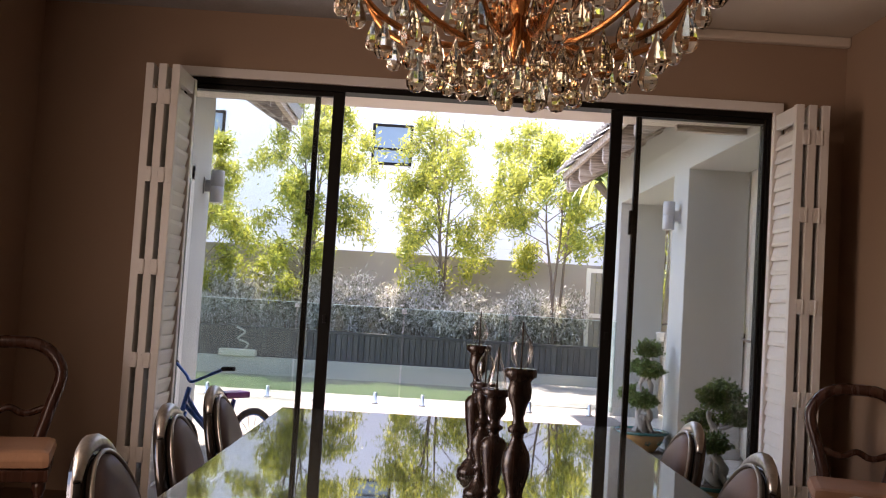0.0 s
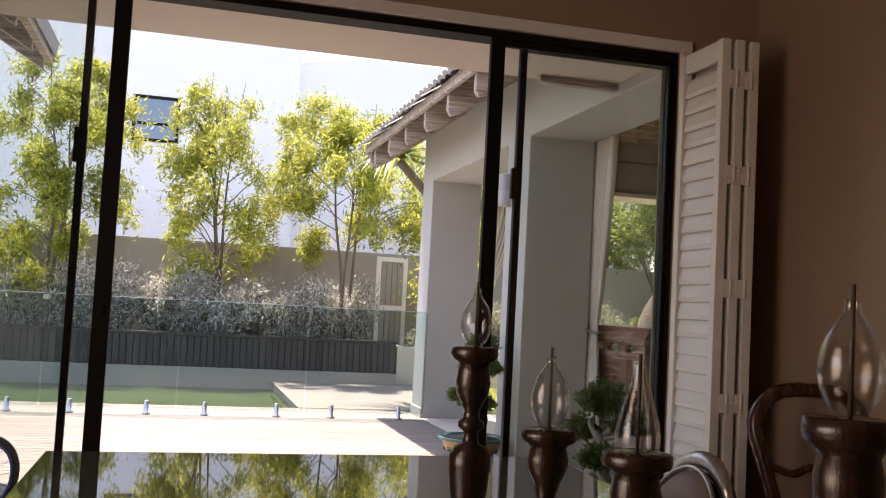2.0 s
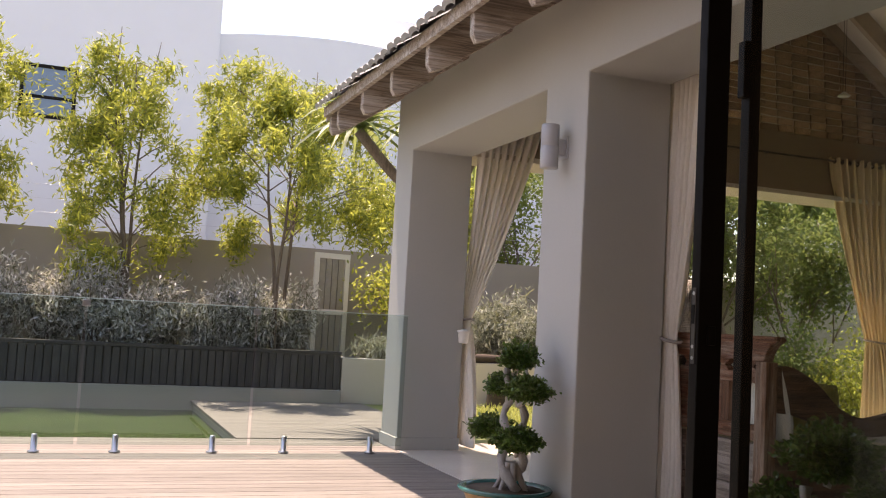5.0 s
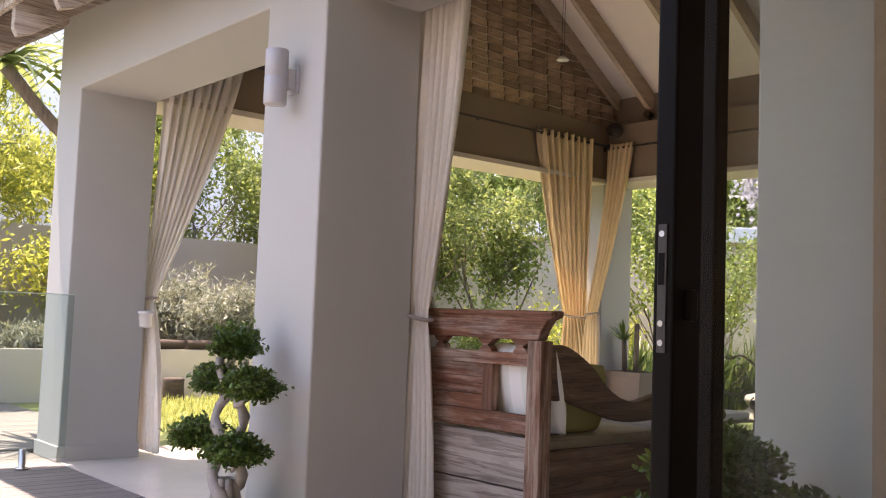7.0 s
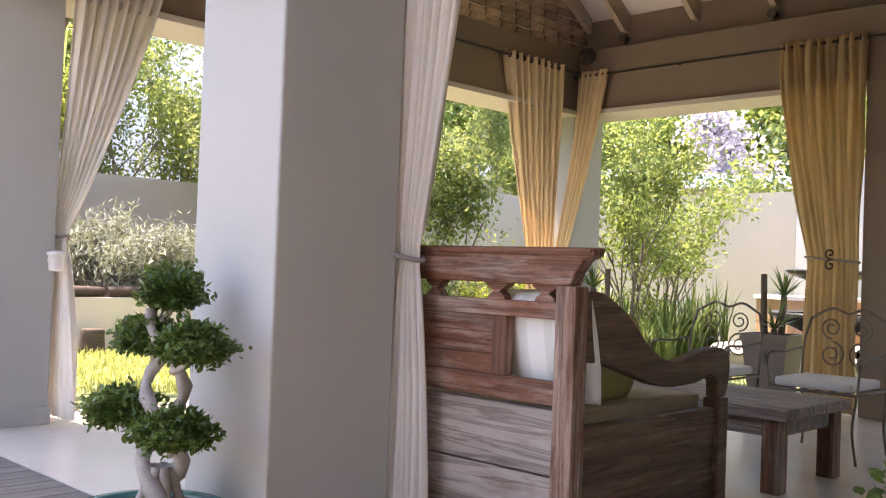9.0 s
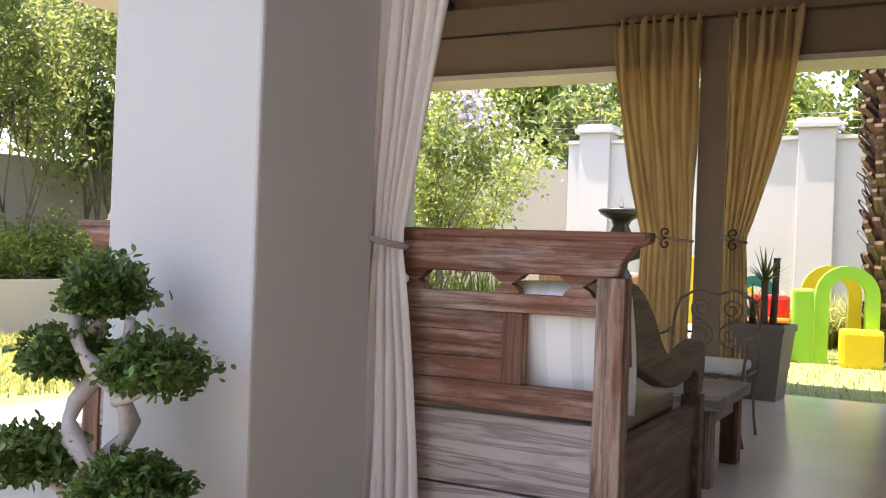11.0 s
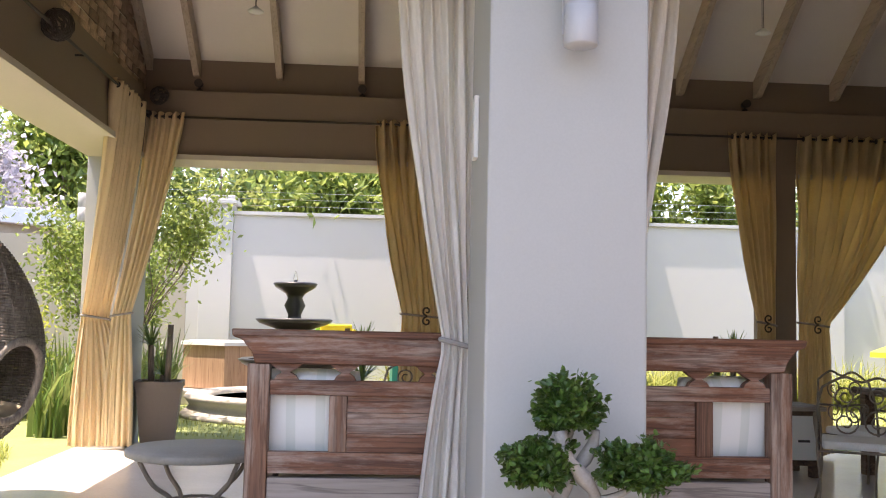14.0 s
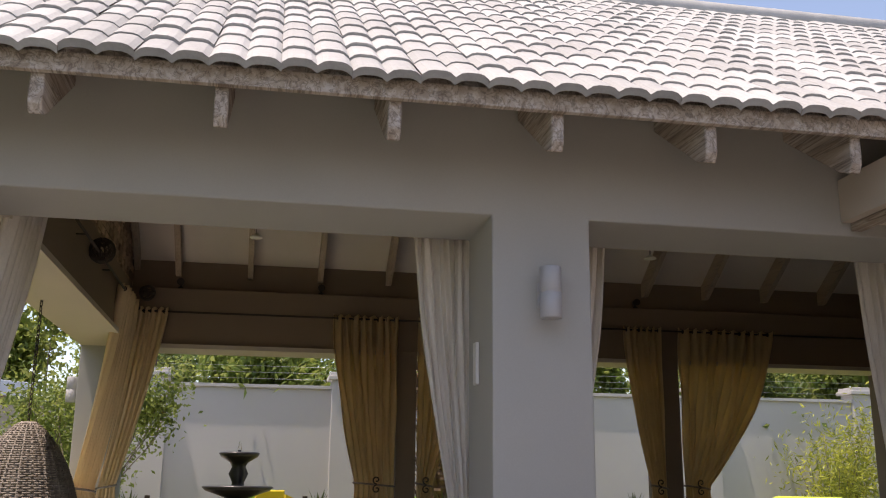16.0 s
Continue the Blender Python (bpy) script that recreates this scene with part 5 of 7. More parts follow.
def tree(name, base, height, spread, stems, material, label, n=7000, leaf=(0.12, 0.03), seed=0, droop=0.6, clump=0.26, bark=BARK, category="tree", group="", low=0.3, depth=2):
    rng = random.Random(seed)
    ng = np.random.default_rng(seed)
    t = thing(name, label, category, pose(*base), group)
    b_ = bmesh.new()
    tips = []
    for i in range(stems):
        a = 2 * math.pi * (i + rng.random() * 0.6) / stems
        branch(b_, (0.05 * math.cos(a) * (stems > 1), 0.05 * math.sin(a) * (stems > 1), -0.12), (0.22 * math.cos(a) * spread / 1.5, 0.22 * math.sin(a) * spread / 1.5, 1), height * 0.62, 0.045 * height / 4, depth, rng, tips, 7)
    P = np.array([tuple(p) for p, w in tips])
    # bring the crown to its height and spread
    zmax = max(P[:, 2].max(), 0.1)
    sx = spread / 2 / max(np.percentile(np.abs(P[:, :2]), 92), 0.1)
    for v in b_.verts:
        v.co.x *= sx * min(1, 0.35 + v.co.z / height)
        v.co.y *= sx * min(1, 0.35 + v.co.z / height)
        v.co.z *= (height - clump) / zmax
    part("trunk", b_, bark, t)
    f = np.minimum(1, 0.35 + P[:, 2] / height)[:, None]
    P = np.concatenate([P[:, :2] * sx * f, P[:, 2:] * (height - clump) / zmax], 1)
    P = P[P[:, 2] > low * height]
    idx = ng.integers(0, len(P), n)
    c = P[idx] + ng.normal(size=(n, 3)) * np.array([clump, clump, clump * 0.75]) * ng.uniform(0.3, 1.0, (n, 1))
    c[:, 2] -= np.abs(ng.normal(size=n)) * clump * droop
    v, f_ = leaf_cards(ng, c, leaf[0], leaf[1], droop)
    raw("crown", v, f_.tolist(), material, t)
    return t


def shrub(name, base, rx, ry, h, material, label, n=4000, leaf=(0.07, 0.03), seed=0, droop=0.0, spiky=0.0, bark=BARK, category="shrub", group="", bottom=0.1):
    ng = np.random.default_rng(seed + 100)
    rng = random.Random(seed)
    t = thing(name, label, category, pose(*base), group)
    b_ = bmesh.new()
    k_ = 16
    cl = []
    for i in range(k_):
        a, r = rng.uniform(0, 2 * math.pi), math.sqrt(rng.random())
        top = (rx * r * math.cos(a), ry * r * math.sin(a), h * rng.uniform(0.5, 1.0) * (1 - 0.35 * r * r))
        pts = spline([(top[0] * 0.15, top[1] * 0.15, -0.1), (top[0] * 0.5, top[1] * 0.5, top[2] * 0.45), top], 4)
        tube(b_, pts, [0.012 * (1 - 0.7 * q / (len(pts) - 1)) for q in range(len(pts))], 5)
        cl += [tuple(p) for p in pts[3:]]
    part("stems", b_, bark, t)
    C = np.array(cl)
    c = C[ng.integers(0, len(C), n)] + ng.normal(size=(n, 3)) * np.array([rx, ry, h * 0.5]) * 0.2
    c[:, 2] = np.maximum(c[:, 2], bottom * h * ng.random(n) + 0.02)
    v, f = leaf_cards(ng, c, leaf[0], leaf[1], droop - spiky * 2.0)
    raw("foliage", v, f.tolist(), material, t)
    return t


def blades(name, base, rx, ry, count, length, width, material, label, seed=0, arch=0.6, category="grass", kind="", up=1.0, z0=0.0):
    """Arching strap leaves."""
    ng = np.random.default_rng(seed + 500)
    V, Fc = [], []
    for i in range(count):
        a, r = ng.uniform(0, 2 * math.pi), math.sqrt(ng.random())
        x, y = rx * r * math.cos(a), ry * r * math.sin(a)
        d = ng.uniform(0, 2 * math.pi)
        L = length * ng.uniform(0.6, 1.2)
        w = width * ng.uniform(0.7, 1.2)
        lean = ng.uniform(0.1, 1.0) * arch
        n0 = len(V)
        for s in range(5):
            q = s / 4
            out = L * lean * q * q
            zz = z0 + L * up * (q - 0.55 * lean * q * q * q)
            ww = w * (1 - q) ** 0.6 * 0.5 + 0.001
            cx, cy = x + out * math.cos(d), y + out * math.sin(d)
            V += [(cx - ww * math.sin(d), cy + ww * math.cos(d), zz), (cx + ww * math.sin(d), cy - ww * math.cos(d), zz)]
        for s in range(4):
            q = n0 + 2 * s
            Fc.append((q, q + 1, q + 3, q + 2))
    if kind == "stuff":
        o = raw(name, V, Fc, material, None)
        o.location = base
        return tagged(o, label, category, "", "stuff")
    t = thing(name, label, category, pose(*base))
    raw("leaves", V, Fc, material, t)
    return t


def young_tree(base, height, radius, stems, label, seed, low=0.22, n=11000):
    """Bare slender stems, arching side shoots and loose hanging tufts of narrow leaves."""
    rng, ng = random.Random(seed), np.random.default_rng(seed)
    t = thing("young_tree", label, "tree", pose(*base), "trees behind the pool")
    b_ = bmesh.new()
    C, D = [], []
    for i in range(stems):
        a = 2 * math.pi * (i + rng.uniform(0, 0.5)) / stems
        lean = 0.32 * radius * (stems > 1)
        top = height * rng.uniform(0.84, 0.98)
        spine = spline([(0.05 * math.cos(a), 0.05 * math.sin(a), -0.15)] + [(lean * q * math.cos(a) + rng.uniform(-0.07, 0.07), lean * q * math.sin(a) + rng.uniform(-0.07, 0.07), top * q) for q in (0.25, 0.5, 0.75, 1.0)], 5)
        m = len(spine)
        tube(b_, spine, [0.034 * (1 - 0.85 * j / (m - 1)) for j in range(m)], 7)
        shoots = int(26 / stems) + 6
        for j in range(shoots):
            q = low + (0.98 - low) * (j + rng.random()) / shoots
            p0 = spine[min(m - 1, int(q * (m - 1)))]
            rise = (q - low) / (1 - low)
            reach = radius * (0.5 + 0.75 * math.sin(math.pi * min(1, rise * 0.78 + 0.18))) * rng.uniform(0.5, 1.2) * (1.0 - 0.72 * rise ** 1.6)
            d = rng.uniform(0, 2 * math.pi) if rng.random() < 0.5 else a + rng.uniform(-1.1, 1.1)
            up = rng.uniform(0.25, 0.75)
            sh = spline([p0, p0 + Vector((0.45 * reach * math.cos(d), 0.45 * reach * math.sin(d), reach * up * 0.7)), p0 + Vector((0.85 * reach * math.cos(d), 0.85 * reach * math.sin(d), reach * up * 0.8)), p0 + Vector((reach * math.cos(d), reach * math.sin(d), reach * (up * 0.8 - 0.25)))], 4)
            tube(b_, sh, [0.011 * (1 - 0.8 * w / (len(sh) - 1)) for w in range(len(sh))], 5)
            for w in range(6, len(sh)):
                for e in range(3):
                    C.append(tuple(sh[w] + Vector((rng.gauss(0, 0.09), rng.gauss(0, 0.09), rng.gauss(0.0, 0.06)))))
                    D.append(rng.uniform(0.035, 0.1))
    part("trunk", b_, BARK, t)
    C, D = np.array(C), np.array(D)
    idx = ng.integers(0, len(C), n)
    off = ng.normal(size=(n, 3))
    c = C[idx] + off * D[idx][:, None] * np.array([1, 1, 1.1])
    c[:, 2] -= np.abs(ng.normal(size=n)) * 0.09
    v, f_ = leaf_cards(ng, c, 0.115, 0.028, 0.5)
    raw("crown", v, f_.tolist(), L_TREE, t)
    return t


LT = "slender young tree with feathery yellow-green leaves in the planter"
for i, (x, y, h, sp, st) in enumerate(((-4.45, 17.9, 4.2, 0.95, 2), (-2.3, 17.8, 4.95, 1.05, 3), (0.16, 17.9, 4.55, 0.85, 4), (2.3, 17.7, 4.4, 1.3, 3))):
    young_tree((x, y, 0.62), h, sp, st, LT, 11 + i, (0.2, 0.2, 0.26, 0.36)[i], (17000, 18000, 11500, 22000)[i])
rs = random.Random(3)
for i in range(17):
    x = -6.3 + 0.55 * i + rs.uniform(-0.12, 0.12)
    shrub("lavender_bush", (x, 17.4 + rs.uniform(0, 0.5), 0.62), 0.45, 0.36, rs.uniform(0.75, 1.3), L_LAVP, "grey-purple lavender bush in the pool planter", 3600, (0.1, 0.024), 40 + i, 0, 0.5, group="lavender bushes", category="bush")
# gate and fence poles
t = thing("garden_gate", "weathered pale timber gate leaf by the boundary wall", "gate", pose(3.3, 18.6, 0.3, 0, 0, 12))
part("frame", boxes((-0.3, -0.02, 0, -0.22, 0.02, 1.85), (0.22, -0.02, 0, 0.3, 0.02, 1.85), (-0.22, -0.02, 1.77, 0.22, 0.02, 1.85), (-0.22, -0.02, 0.9, 0.22, 0.02, 0.98)), WHITE_PAINT, t)
for i in range(4):
    part("board", boxes((-0.21 + 0.106 * i, -0.012, 0.02, -0.21 + 0.106 * (i + 1) - 0.012, 0.012, 1.76)), STONE, t)
for x, y, z in ((-3.9, 18.92, 2.22), (4.6, 18.92, 2.22), (16.12, 12.9, 3.1), (16.12, 6.0, 3.1), (9.4, 18.92, 2.22)):
    t = thing("fence_pole", "thin dark electric fence pole with wires on the wall", "fence", pose(x, y, z), "electric fence poles")
    b_ = bmesh.new()
    tube(b_, [(0, 0, -0.02), (0.03, 0, 0.75)], 0.014, 6)
    part("pole", b_, IRON_DARK, t)
    for zz in (0.2, 0.4, 0.6):
        part("insulator", boxes((-0.02, -0.03, zz, 0.04, 0.03, zz + 0.03)), IRON_DARK, t)
t = thing("fence_wires", "thin steel electric fence wires along the walls", "fence")
b_ = bmesh.new()
for zz in (0.22, 0.42, 0.62):
    tube(b_, [(-12, 18.92, 2.22 + zz), (12, 18.92, 2.22 + zz)], 0.003, 4)
    tube(b_, [(16.12, -6, 3.1 + zz * 0.6), (16.12, 14, 3.1 + zz * 0.6)], 0.003, 4)
part("wires", b_, STEEL, t)

# north garden seen under the pavilion roof
for i, (x, y, rx, h, n_) in enumerate(((5.95, 17.5, 0.78, 1.2, 15000), (5.0, 17.55, 0.5, 0.85, 6000), (7.0, 17.55, 0.6, 0.95, 7000), (3.9, 17.6, 0.4, 0.45, 2500))):
    shrub("lavender_bush", (x, y, 0.54), rx, 0.42, h, L_LAV, "silver-grey lavender bush in the cream planter", n_, (0.11, 0.019), 71 + i, 0, 0.45, group="silver lavender bushes", category="bush")
LOG = wood("dark_log_bark", (0.03, 0.02, 0.015), (0.11, 0.075, 0.055), 0, 12.0, 0.95, None, 0.5, 0.0, 0.8)
for i, (x0, x1) in enumerate(((4.95, 5.62), (5.66, 6.35))):
    t = thing("log", "dark rough log lying along the planter edge", "log", pose(x0, 17.075, 0.675), "edging logs")
    b_ = bmesh.new()
    tube(b_, [(0, 0, 0), ((x1 - x0) * 0.5, 0.012, 0.004), (x1 - x0, -0.004, 0.0)], [0.062, 0.066, 0.058], 10)
    part("trunk", b_, LOG, t)
t = thing("log_stump", "short dark log stump standing on the lawn", "log", pose(5.38, 16.8, -0.02))
b_ = bmesh.new()
lathe(b_, [(0.001, 0), (0.15, 0), (0.14, 0.06), (0.13, 0.2), (0.135, 0.27), (0.12, 0.285), (0.001, 0.28)], 14, (0, 0, 0), False)
part("trunk", b_, LOG, t)
for i, (x, y, h, sp, mt, nn) in enumerate(((4.35, 18.35, 1.9, 0.8, L_TREE, 1500), (5.6, 20.6, 5.4, 2.6, L_TREE, 9000), (7.0, 20.4, 5.6, 2.6, L_MID, 10000), (8.5, 17.9, 4.4, 2.6, L_DARK, 12000), (9.9, 18.0, 4.6, 2.4, L_DARK, 11000), (11.3, 17.2, 4.9, 2.6, L_DARK, 12000), (8.3, 20.6, 5.4, 2.4, L_MID, 7000))):
    tree("garden_tree", (x, y, -0.2 if y > 19 else 0.5 if x < 10.5 else -0.05), h, sp, 3, mt, "bushy green tree against the boundary wall", nn, (0.1, 0.045), 81 + i, 0.3, 0.3, group="trees along the wall", low=0.18)
for i, (x, y, h, r) in enumerate(((8.0, 17.7, 0.8, 0.6), (9.0, 17.6, 0.9, 0.6), (9.9, 15.8, 1.5, 0.7), (10.5, 15.0, 1.6, 0.75), (11.4, 14.8, 1.5, 0.7), (11.9, 13.9, 1.2, 0.6))):
    shrub("garden_shrub", (x, y, 0.54 if y > 17 else -0.03), r, r, h, (L_MID, L_DARK, L_DARK, L_TREE, L_TREE, L_MID)[i], "leafy green shrub in the garden bed", 4200, (0.085, 0.035), 91 + i, 0.2, 0, group="garden shrubs")
tree("corner_tree", (18.4, 19.6, -0.2), 5.6, 3.2, 3, L_MID, "leafy green tree beyond the garden corner wall", 13000, (0.13, 0.06), 140, 0.3, 0.34, low=0.3)
t = tree("tall_shrub", (10.4, 12.95, -0.03), 3.5, 1.7, 6, L_MID, "tall airy shrub with bare stems and fresh green leaves", 5200, (0.075, 0.04), 121, 0.0, 0.2, low=0.38, category="shrub")
t = tree("tall_shrub", (12.4, 13.7, -0.03), 3.0, 1.8, 5, L_MID, "tall airy shrub with bare stems and green leaves", 6000, (0.075, 0.04), 122, 0.0, 0.2, low=0.4, category="shrub")
for i, (x, y, n_, L_) in enumerate(((9.6, 13.4, 70, 0.9), (10.3, 13.2, 80, 1.0), (11.0, 12.9, 60, 0.8), (8.4, 14.2, 60, 0.7), (9.75, 12.7, 40, 0.7), (11.6, 12.95, 90, 1.0), (12.6, 13.1, 90, 1.1), (10.6, 13.7, 80, 1.1))):
    blades("strap_plant", (x, y, -0.03), 0.3, 0.3, n_, L_, 0.05, L_BLADE, "clump of upright sword-shaped green leaves", 130 + i, 0.5, "plant")
# tree aloe at the eave corner
t = thing("tree_aloe", "tree aloe with drooping grey-green sword leaves", "tree", pose(3.2, 14.2, 0.15))
b_ = bmesh.new()
tube(b_, spline([(0.1, 0, -0.1), (0, 0.05, 1.2), (0.1, 0, 2.4), (0.0, 0, 3.2)], 5), 0.09, 9)
tube(b_, spline([(0.08, 0, 2.3), (-0.35, 0.1, 2.65), (-0.8, 0.1, 3.1)], 4), 0.06, 8)
tube(b_, spline([(0.08, 0, 2.3), (0.4, 0.0, 2.6), (0.6, 0.1, 2.95)], 4), 0.06, 8)
part("trunk", b_, BARK, t)
ng = np.random.default_rng(7)
V, Fc = [], []
for cx, cy, cz in ((0, 0, 3.25), (-0.8, 0.1, 3.15), (0.6, 0.1, 3.0)):
    for i in range(46):
        a, el = ng.uniform(0, 2 * math.pi), ng.uniform(0.1, 1.4)
        L_ = ng.uniform(0.75, 1.15)
        n0 = len(V)
        for s in range(6):
            q = s / 5
            out = L_ * math.cos(el) * q
            zz = cz + L_ * math.sin(el) * q - 0.72 * L_ * q * q
            w = 0.045 * (1 - q) ** 0.7 + 0.001
            px_, py_ = cx + out * math.cos(a), cy + out * math.sin(a)
            V += [(px_ - w * math.sin(a), py_ + w * math.cos(a), zz), (px_ + w * math.sin(a), py_ - w * math.cos(a), zz + 0.01)]
        for s in range(5):
            Fc.append((n0 + 2 * s, n0 + 2 * s + 1, n0 + 2 * s + 3, n0 + 2 * s + 2))
raw("leaves", V, Fc, L_DARK, t)

# east side: hedge trees behind the wall, palm, wall pilasters
for i in range(9):
    y = -3 + 2.2 * i
    tree("hedge_tree", (18.6 + 0.5 * (i % 2), y, -0.2), 6.2 - 0.8 * (i % 3), 3.4, 3, L_DARK if i % 3 else L_MID, "dense dark green tree behind the garden wall", 10000, (0.2, 0.1), 150 + i, 0.2, 0.42, group="trees behind the wall", low=0.25)
for y in (12.9, 9.35, 5.6, 2.0, -1.6):
    t = thing("wall_pilaster", "pale plastered wall pilaster with a moulded cap", "pilaster", pose(16.0, y, 0), "wall pilasters")
    part("shaft", boxes((-0.1, -0.27, -0.25, 0.35, 0.27, 3.22), bevel=0.01), WALL_WHITE, t)
    part("cap", boxes((-0.16, -0.34, 3.221, 0.41, 0.34, 3.3), (-0.13, -0.3, 3.3, 0.38, 0.3, 3.37), bevel=0.012), WALL_WHITE, t)
# Shade of the trees is put into the darker grey plaster here.
structure("wall_garden_corner", boxes((12.3, 18.8, -0.25, 16.25, 19.0, 2.62), (16.0, 13.4, -0.25, 16.25, 18.8, 2.62)), WALL_BOUND, "grey plastered wall closing the garden corner, tree shade in its colour", "wall")
t = thing("concrete_house", "pale concrete house beyond the garden corner", "building", pose(24.5, 22.5, 0, 0, 0, -45))
part("wall", boxes((-6, 0, -1, 6, 5, 3.75)), BASIN, t)
part("roof", boxes((-6.4, -0.4, 3.75, 6.4, 5.4, 4.2), bevel=0.02), WHITE_BUILD, t)
for x in (-4, -1, 2):
    part("window", boxes((x, -0.03, 2.2, x + 1.6, -0.002, 3.2)), DARK_PANE, t)

palm = thing("palm_tree", "thick palm trunk covered in brown leaf boots", "palm", pose(13.0, 8.1, -0.05))
b_ = bmesh.new()
tube(b_, [(0, 0, -0.1), (0, 0, 1.5), (0, 0, 4.6)], [0.25, 0.24, 0.27], 14)
part("trunk", b_, PALM_BARK, palm)
V, Fc = [], []
rp = random.Random(9)
for r_ in range(40):
    for j in range(12):
        a = 2 * math.pi * (j + 0.5 * (r_ % 2)) / 12 + rp.uniform(-0.16, 0.16)
        z = 0.35 + 0.108 * r_ + rp.uniform(-0.06, 0.06)
        R0, R1 = 0.27, 0.355 + 0.004 * max(0, r_ - 10) + rp.uniform(-0.05, 0.08)
        n0 = len(V)
        ca, sa = math.cos(a), math.sin(a)
        w_ = rp.uniform(0.7, 1.1)
        for (rr, ww, zz) in ((R0, 0.1 * w_, z - 0.1), (R0, 0.1 * w_, z + 0.01), (R1, 0.055 * w_, z + 0.13), (R1 + 0.006, 0.05 * w_, z + 0.09)):
            rr *= 0.84 + 0.05 * z
            V += [(rr * ca - ww * sa, rr * sa + ww * ca, zz), (rr * ca + ww * sa, rr * sa - ww * ca, zz)]
        for q in range(3):
            Fc.append((n0 + 2 * q, n0 + 2 * q + 1, n0 + 2 * q + 3, n0 + 2 * q + 2))
        Fc.append((n0 + 6, n0 + 7, n0 + 1, n0))
o = raw("bark", V, Fc, PALM_BARK, palm, "overlapping brown leaf bases")
V, Fc = [], []
for i in range(30):
    a, el = rp.uniform(0, 2 * math.pi), rp.uniform(-0.2, 1.1)
    L_ = rp.uniform(2.0, 2.8)
    for s in range(26):
        q = (s + 1) / 26
        c_ = Vector((L_ * q * math.cos(el) * math.cos(a), L_ * q * math.cos(el) * math.sin(a), 4.6 + L_ * q * math.sin(el) - 1.3 * q * q))
        for sd in (-1, 1):
            d = Vector((-math.sin(a) * sd, math.cos(a) * sd, -0.35)) + Vector((math.cos(a), math.sin(a), 0)) * 0.6
            tip = c_ + d.normalized() * 0.5 * (1 - 0.6 * q)
            n0 = len(V)
            V += [tuple(c_), tuple(c_ + Vector((0.03 * math.cos(a), 0.03 * math.sin(a), 0.01))), tuple(tip)]
            Fc.append((n0, n0 + 1, n0 + 2))
raw("fronds", V, Fc, L_MID, palm, "arching green fronds")

L_LILAC = leafy("lilac_blossom", (0.26, 0.24, 0.32), (0.46, 0.43, 0.52), 0.6, 0.3)
for i, (x, y, h, mt) in enumerate(((31, 28, 8.5, L_MID), (34, 24, 8.0, L_MID), (27.5, 31, 9.0, L_MID), (24, 33, 8.5, L_MID), (36, 20, 8.5, L_MID))):
    tree("distant_tree", (x, y, -0.2), h * 1.3, 7.0, 3, mt, "broad sunlit green tree beyond the neighbouring house", 10000, (0.36, 0.2), 300 + i, 0.1, 0.7, group="distant trees", low=0.2)
tree("jacaranda_tree", (29.0, 22.3, -0.2), 7.2, 3.0, 3, L_LILAC, "distant tree covered in pale lilac blossom", 5000, (0.26, 0.16), 320, 0.1, 0.55, low=0.45)

# ground cover
blades("lawn_grass", (12.4, 7.5, -0.025), 3.4, 8.0, 16000, 0.07, 0.008, L_GRASS, "short sunlit lawn grass", 201, 0.9, "grass", "stuff")
blades("lawn_grass", (6.4, 14.95, -0.025), 3.2, 1.9, 13000, 0.12, 0.009, L_GRASS, "sunlit lawn grass by the planter", 202, 0.9, "grass", "stuff")
for i, (x, y) in enumerate(((14.2, 7.8), (14.6, 6.9), (14.3, 6.0), (14.7, 5.1), (14.2, 4.2), (14.6, 3.3), (14.3, 2.2), (15.0, 6.5), (15.1, 4.6), (14.9, 8.7), (14.4, 9.4))):
    blades("grass_clump", (x, y, -0.03), 0.45, 0.5, 420, 0.9, 0.028, L_GRASS, "clump of arching yellow-green grass by the wall", 210 + i, 1.25, "grass")
shrub("creeper_shrub", (15.2, -0.3, 0), 0.8, 1.3, 3.0, L_TREE, "tall yellow-green bamboo-like shrub by the wall", 6000, (0.16, 0.03), 230, 0.3)


# ---- potted plants ----
def square_pot(m, label, h=0.62, top=0.21, bot=0.15):
    t = thing("planter_pot", label, "pot", m, "square planters")
    b_ = bmesh.new()
    rings = []
    for hw, z in ((bot, 0), (top, h - 0.06), (top + 0.012, h - 0.06), (top + 0.012, h), (top - 0.02, h), (top - 0.03, h - 0.08)):
        rings.append([b_.verts.new((sx * hw, sy * hw, z)) for sx, sy in ((-1, -1), (1, -1), (1, 1), (-1, 1))])
    for a, b in zip(rings, rings[1:]):
        for j in range(4):
            b_.faces.new((a[j], a[(j + 1) % 4], b[(j + 1) % 4], b[j]))
    b_.faces.new(rings[0][::-1])
    part("pot", b_, POT_BROWN, t)
    part("soil", boxes((-top + 0.035, -top + 0.035, h - 0.12, top - 0.035, top - 0.035, h - 0.075)), SOIL, t)
    return t


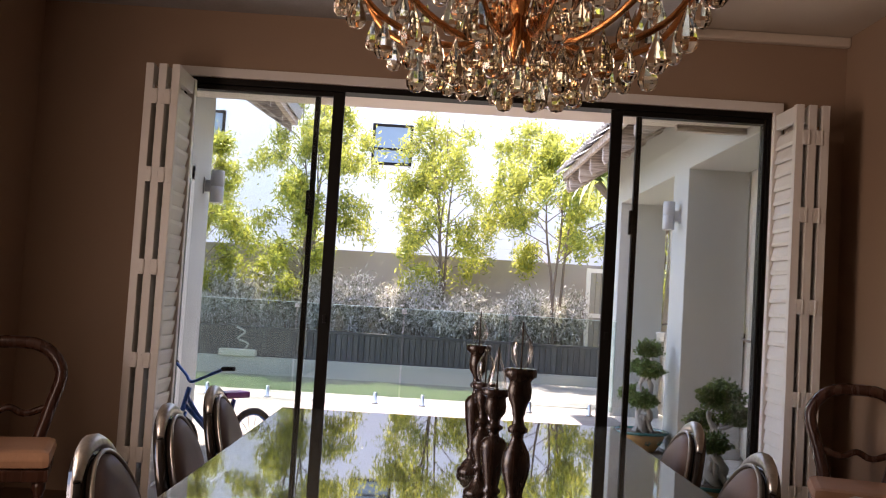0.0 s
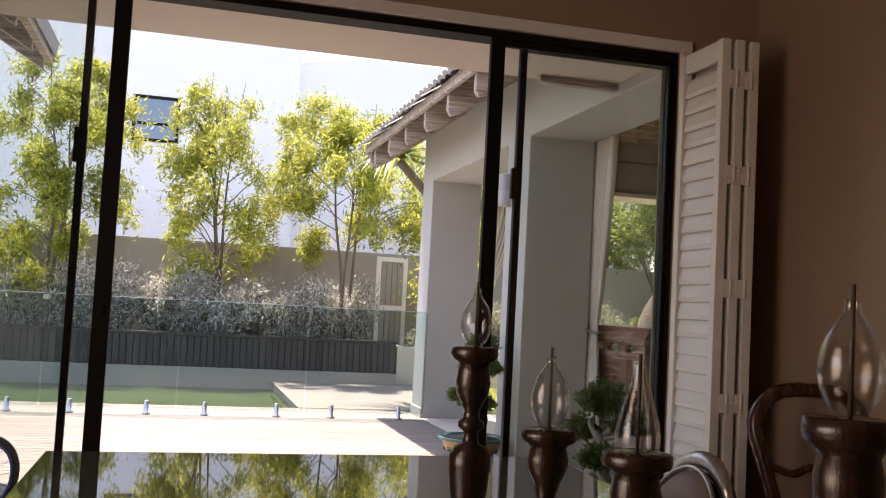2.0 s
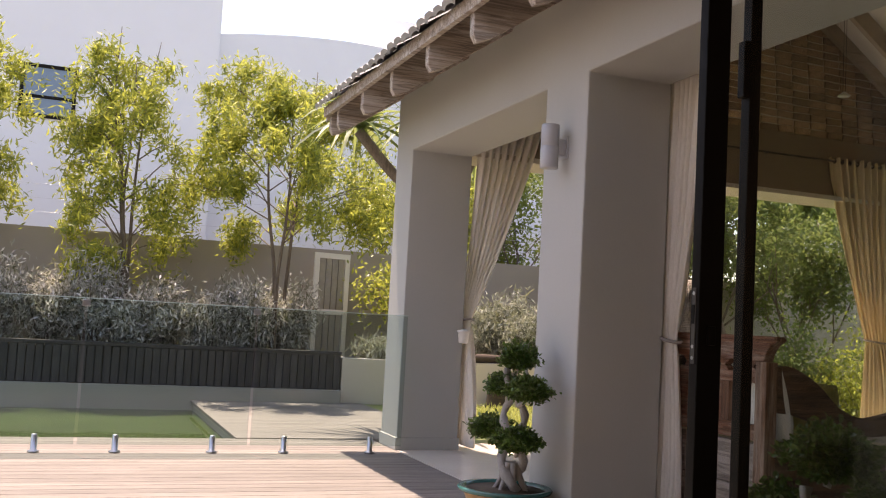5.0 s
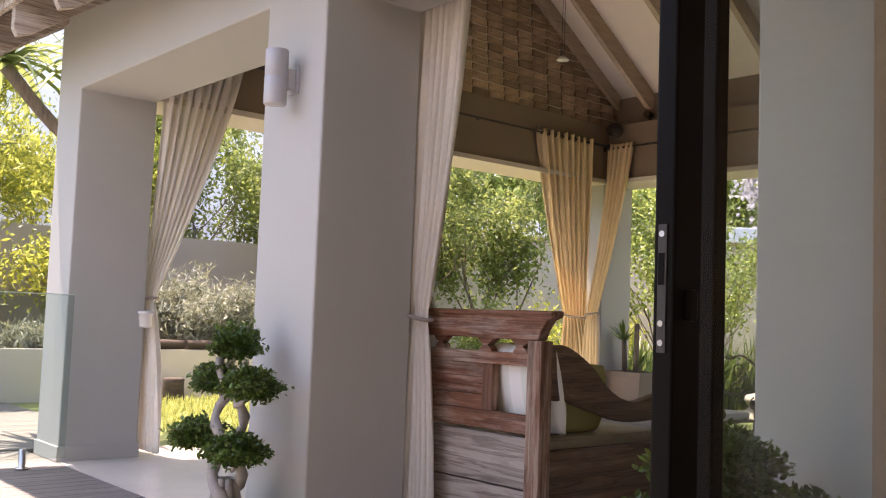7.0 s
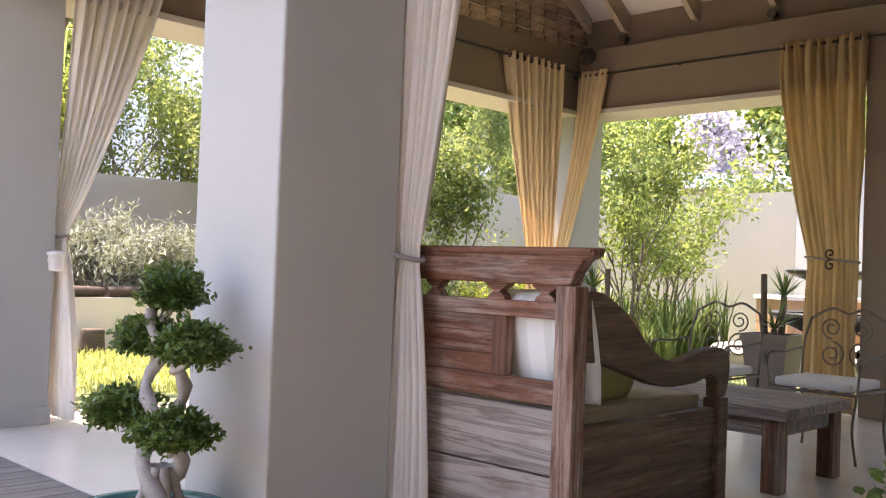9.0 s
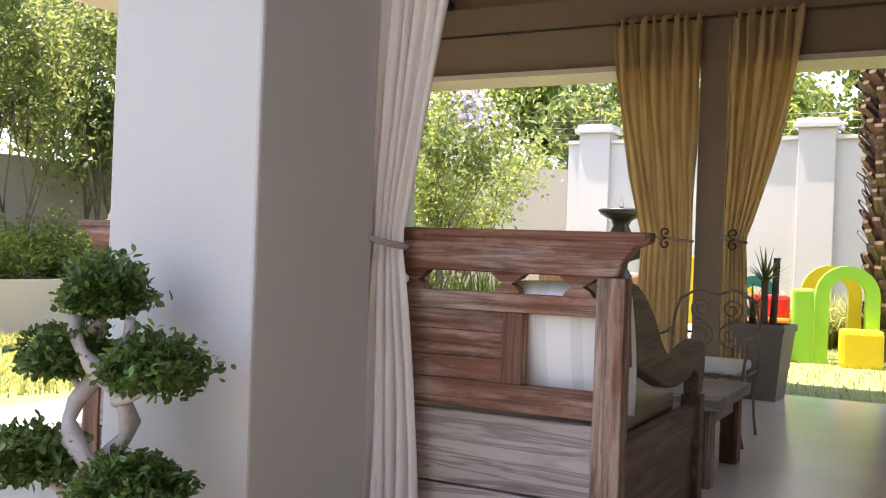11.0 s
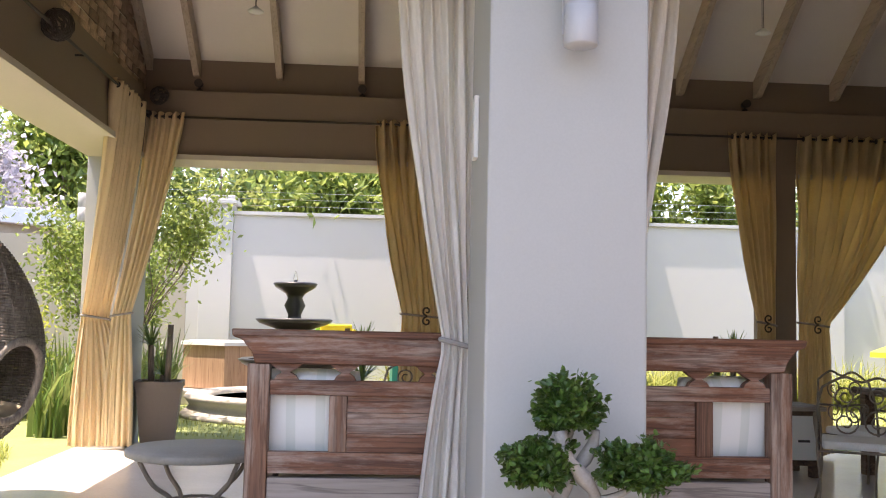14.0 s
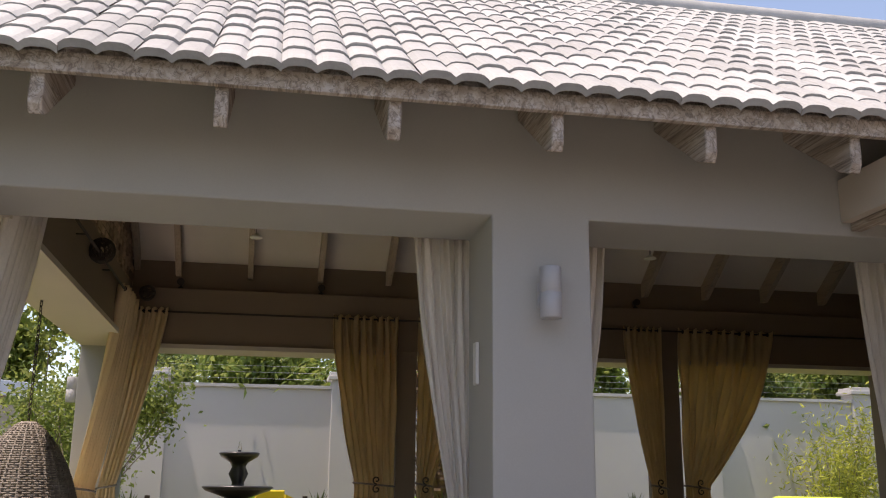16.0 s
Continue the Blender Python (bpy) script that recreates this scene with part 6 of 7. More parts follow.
def yucca(m, label, seed, stems=3):
    t = thing("yucca", label, "plant", m, "potted yuccas")
    rng = random.Random(seed)
    V, Fc = [], []
    for i in range(stems):
        a = 2 * math.pi * i / stems
        x, y, h = 0.08 * math.cos(a), 0.08 * math.sin(a), (0.12, 0.42, 0.5, 0.3)[i % 4]
        b_ = bmesh.new()
        tube(b_, [(x, y, -0.04), (x * 1.2, y * 1.2, h * 0.5), (x * 1.3, y * 1.3, h + (0.12 if i == 2 else 0))], [0.034, 0.03, 0.028], 8)
        part("cane", b_, BARK, t)
        if i == 2:
            continue
        for j in range(34):
            d, el, L_ = rng.uniform(0, 2 * math.pi), rng.uniform(0.0, 1.4), rng.uniform(0.22, 0.36)
            n0 = len(V)
            for s in range(5):
                q = s / 4
                o_ = L_ * math.cos(el) * q
                zz = h + L_ * math.sin(el) * q - 0.12 * L_ * q * q
                w = 0.014 * (1 - q) ** 0.6 + 0.001
                V += [(x * 1.3 + o_ * math.cos(d) - w * math.sin(d), y * 1.3 + o_ * math.sin(d) + w * math.cos(d), zz), (x * 1.3 + o_ * math.cos(d) + w * math.sin(d), y * 1.3 + o_ * math.sin(d) - w * math.cos(d), zz)]
            for s in range(4):
                Fc.append((n0 + 2 * s, n0 + 2 * s + 1, n0 + 2 * s + 3, n0 + 2 * s + 2))
    raw("leaves", V, Fc, L_BLADE, t)
    return t


for i, (x, y) in enumerate(((8.78, 12.19), (8.62, 8.84), (8.38, 6.72), (8.75, 10.28))):
    square_pot(pose(x, y, 0, 0, 0, (8, -5, 12, 3)[i]), "tapered square dark brown planter at the floor edge")
    yucca(pose(x, y, 0.545, 0, 0, 70 * i), "spiky green yucca on bare canes in a brown planter", 31 + i)


# ---- bonsai trees ----
def bonsai(m, label, clumps, seed, height=0.95):
    t = thing("bonsai_tree", label, "bonsai", m, "ficus bonsai trees")
    b_ = bmesh.new()
    # twisted double trunk
    ng = np.random.default_rng(seed)
    base = 0.0
    for ph in (0, math.pi):
        pts = [(0.06 * math.sin(ph + 8.5 * q) * (1 - 0.3 * q), 0.09 * math.cos(ph + 9.5 * q) * (1 - 0.3 * q), base + (height - 0.22) * q) for q in [i / 16 for i in range(17)]]
        tube(b_, pts, [0.033 * (1 - 0.45 * i / 16) + 0.006 * math.sin(i * 2.3 + ph) for i in range(17)], 9)
    for j in range(7):
        a = 2 * math.pi * j / 7
        tube(b_, spline([(0.03 * math.cos(a), 0.03 * math.sin(a), 0.16), (0.07 * math.cos(a), 0.07 * math.sin(a), 0.05), (0.12 * math.cos(a), 0.12 * math.sin(a), -0.02)], 4), [0.022, 0.02, 0.02, 0.018, 0.018, 0.016, 0.014, 0.012, 0.01], 7)
    for cx, cy, cz, r, hh in clumps:
        tube(b_, spline([(0, 0.05 * np.sign(cy), cz - 0.1), (cx * 0.6, cy * 0.7, cz - 0.07), (cx, cy, cz - 0.02)], 4), [0.015, 0.014, 0.013, 0.012, 0.011, 0.01, 0.009, 0.008, 0.007], 7)
        for j in range(9):
            a = ng.uniform(0, 6.28)
            tube(b_, [(cx, cy, cz - 0.03), (cx + r * 0.6 * math.cos(a), cy + r * 0.6 * math.sin(a), cz + ng.uniform(-0.01, 0.05))], [0.006, 0.002], 4)
    part("trunk", b_, BARK_PALE, t, "pale twisted trunk")
    for cx, cy, cz, r, hh in clumps:
        r, hh = r * 0.88, hh * 0.95
        n = int(4300 * (r / 0.15) ** 1.7)
        d = ng.normal(size=(n, 3))
        d /= np.linalg.norm(d, axis=1)[:, None]
        lump = 1 + 0.24 * np.sin(4 * d[:, 0] + 3 * d[:, 1] * 2 + seed + 9 * cy) + 0.17 * np.sin(8 * d[:, 1] + 6 * d[:, 2] + 5 * d[:, 0] + 2 * seed + 20 * cz)
        rad = (ng.random(n) ** 0.28 * lump)[:, None]
        c = np.array([cx, cy, cz]) + d * rad * np.array([r, r, hh])
        c[:, 2] = np.where(d[:, 2] < 0, cz + (c[:, 2] - cz) * 0.6, c[:, 2])
        c += ng.normal(size=(n, 3)) * np.array([0.012, 0.012, 0.008])
        v, f = oval_leaves(ng, c, d * 0.7 + np.array([0, 0, 0.2]), 0.026, 0.0165)
        raw("foliage_pad", v, f, L_BONSAI, t)
    return t


def glazed_pot(m, label):
    t = thing("bonsai_pot", label, "pot", m, "glazed pots")
    b_ = bmesh.new()
    lathe(b_, [(0.001, 0.0), (0.15, 0.0), (0.17, 0.02), (0.23, 0.14), (0.255, 0.22), (0.245, 0.235), (0.001, 0.2)], 40, (0, 0, 0), False)
    part("bowl", b_, TAN_GLAZE, t, "tan glazed bowl with dark blossom marks")
    b_ = bmesh.new()
    lathe(b_, [(0.25, 0.222), (0.285, 0.226), (0.292, 0.244), (0.282, 0.258), (0.255, 0.256), (0.24, 0.236)], 40, (0, 0, 0), False)
    part("rim", b_, TURQ, t, "turquoise glazed rim")
    b_ = bmesh.new()
    lathe(b_, [(0.001, 0.2), (0.244, 0.236), (0.001, 0.245)], 24, (0, 0, 0), False)
    part("soil", b_, SOIL, t)
    rng = random.Random(2)
    for j in range(9):
        a = 2 * math.pi * j / 9
        b_ = bmesh.new()
        for q in range(5):
            aa = a + 0.1 * math.cos(2 * math.pi * q / 5)
            bmesh.ops.create_icosphere(b_, subdivisions=1, radius=0.014, matrix=Matrix.Translation((0.224 * math.cos(aa), 0.224 * math.sin(aa), 0.13 + 0.024 * math.sin(2 * math.pi * q / 5))))
        part("blossom", b_, TURQ, t)
    return t


B1, B2 = (2.125, 9.455), (2.05, 6.71)
for x, y in (B1, B2):
    glazed_pot(pose(x, y, -0.003) @ Matrix.Diagonal((1, 1, 0.78, 1)), "round tan and turquoise glazed bonsai pot on the deck")
bonsai(pose(B1[0] + 0.04, B1[1], 0.18), "ficus bonsai with twisted pale trunk and cloud-pruned pads", ((0.03, 0.03, 0.79, 0.125, 0.1), (-0.01, 0.125, 0.62, 0.125, 0.085), (-0.01, -0.2, 0.61, 0.14, 0.085), (-0.08, 0.17, 0.35, 0.14, 0.085), (-0.05, -0.17, 0.31, 0.145, 0.08)), 5, 0.95)
bonsai(pose(B2[0], B2[1], 0.18), "ficus bonsai with twisted pale trunk and cloud-pruned pads", ((0.02, 0.0, 0.6, 0.16, 0.11), (-0.05, 0.19, 0.41, 0.11, 0.075), (0.08, -0.2, 0.49, 0.12, 0.08), (-0.06, -0.12, 0.29, 0.12, 0.07)), 6, 0.71)

# ---- fountain ----
t = thing("garden_fountain", "three-tiered dark bronze fountain in a pale stone basin", "fountain", pose(12.15, 11.2, -0.03) @ Matrix.Diagonal((1.1, 1.1, 1.0, 1)))
b_ = bmesh.new()
lathe(b_, [(0.001, 0.0), (1.3, 0.0), (1.32, 0.04), (1.24, 0.1), (1.2, 0.16), (1.24, 0.22), (1.27, 0.26), (1.24, 0.3), (1.02, 0.3), (0.98, 0.26), (0.96, 0.12), (0.001, 0.12)], 56, (0, 0, 0), False)
part("basin", b_, BASIN, t, "pale cast stone ring")
b_ = bmesh.new()
lathe(b_, [(0.3, 0.12), (0.28, 0.2), (0.2, 0.3), (0.17, 0.42), (0.24, 0.5), (0.6, 0.68), (0.66, 0.74), (0.62, 0.76), (0.3, 0.7), (0.12, 0.7), (0.1, 0.8), (0.15, 0.92), (0.09, 1.02), (0.1, 1.1), (0.42, 1.22), (0.47, 1.27), (0.44, 1.29), (0.2, 1.24), (0.09, 1.24), (0.08, 1.34), (0.13, 1.46), (0.09, 1.56), (0.12, 1.62), (0.24, 1.7), (0.27, 1.75), (0.25, 1.77), (0.08, 1.72), (0.03, 1.74), (0.02, 1.8)], 40, (0, 0, 0), False)
part("bowl_column", b_, FOUNT, t)
for z, r in ((0.745, 0.6), (1.28, 0.42), (1.755, 0.23), (0.24, 0.97)):
    b_ = bmesh.new()
    lathe(b_, [(0.06, z), (r, z)], 32, (0, 0, 0), False)
    bmesh.ops.solidify(b_, geom=list(b_.faces), thickness=0.004)
    part("water", b_, WATER, t, "thin sheet of water")
b_ = bmesh.new()
lathe(b_, [(0.02, 1.78), (0.03, 1.82), (0.012, 1.9), (0.001, 1.94)], 10, (0, 0, 0), False)
part("jet", b_, glass_mat("clear_water"), t, "small bubbling water jet")

# hexagonal timber box
t = thing("hexagonal_box", "sun-bleached hexagonal timber box with a pale lid", "box", pose(14.2, 12.3, -0.03) @ Matrix.Diagonal((1.08, 1.08, 1.4, 1)))
PINE = wood("sunlit_pine", (0.28, 0.16, 0.09), (0.45, 0.28, 0.17), 2, 8.0, 0.7)
for z0, z1 in ((0.0, 0.16),):
    part("plinth", boxes((-0.75, -0.75, z0, 0.75, 0.75, z1), bevel=0.02), BASIN, t)
for j in range(6):
    a0, a1 = math.pi / 3 * j, math.pi / 3 * (j + 1)
    b_ = bmesh.new()
    p0, p1 = (0.72 * math.cos(a0), 0.72 * math.sin(a0)), (0.72 * math.cos(a1), 0.72 * math.sin(a1))
    extrude_poly(b_, [p0, p1, (p1[0] * 0.94, p1[1] * 0.94), (p0[0] * 0.94, p0[1] * 0.94)], "z", 0.17, 0.62)
    part("side_board", b_, PINE, t)
b_ = bmesh.new()
extrude_poly(b_, [(0.76 * math.cos(math.pi / 3 * j), 0.76 * math.sin(math.pi / 3 * j)) for j in range(6)], "z", 0.621, 0.66)
part("lid", b_, WHITE_PAINT, t)


# ---- plastic play things ----
def plastic(name, c):
    return plaster(name, c, 0.35, 0.04, 3.0, 80.0, 0.03)


YEL, GRN, RED, ORG, TEAL = plastic("yellow_plastic", (0.75, 0.55, 0.03)), plastic("green_plastic", (0.25, 0.55, 0.06)), plastic("red_plastic", (0.6, 0.03, 0.03)), plastic("orange_plastic", (0.75, 0.22, 0.02)), plastic("teal_plastic", (0.01, 0.2, 0.15))


def arch(bm, w, h, d, th, y0=0.0, x0=0.0):
    """A round-topped doorway panel, seen along y."""
    o_ = [(x0 - w / 2, 0), (x0 - w / 2, h - w / 2)] + [(x0 - w / 2 * math.cos(math.pi * i / 12), h - w / 2 + w / 2 * math.sin(math.pi * i / 12)) for i in range(1, 12)] + [(x0 + w / 2, h - w / 2), (x0 + w / 2, 0)]
    q = w / 2 - th
    i_ = [(x0 + q, 0), (x0 + q, h - w / 2)] + [(x0 + q * math.cos(math.pi * i / 12), h - w / 2 + q * math.sin(math.pi * i / 12)) for i in range(1, 12)] + [(x0 - q, h - w / 2), (x0 - q, 0)]
    return extrude_poly(bm, o_ + i_, "y", y0 - d / 2, y0 + d / 2)


t = thing("play_gym", "green, yellow and red plastic climbing gym on the lawn", "play gym", pose(12.35, 9.05, -0.03, 0, 0, -80) @ Matrix.Diagonal((0.92, 0.92, 0.92, 1)))
part("arch", arch(bmesh.new(), 0.75, 1.25, 0.25, 0.16, -0.1, 0.55), GRN, t, "bright green plastic arch")
part("arch", arch(bmesh.new(), 0.75, 1.25, 0.2, 0.16, 0.5, 0.4), YEL, t, "yellow plastic arch")
part("arch", arch(bmesh.new(), 0.6, 1.08, 0.2, 0.14, 0.4, -0.55), TEAL, t, "teal plastic arch")
part("panel", boxes((-0.1, -0.25, 0, 0.16, -0.12, 0.95), bevel=0.04), GRN, t, "bright green plastic panel")
part("panel", boxes((-0.62, -0.15, 0.05, -0.12, 0.0, 0.85), bevel=0.06), RED, t, "red plastic panel")
for i in range(3):
    part("step", boxes((-0.55, -0.3, 0.04 + 0.2 * i, -0.12, -0.16, 0.16 + 0.2 * i), bevel=0.03), YEL if i % 2 else ORG, t)
part("step_box", boxes((0.45, -0.55, 0, 0.95, -0.25, 0.48), bevel=0.06), YEL, t, "yellow plastic step box")
t = thing("toy_slide", "yellow, orange and green plastic toddler slide", "slide", pose(14.3, 10.1, -0.03, 0, 0, 100) @ Matrix.Diagonal((1.15, 1.15, 1.0, 1)))
b_ = bmesh.new()
sl = spline([(-0.9, 0, 0.15), (-0.5, 0, 0.35), (0.0, 0, 0.95), (0.35, 0, 1.15)], 5)
extrude_poly(b_, [(p.x, p.z) for p in sl] + [(p.x, p.z - 0.1) for p in sl[::-1]], "y", -0.25, 0.25)
part("chute", b_, YEL, t)
part("tower", boxes((0.4, -0.24, 0, 0.75, 0.24, 0.7), bevel=0.05), ORG, t)
for sy in (-1, 1):
    part("rail", boxes((0.38, sy * 0.29 - 0.03, 0, 0.8, sy * 0.29 + 0.03, 1.22), bevel=0.025), YEL if sy > 0 else GRN, t)
t = thing("toy_house", "yellow plastic playhouse with a yellow-green roof", "playhouse", pose(11.6, 2.45, -0.03, 0, 0, -70))
for nm, bb in (("wall", ((-0.6, -0.5, 0, -0.25, -0.44, 0.95), (0.25, -0.5, 0, 0.6, -0.44, 0.95), (-0.25, -0.5, 0.75, 0.25, -0.44, 0.95))), ("wall", ((-0.6, 0.44, 0, 0.6, 0.5, 0.95),)), ("wall", ((-0.6, -0.439, 0, -0.54, 0.439, 0.4), (-0.6, -0.439, 0.75, -0.54, 0.439, 0.95), (-0.6, -0.439, 0.4, -0.54, -0.2, 0.75), (-0.6, 0.2, 0.4, -0.54, 0.439, 0.75))), ("wall", ((0.54, -0.439, 0, 0.6, 0.439, 0.95),))):
    part(nm, boxes(*bb, bevel=0.012), YEL, t)
b_ = bmesh.new()
extrude_poly(b_, [(-0.75, 0.93), (0, 1.12), (0.75, 0.93), (0.75, 1.0), (0, 1.2), (-0.75, 1.0)], "y", -0.62, 0.62)
part("roof", b_, plastic("lime_plastic", (0.5, 0.55, 0.05)), t, "yellow-green plastic roof")
part("post", boxes((-0.66, -0.56, 0, -0.56, -0.46, 0.95), bevel=0.02), ORG, t)

# ---- dining room ----
TABLE_GLASS = plaster("dark_glass_top", (0.08, 0.086, 0.078), 0.025, 0.05, 1.0, 5.0, 0.0, 0.0, 0.0, 0.5)
TABLE_GLASS.node_tree.nodes["Principled BSDF"].inputs["IOR"].default_value = 4.4
MAHOG = wood("dark_mahogany", (0.03, 0.012, 0.008), (0.075, 0.03, 0.018), 2, 10.0, 0.28)
TURNED = wood("turned_brown_wood", (0.007, 0.0035, 0.002), (0.032, 0.012, 0.006), 2, 14.0, 0.28)
BLACK_LACQ = plaster("black_lacquer", (0.012, 0.01, 0.009), 0.15, 0.1, 4.0, 60.0, 0.02)
SILVER = plaster("tarnished_silver", (0.42, 0.4, 0.36), 0.35, 0.3, 18.0, 80.0, 0.4, 0.9)
TAUPE_VELVET = cloth("taupe_leather", (0.17, 0.13, 0.115), 0.12, 0.0, 500.0, 0.5)
PEACH = cloth("peach_velvet", (0.46, 0.27, 0.17), 0.15)
CLEAR = glass_mat("clear_glass")
BLOWN = pane_mat("thin_blown_glass", (0.955, 0.955, 0.945), 0.9, 2.6)
CRYSTAL = glass_mat("amber_crystal", (1.0, 0.9, 0.74))
BRASS = plaster("copper_brass", (0.6, 0.27, 0.1), 0.25, 0.15, 8.0, 60.0, 0.05, 1.0)
CANDLE = plaster("ivory_candle", (0.6, 0.36, 0.16), 0.5, 0.05)

TX0, TX1, TY0, TY1, TZ = -0.68, 0.92, 0.9, 4.68, 0.775
t = thing("dining_table", "long dining table with a glossy dark glass top", "table", pose(0, 0, 0))
part("tabletop", boxes((TX0, TY0, TZ - 0.014, TX1, TY1, TZ), bevel=0.004), TABLE_GLASS, t, "glossy glass top with a polished edge")
part("under_frame", boxes((TX0 + 0.12, TY0 + 0.15, TZ - 0.1, TX1 - 0.12, TY1 - 0.15, TZ - 0.016), bevel=0.006), BLACK_LACQ, t)
for x in (TX0 + 0.2, TX1 - 0.2):
    for y in (TY0 + 0.3, TY1 - 0.3):
        b_ = bmesh.new()
        lathe(b_, [(0.001, 0), (0.035, 0), (0.05, 0.06), (0.03, 0.12), (0.06, 0.45), (0.04, 0.55), (0.065, 0.6), (0.065, 0.67), (0.001, 0.67)], 18, (x, y, 0), False)
        part("leg", b_, BLACK_LACQ, t)


def dining_chair(m):
    """Faces -y; the shield back stands at +y."""
    t = thing("dining_chair", "black lacquer dining chair with taupe upholstery and silver crest", "chair", m, "chairs round the table")
    lean = Matrix.Translation((0, 0.22, 0.405)) @ Matrix.Rotation(radians(-13), 4, 'X')
    out = [(0.235 * math.sin(a) * (1 + 0.12 * math.cos(a)), 0.245 - 0.235 * math.cos(a)) for a in [2 * math.pi * i / 36 for i in range(36)]]

    def shell(scale, d0, d1, bulge):
        b_ = bmesh.new()
        rings = []
        for s_, y_ in ((1.0, d0), (1.0, d1), (0.82, d1 - bulge * 0.8), (0.5, d1 - bulge), (0.02, d1 - bulge * 1.05)):
            rings.append([b_.verts.new((x * scale * s_, y_ + 0.25 * (x * s_) ** 2 * -1, 0.245 + (z - 0.245) * scale * s_)) for x, z in out])
        for a, b in zip(rings, rings[1:]):
            for j in range(36):
                f = b_.faces.new((a[j], a[(j + 1) % 36], b[(j + 1) % 36], b[j]))
                f.smooth = True
        b_.faces.new(rings[0])
        b_.faces.new(rings[-1][::-1])
        bmesh.ops.recalc_face_normals(b_, faces=b_.faces)
        bmesh.ops.transform(b_, matrix=lean, verts=b_.verts)
        return b_
    part("back_shell", shell(1.0, 0.045, 0.01, 0.004), BLACK_LACQ, t)
    part("backrest", shell(0.84, 0.008, -0.012, 0.03), TAUPE_VELVET, t, "taupe padded back")
    b_ = bmesh.new()
    tube(b_, [lean @ Vector((x * 0.88, -0.012 - 0.25 * x * x, 0.245 + (z - 0.245) * 0.88)) for x, z in out + out[:1]], 0.007, 6, False)
    part("piping", b_, SILVER, t)
    b_ = bmesh.new()
    tube(b_, [lean @ Vector((x * 1.0, 0.018 - 0.25 * x * x, 0.245 + (z - 0.245) * 1.0)) for x, z in out[13:24]], [0.012 + 0.014 * math.sin(math.pi * i / 10) for i in range(11)], 8)
    part("crest", b_, SILVER, t, "tarnished silver crest")
    part("seat", boxes((-0.24, -0.25, 0.4, 0.24, 0.22, 0.49), bevel=0.035), TAUPE_VELVET, t, "taupe padded seat")
    part("seat_rail", boxes((-0.23, -0.24, 0.34, 0.23, 0.23, 0.399), bevel=0.006), BLACK_LACQ, t)
    for sx in (-1, 1):
        for sy in (-1, 1):
            b_ = bmesh.new()
            tube(b_, spline([(sx * 0.2, sy * 0.2, 0.36), (sx * 0.21, sy * 0.22, 0.18), (sx * 0.2, sy * 0.25, 0)], 4), [0.026, 0.025, 0.023, 0.022, 0.02, 0.018, 0.016, 0.015, 0.014], 8)
            part("leg", b_, BLACK_LACQ, t)
    return t


dc = dining_chair(pose(-0.6, 4.35, 0, 0, 0, 90))
for m in (pose(-0.6, 3.6, 0, 0, 0, 90), pose(-0.59, 2.77, 0, 0, 0, 90), pose(-0.6, 1.95, 0, 0, 0, 90), pose(0.8, 4.05, 0, 0, 0, -90), pose(0.8, 3.22, 0, 0, 0, -90), pose(0.8, 2.48, 0, 0, 0, -90), pose(0.8, 1.65, 0, 0, 0, -90)):
    copy_thing(dc, m)


def balloon_chair(m):
    t = thing("balloon_chair", "dark mahogany balloon-back chair with a peach velvet seat", "chair", m, "balloon-back chairs")
    pts = spline([(-0.15, 0.22, 0.47), (-0.2, 0.25, 0.66), (-0.24, 0.28, 0.84), (-0.15, 0.3, 0.96), (0, 0.3, 0.985), (0.15, 0.3, 0.96), (0.24, 0.28, 0.84), (0.2, 0.25, 0.66), (0.15, 0.22, 0.47)], 5)
    b_ = bmesh.new()
    tube(b_, pts, 0.033, 8)
    part("back_hoop", b_, MAHOG, t)
    b_ = bmesh.new()
    tube(b_, spline([(-0.195, 0.25, 0.66), (-0.08, 0.25, 0.62), (0, 0.25, 0.65), (0.08, 0.25, 0.62), (0.195, 0.25, 0.66)], 5), 0.018, 8)
    part("splat", b_, MAHOG, t)
    part("seat", boxes((-0.25, -0.26, 0.42, 0.25, 0.22, 0.51), bevel=0.04), PEACH, t, "peach velvet seat")
    part("seat_rail", boxes((-0.24, -0.25, 0.36, 0.24, 0.22, 0.419), bevel=0.01), MAHOG, t)
    for sx in (-1, 1):
        b_ = bmesh.new()
        lathe(b_, [(0.001, 0), (0.014, 0), (0.018, 0.06), (0.028, 0.12), (0.02, 0.15), (0.03, 0.24), (0.02, 0.29), (0.032, 0.32), (0.032, 0.37), (0.001, 0.37)], 14, (sx * 0.2, -0.2, 0), False)
        part("front_leg", b_, MAHOG, t)
        b_ = bmesh.new()
        tube(b_, spline([(sx * 0.17, 0.2, 0.38), (sx * 0.18, 0.23, 0.2), (sx * 0.18, 0.3, 0)], 4), 0.02, 8)
        part("back_leg", b_, MAHOG, t)
    return t


bc = balloon_chair(pose(-2.06, 4.78, 0, 0, 0, 18))
copy_thing(bc, pose(2.3, 5.02, 0, 0, 0, -18))


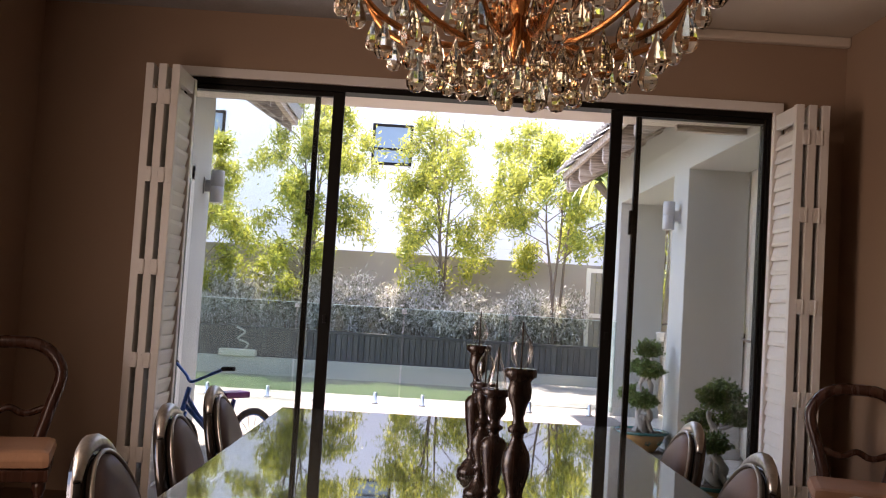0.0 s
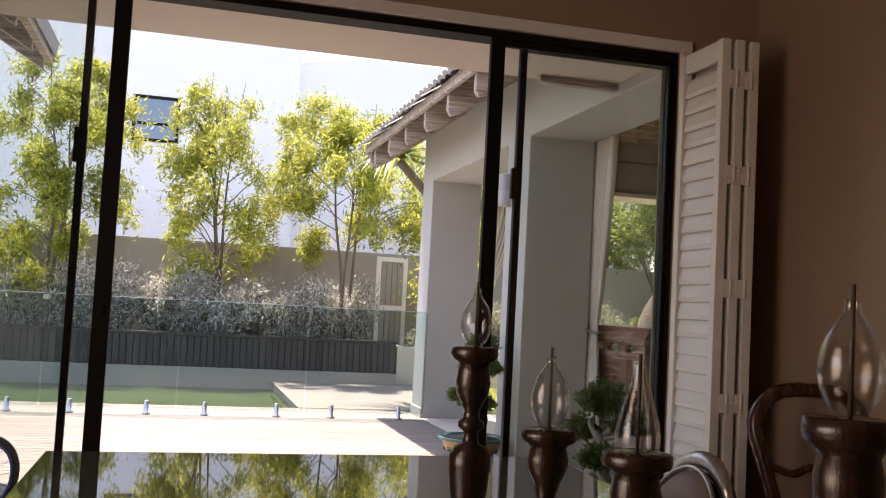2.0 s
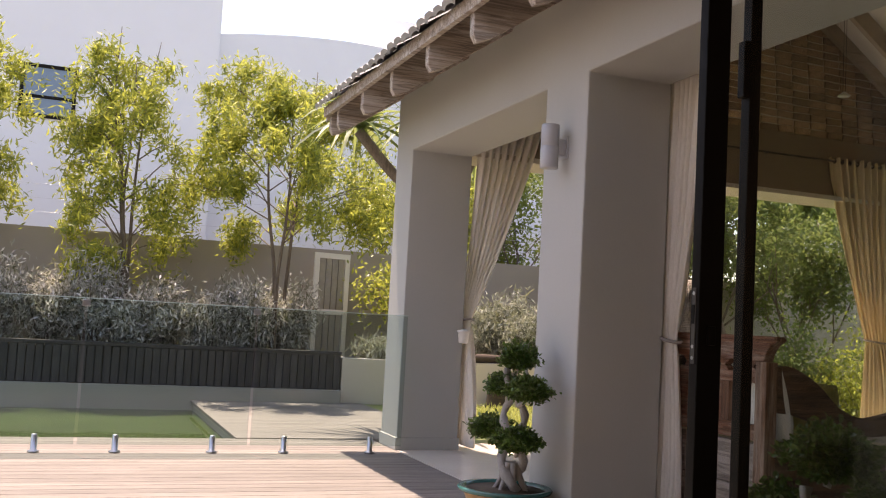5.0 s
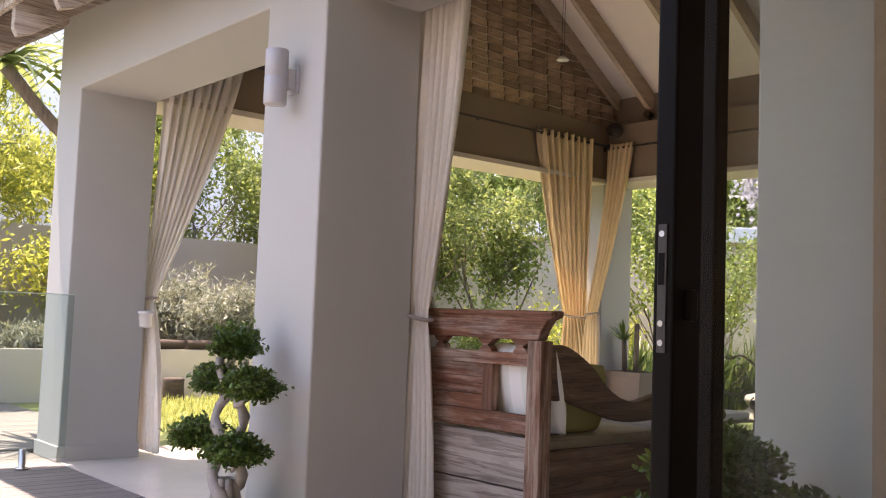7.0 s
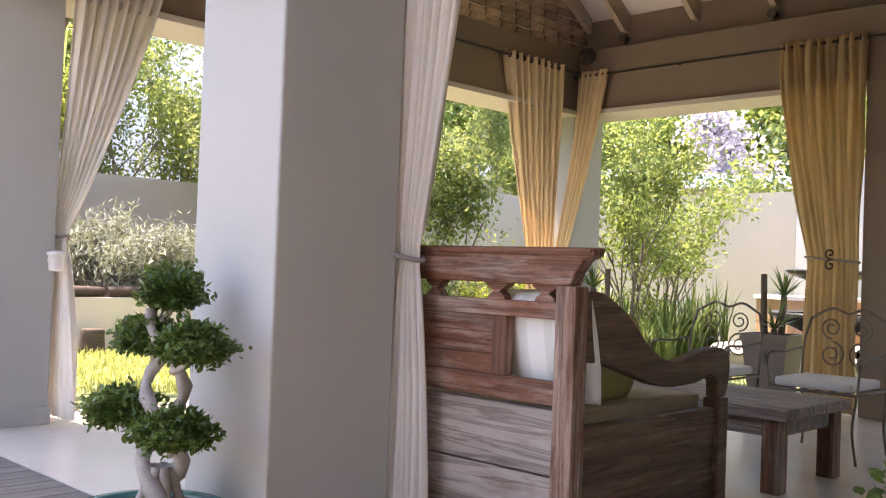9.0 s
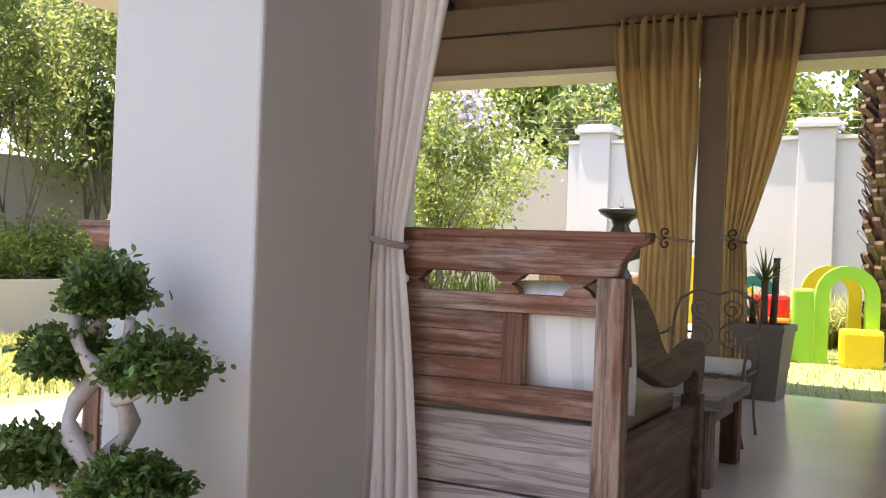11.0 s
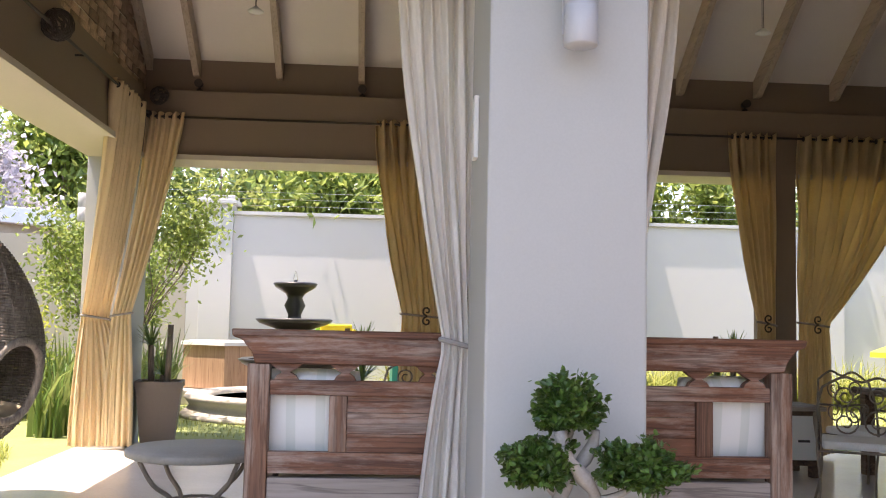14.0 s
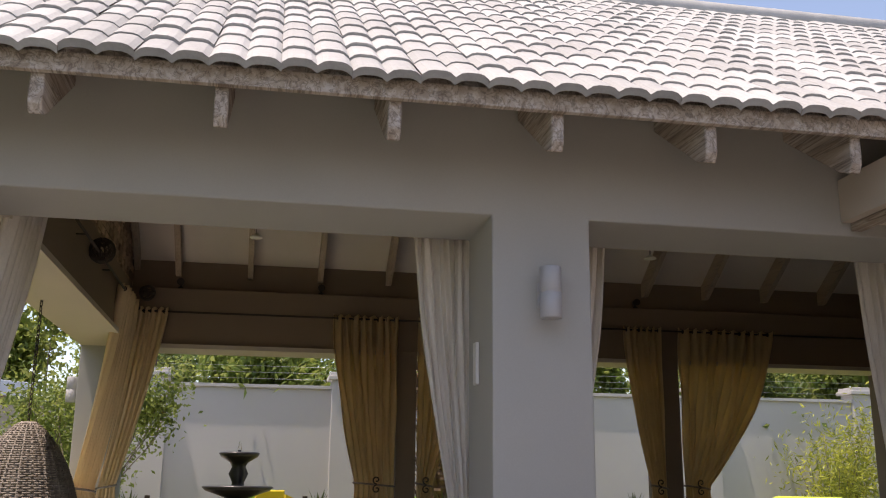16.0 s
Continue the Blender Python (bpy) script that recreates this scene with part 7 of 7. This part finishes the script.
# ---- candlesticks ----
def candlestick(m, h, label, shade, seed):
    t = thing("candlestick", label, "candlestick", m, "turned wooden candlesticks")
    f = h / 0.42
    profs = ([(0.001, 0), (0.08, 0), (0.083, 0.008), (0.08, 0.018), (0.062, 0.026), (0.058, 0.034), (0.036, 0.048), (0.029, 0.06), (0.04, 0.07), (0.041, 0.077), (0.03, 0.086), (0.033, 0.1), (0.042, 0.14), (0.053, 0.185), (0.059, 0.22), (0.058, 0.236), (0.048, 0.245), (0.046, 0.25), (0.024, 0.257), (0.02, 0.268), (0.022, 0.277), (0.036, 0.284), (0.037, 0.292), (0.023, 0.299), (0.021, 0.31), (0.028, 0.322), (0.044, 0.34), (0.048, 0.36), (0.043, 0.38), (0.043, 0.39), (0.048, 0.394), (0.063, 0.4), (0.066, 0.408), (0.064, 0.418), (0.06, 0.42), (0.001, 0.42)],
             [(0.001, 0), (0.076, 0), (0.079, 0.008), (0.074, 0.02), (0.055, 0.03), (0.036, 0.055), (0.026, 0.08), (0.028, 0.09), (0.04, 0.098), (0.041, 0.106), (0.03, 0.114), (0.034, 0.13), (0.05, 0.165), (0.056, 0.19), (0.05, 0.215), (0.03, 0.24), (0.022, 0.252), (0.024, 0.262), (0.038, 0.268), (0.039, 0.276), (0.024, 0.284), (0.02, 0.3), (0.03, 0.33), (0.044, 0.35), (0.046, 0.37), (0.04, 0.388), (0.046, 0.395), (0.06, 0.401), (0.063, 0.41), (0.06, 0.42), (0.001, 0.42)])
    b_ = bmesh.new()
    lathe(b_, [(r * 0.62, z * f) for r, z in profs[seed % 2]], 30, (0, 0, 0), False)
    part("stem", b_, TURNED, t)
    b_ = bmesh.new()
    s = {"onion": [(0.012, 0.0), (0.022, 0.014), (0.027, 0.036), (0.023, 0.06), (0.013, 0.078), (0.007, 0.088), (0.0065, 0.098)], "cone": [(0.024, 0.0), (0.026, 0.012), (0.023, 0.034), (0.015, 0.062), (0.008, 0.085), (0.0065, 0.1)]}[shade]
    s = [(p.x, p.z) for p in spline([(r, 0, z) for r, z in s], 3)]
    rings = [(r, z) for r, z in s] + [(max(r - 0.0015, 0.002), z) for r, z in s[::-1]]
    lathe(b_, rings + [rings[0]], 28, (0, 0, h + 0.002), False)
    part("glass_shade", b_, BLOWN, t, "clear blown-glass shade")
    b_ = bmesh.new()
    tube(b_, [(0, 0, h), (0, 0, h + 0.112)], 0.0022, 8)
    part("rod", b_, IRON_DARK, t)
    return t


for i, (x, y, h, sh_) in enumerate(((0.172, 3.17, 0.42, "onion"), (0.178, 2.83, 0.325, "onion"), (0.195, 2.6, 0.33, "cone"), (0.226, 2.28, 0.408, "onion"))):
    candlestick(pose(x, y, TZ), h, "turned dark wood candlestick with a clear %s-shaped glass" % sh_, sh_, i)
# ---- chandelier ----
ch_ = thing("chandelier", "large copper chandelier hung with amber and clear crystal drops", "chandelier", pose(0.25, 3.2, 2.045))
b_ = bmesh.new()
lathe(b_, [(0.001, 0.1), (0.03, 0.1), (0.05, 0.14), (0.03, 0.2), (0.06, 0.28), (0.035, 0.36), (0.02, 0.45), (0.05, 0.6), (0.02, 0.75), (0.015, 1.17), (0.001, 1.17)], 20, (0, 0, 0), False)
part("stem", b_, BRASS, ch_)
drop = bmesh.new()
lathe(drop, [(0.001, -0.076), (0.011, -0.073), (0.0175, -0.064), (0.019, -0.053), (0.015, -0.037), (0.007, -0.016), (0.003, -0.004), (0.001, 0.0)], 8, (0, 0, 0), False)
bead = bmesh.new()
bmesh.ops.create_icosphere(bead, subdivisions=1, radius=0.011)
dm, bdm = bpy.data.meshes.new("crystal_drop"), bpy.data.meshes.new("crystal_bead")
for b_, me, mt in ((drop, dm, CRYSTAL), (bead, bdm, CLEAR)):
    for f in b_.faces:
        f.smooth = False
    b_.to_mesh(me)
    b_.free()
    me.materials.append(mt)
rc = random.Random(4)


def hang(me, x, y, z, s=1.0):
    o = new(me.name.split(".")[0], me)
    o.parent = ch_
    o.matrix_basis = Matrix.Translation((x, y, z)) @ Matrix.Rotation(rc.uniform(0, 3), 4, 'Z') @ Matrix.Diagonal((s, s, s, 1))


for ring_n, R, zt in ((12, 0.64, 0.42), (8, 0.38, 0.6)):
    for i in range(ring_n):
        a = 2 * math.pi * (i + 0.3) / ring_n
        ca, sa = math.cos(a), math.sin(a)
        b_ = bmesh.new()
        tube(b_, [(p.x * ca, p.x * sa, p.z) for p in spline([(0.04, 0, zt - 0.16), (R * 0.35, 0, zt - 0.28), (R * 0.75, 0, zt - 0.2), (R * 0.95, 0, zt - 0.02), (R, 0, zt + 0.06)], 6)], 0.012, 8)
        part("arm", b_, BRASS, ch_, "curved copper arm")
        b_ = bmesh.new()
        lathe(b_, [(0.001, 0.0), (0.05, 0.02), (0.055, 0.03), (0.012, 0.03), (0.013, 0.05), (0.001, 0.05)], 14, (R * ca, R * sa, zt + 0.05), False)
        part("drip_pan", b_, BRASS, ch_)
        b_ = bmesh.new()
        lathe(b_, [(0.013, 0.1), (0.013, 0.2), (0.004, 0.22), (0.001, 0.22)], 10, (R * ca, R * sa, zt), False)
        part("candle", b_, CANDLE, ch_, "amber candle sleeve")
        for q in range(4):
            an = a + (q - 1.5) * 0.09
            hang(dm, R * math.cos(an), R * math.sin(an), zt + 0.04 - 0.05 * (q % 2), rc.uniform(1.4, 2.1))
        for q in range(5):
            f = 0.3 + 0.14 * q
            zz = zt - 0.3 + 0.3 * (f - 0.35) ** 2 * 2
            hang(dm, R * f * ca, R * f * sa, zz - 0.0, rc.uniform(1.4, 2.1))
            hang(bdm, R * f * ca, R * f * sa, zz + 0.012)
        for q in range(7):
            u = q / 6
            zz = zt + 0.04 - 0.14 * math.sin(math.pi * u)
            an = a + 2 * math.pi / ring_n * u
            hang(bdm, R * math.cos(an), R * math.sin(an), zz, 0.9)
for i in range(12):
    a = 2 * math.pi * i / 12
    hang(dm, 0.1 * math.cos(a), 0.1 * math.sin(a), 0.16, 1.2)
    hang(dm, 0.2 * math.cos(a + 0.2), 0.2 * math.sin(a + 0.2), 0.13, 1.2)
hang(dm, 0, 0, 0.1, 1.5)

# picture on the west wall, barely lit
t = thing("wall_picture", "dark framed picture on the taupe wall", "picture", pose(-2.6, 4.6, 1.95))
part("frame", boxes((0.002, -0.45, -0.55, 0.03, 0.45, 0.55), bevel=0.01), MAHOG, t)
part("canvas", boxes((0.031, -0.38, -0.48, 0.034, 0.38, 0.48)), TAUPE_VELVET, t)


# ---- bicycles ----
BLUE = plaster("blue_bike_paint", (0.03, 0.13, 0.5), 0.3, 0.05)
TYRE = plaster("black_rubber", (0.02, 0.02, 0.02), 0.8, 0.1)
PURPLE = plaster("purple_vinyl", (0.22, 0.02, 0.2), 0.45, 0.1)


def bicycle(m, label):
    t = thing("childs_bicycle", label, "bicycle", m, "children's bicycles")
    for x in (-0.36, 0.36):
        b_ = bmesh.new()
        tube(b_, [(x + 0.2 * math.cos(2 * math.pi * i / 28), 0, 0.225 + 0.2 * math.sin(2 * math.pi * i / 28)) for i in range(29)], 0.024, 8, False)
        w = part("wheel", b_, TYRE, t, "black tyre")
        b_ = bmesh.new()
        tube(b_, [(x + 0.175 * math.cos(2 * math.pi * i / 28), 0, 0.225 + 0.175 * math.sin(2 * math.pi * i / 28)) for i in range(29)], 0.008, 6, False)
        part("rim", b_, BLUE, w)
        b_ = bmesh.new()
        for i in range(14):
            a = 2 * math.pi * i / 14
            tube(b_, [(x, 0.01 * (-1) ** i, 0.225), (x + 0.175 * math.cos(a), 0, 0.225 + 0.175 * math.sin(a))], 0.002, 4)
        part("spokes", b_, STEEL, w)
    b_ = bmesh.new()
    for pts in ([(-0.26, 0, 0.56), (-0.1, 0, 0.38), (0.12, 0, 0.32), (0.2, 0, 0.36)], [(0.2, 0, 0.36), (0.13, 0, 0.25), (0.36, 0.03, 0.225)], [(-0.27, 0, 0.5), (0.02, 0, 0.25), (0.13, 0, 0.25)], [(0.12, 0, 0.3), (0.17, 0, 0.52)]):
        tube(b_, spline(pts, 5), 0.017, 8)
    part("frame", b_, BLUE, t)
    b_ = bmesh.new()
    tube(b_, [(-0.24, 0, 0.62), (-0.29, 0, 0.46)], 0.018, 8)
    for s in (-1, 1):
        tube(b_, [(-0.29, s * 0.04, 0.46), (-0.36, s * 0.04, 0.225)], 0.012, 7)
    part("fork", b_, BLUE, t)
    b_ = bmesh.new()
    tube(b_, spline([(-0.17, -0.26, 0.77), (-0.2, -0.1, 0.7), (-0.23, 0, 0.66), (-0.2, 0.1, 0.7), (-0.17, 0.26, 0.77)], 5), 0.011, 7)
    hb = part("handlebar", b_, BLUE, t)
    for s in (-1, 1):
        b_ = bmesh.new()
        tube(b_, [(-0.168, s * 0.25, 0.772), (-0.15, s * 0.35, 0.78)], 0.016, 8)
        part("grip", b_, TYRE, hb)
    part("saddle", boxes((0.05, -0.06, 0.53, 0.28, 0.06, 0.58), bevel=0.02), PURPLE, t, "purple saddle")
    part("chain_guard", boxes((0.02, 0.03, 0.2, 0.3, 0.04, 0.27), bevel=0.004), PURPLE, t)
    return t


bk = bicycle(pose(-1.5, 7.0, 0, 0, 0, 52), "small blue child's bicycle with a purple saddle on the deck")
t = thing("stone_trough", "long pale trough with a bare white bonsai trunk", "pot", pose(-3.3, 16.93, 0.17))
part("trough", boxes((-0.32, -0.12, 0, 0.32, 0.06, 0.12), bevel=0.02), BASIN, t)
b_ = bmesh.new()
tube(b_, spline([(0.1, 0, 0.1), (0.16, 0, 0.22), (-0.02, 0, 0.3), (0.1, 0, 0.42), (-0.05, 0, 0.5)], 5), 0.018, 7)
part("trunk", b_, BARK_PALE, t)

# ---- pieces of the setting: deck boards, roof tiles, bricks ----
board_me = {}


def deck_board(x0, x1, y):
    key = (x0, x1)
    if key not in board_me:
        b_ = boxes((x0, -0.066, -0.03, x1, 0.066, 0.0), bevel=0.004)
        board_me[key] = bpy.data.meshes.new("plank")
        b_.to_mesh(board_me[key])
        b_.free()
        board_me[key].materials.append(DECK)
    o = new("plank", board_me[key])
    o.parent = deck
    o.location = (0, y, -0.003)


y = DY + DT + 0.14
row = 0
while y < 13.12:
    cut = (-3.4, -1.0, -5.2)[row % 3]
    deck_board(-9.5, cut - 0.003, y)
    deck_board(cut, WX - 0.006, y)
    y += 0.14
    row += 1
y = 13.26
while y < 16.98:
    deck_board(1.1, 3.4, y)
    y += 0.14

rest_v, rest_f = [], []
c, s = math.cos(ang), math.sin(ang)
for i in range(16):
    for j in range(40):
        y0 = VERGE + 0.02 - 0.33 * (j + 1)
        u = 0.325 * i
        x0 = EAVE + u * c
        if y0 < SOUTH - 0.3 or x0 > RX - 0.1 or (y0 < 6.4 and x0 < WX):
            continue
        z0 = roof_z(x0) + 0.098 + 0.006 * math.sin(7.1 * i + 3.7 * j)
        m = Matrix.Translation((x0, y0, z0)) @ Matrix.Rotation(-ang, 4, 'Y')
        if i < 12 and y0 > 5.9:
            o = new("tile", tile_me)
            o.parent = roof
            o.matrix_basis = m @ Matrix.Rotation(0.012 * math.sin(i * 5.3 + j * 2.1), 4, 'X')
        else:
            n0 = len(rest_v)
            rest_v += [m @ Vector(v) for v in tv]
            rest_f += [tuple(n0 + q for q in f) for f in tf]
tagged(raw("tiles", rest_v, rest_f, TILE, roof), kind="stuff")
b_ = bmesh.new()
tube(b_, [(RX, SOUTH - 0.3, roof_z(RX) + 0.1), (RX, VERGE, roof_z(RX) + 0.1)], 0.11, 12)
part("ridge_cap", b_, TILE, roof, "rounded ridge tiles")

brick_me = []
rb = random.Random(5)
for q in range(4):
    b_ = bmesh.new()
    box(b_, -0.105, -0.03 - 0.004 * q, -0.033, 0.105, 0.02, 0.033)
    for v in b_.verts:
        v.co += Vector((rb.uniform(-0.01, 0.008), rb.uniform(-0.004, 0.004), rb.uniform(-0.008, 0.006)))
    me = bpy.data.meshes.new("brick")
    b_.to_mesh(me)
    b_.free()
    me.materials.append(BRICK)
    brick_me.append(me)
count, z, row = 0, PLATE + 0.045, 0
bv, bf = [], []
while z < roof_z(RX) - 0.25:
    half = (roof_z(RX) - 0.06 - z) / SLOPE - 0.12
    x = RX + half - (0.115 if row % 2 else 0.0)
    while x > RX - half:
        if count < 300 and x > 5.0:
            o = new("brick", rb.choice(brick_me))
            o.parent = gable
            o.matrix_basis = pose(x, NS + 0.05, z, rb.uniform(-1, 1), rb.uniform(-1.5, 1.5), rb.uniform(-1.5, 1.5))
            count += 1
        else:
            n0 = len(bv)
            for dx in (-0.105, 0.105):
                for dy in (-0.03, 0.02):
                    for dz in (-0.033, 0.033):
                        bv.append((x + dx, NS + 0.05 + dy, z + dz))
            bf += [tuple(n0 + q for q in f) for f in ((0, 1, 5, 4), (0, 4, 6, 2), (1, 3, 7, 5), (0, 2, 3, 1), (4, 5, 7, 6))]
        x -= 0.225
    z += 0.082
    row += 1
if bv:
    tagged(raw("bricks", bv, bf, BRICK, gable), kind="stuff")
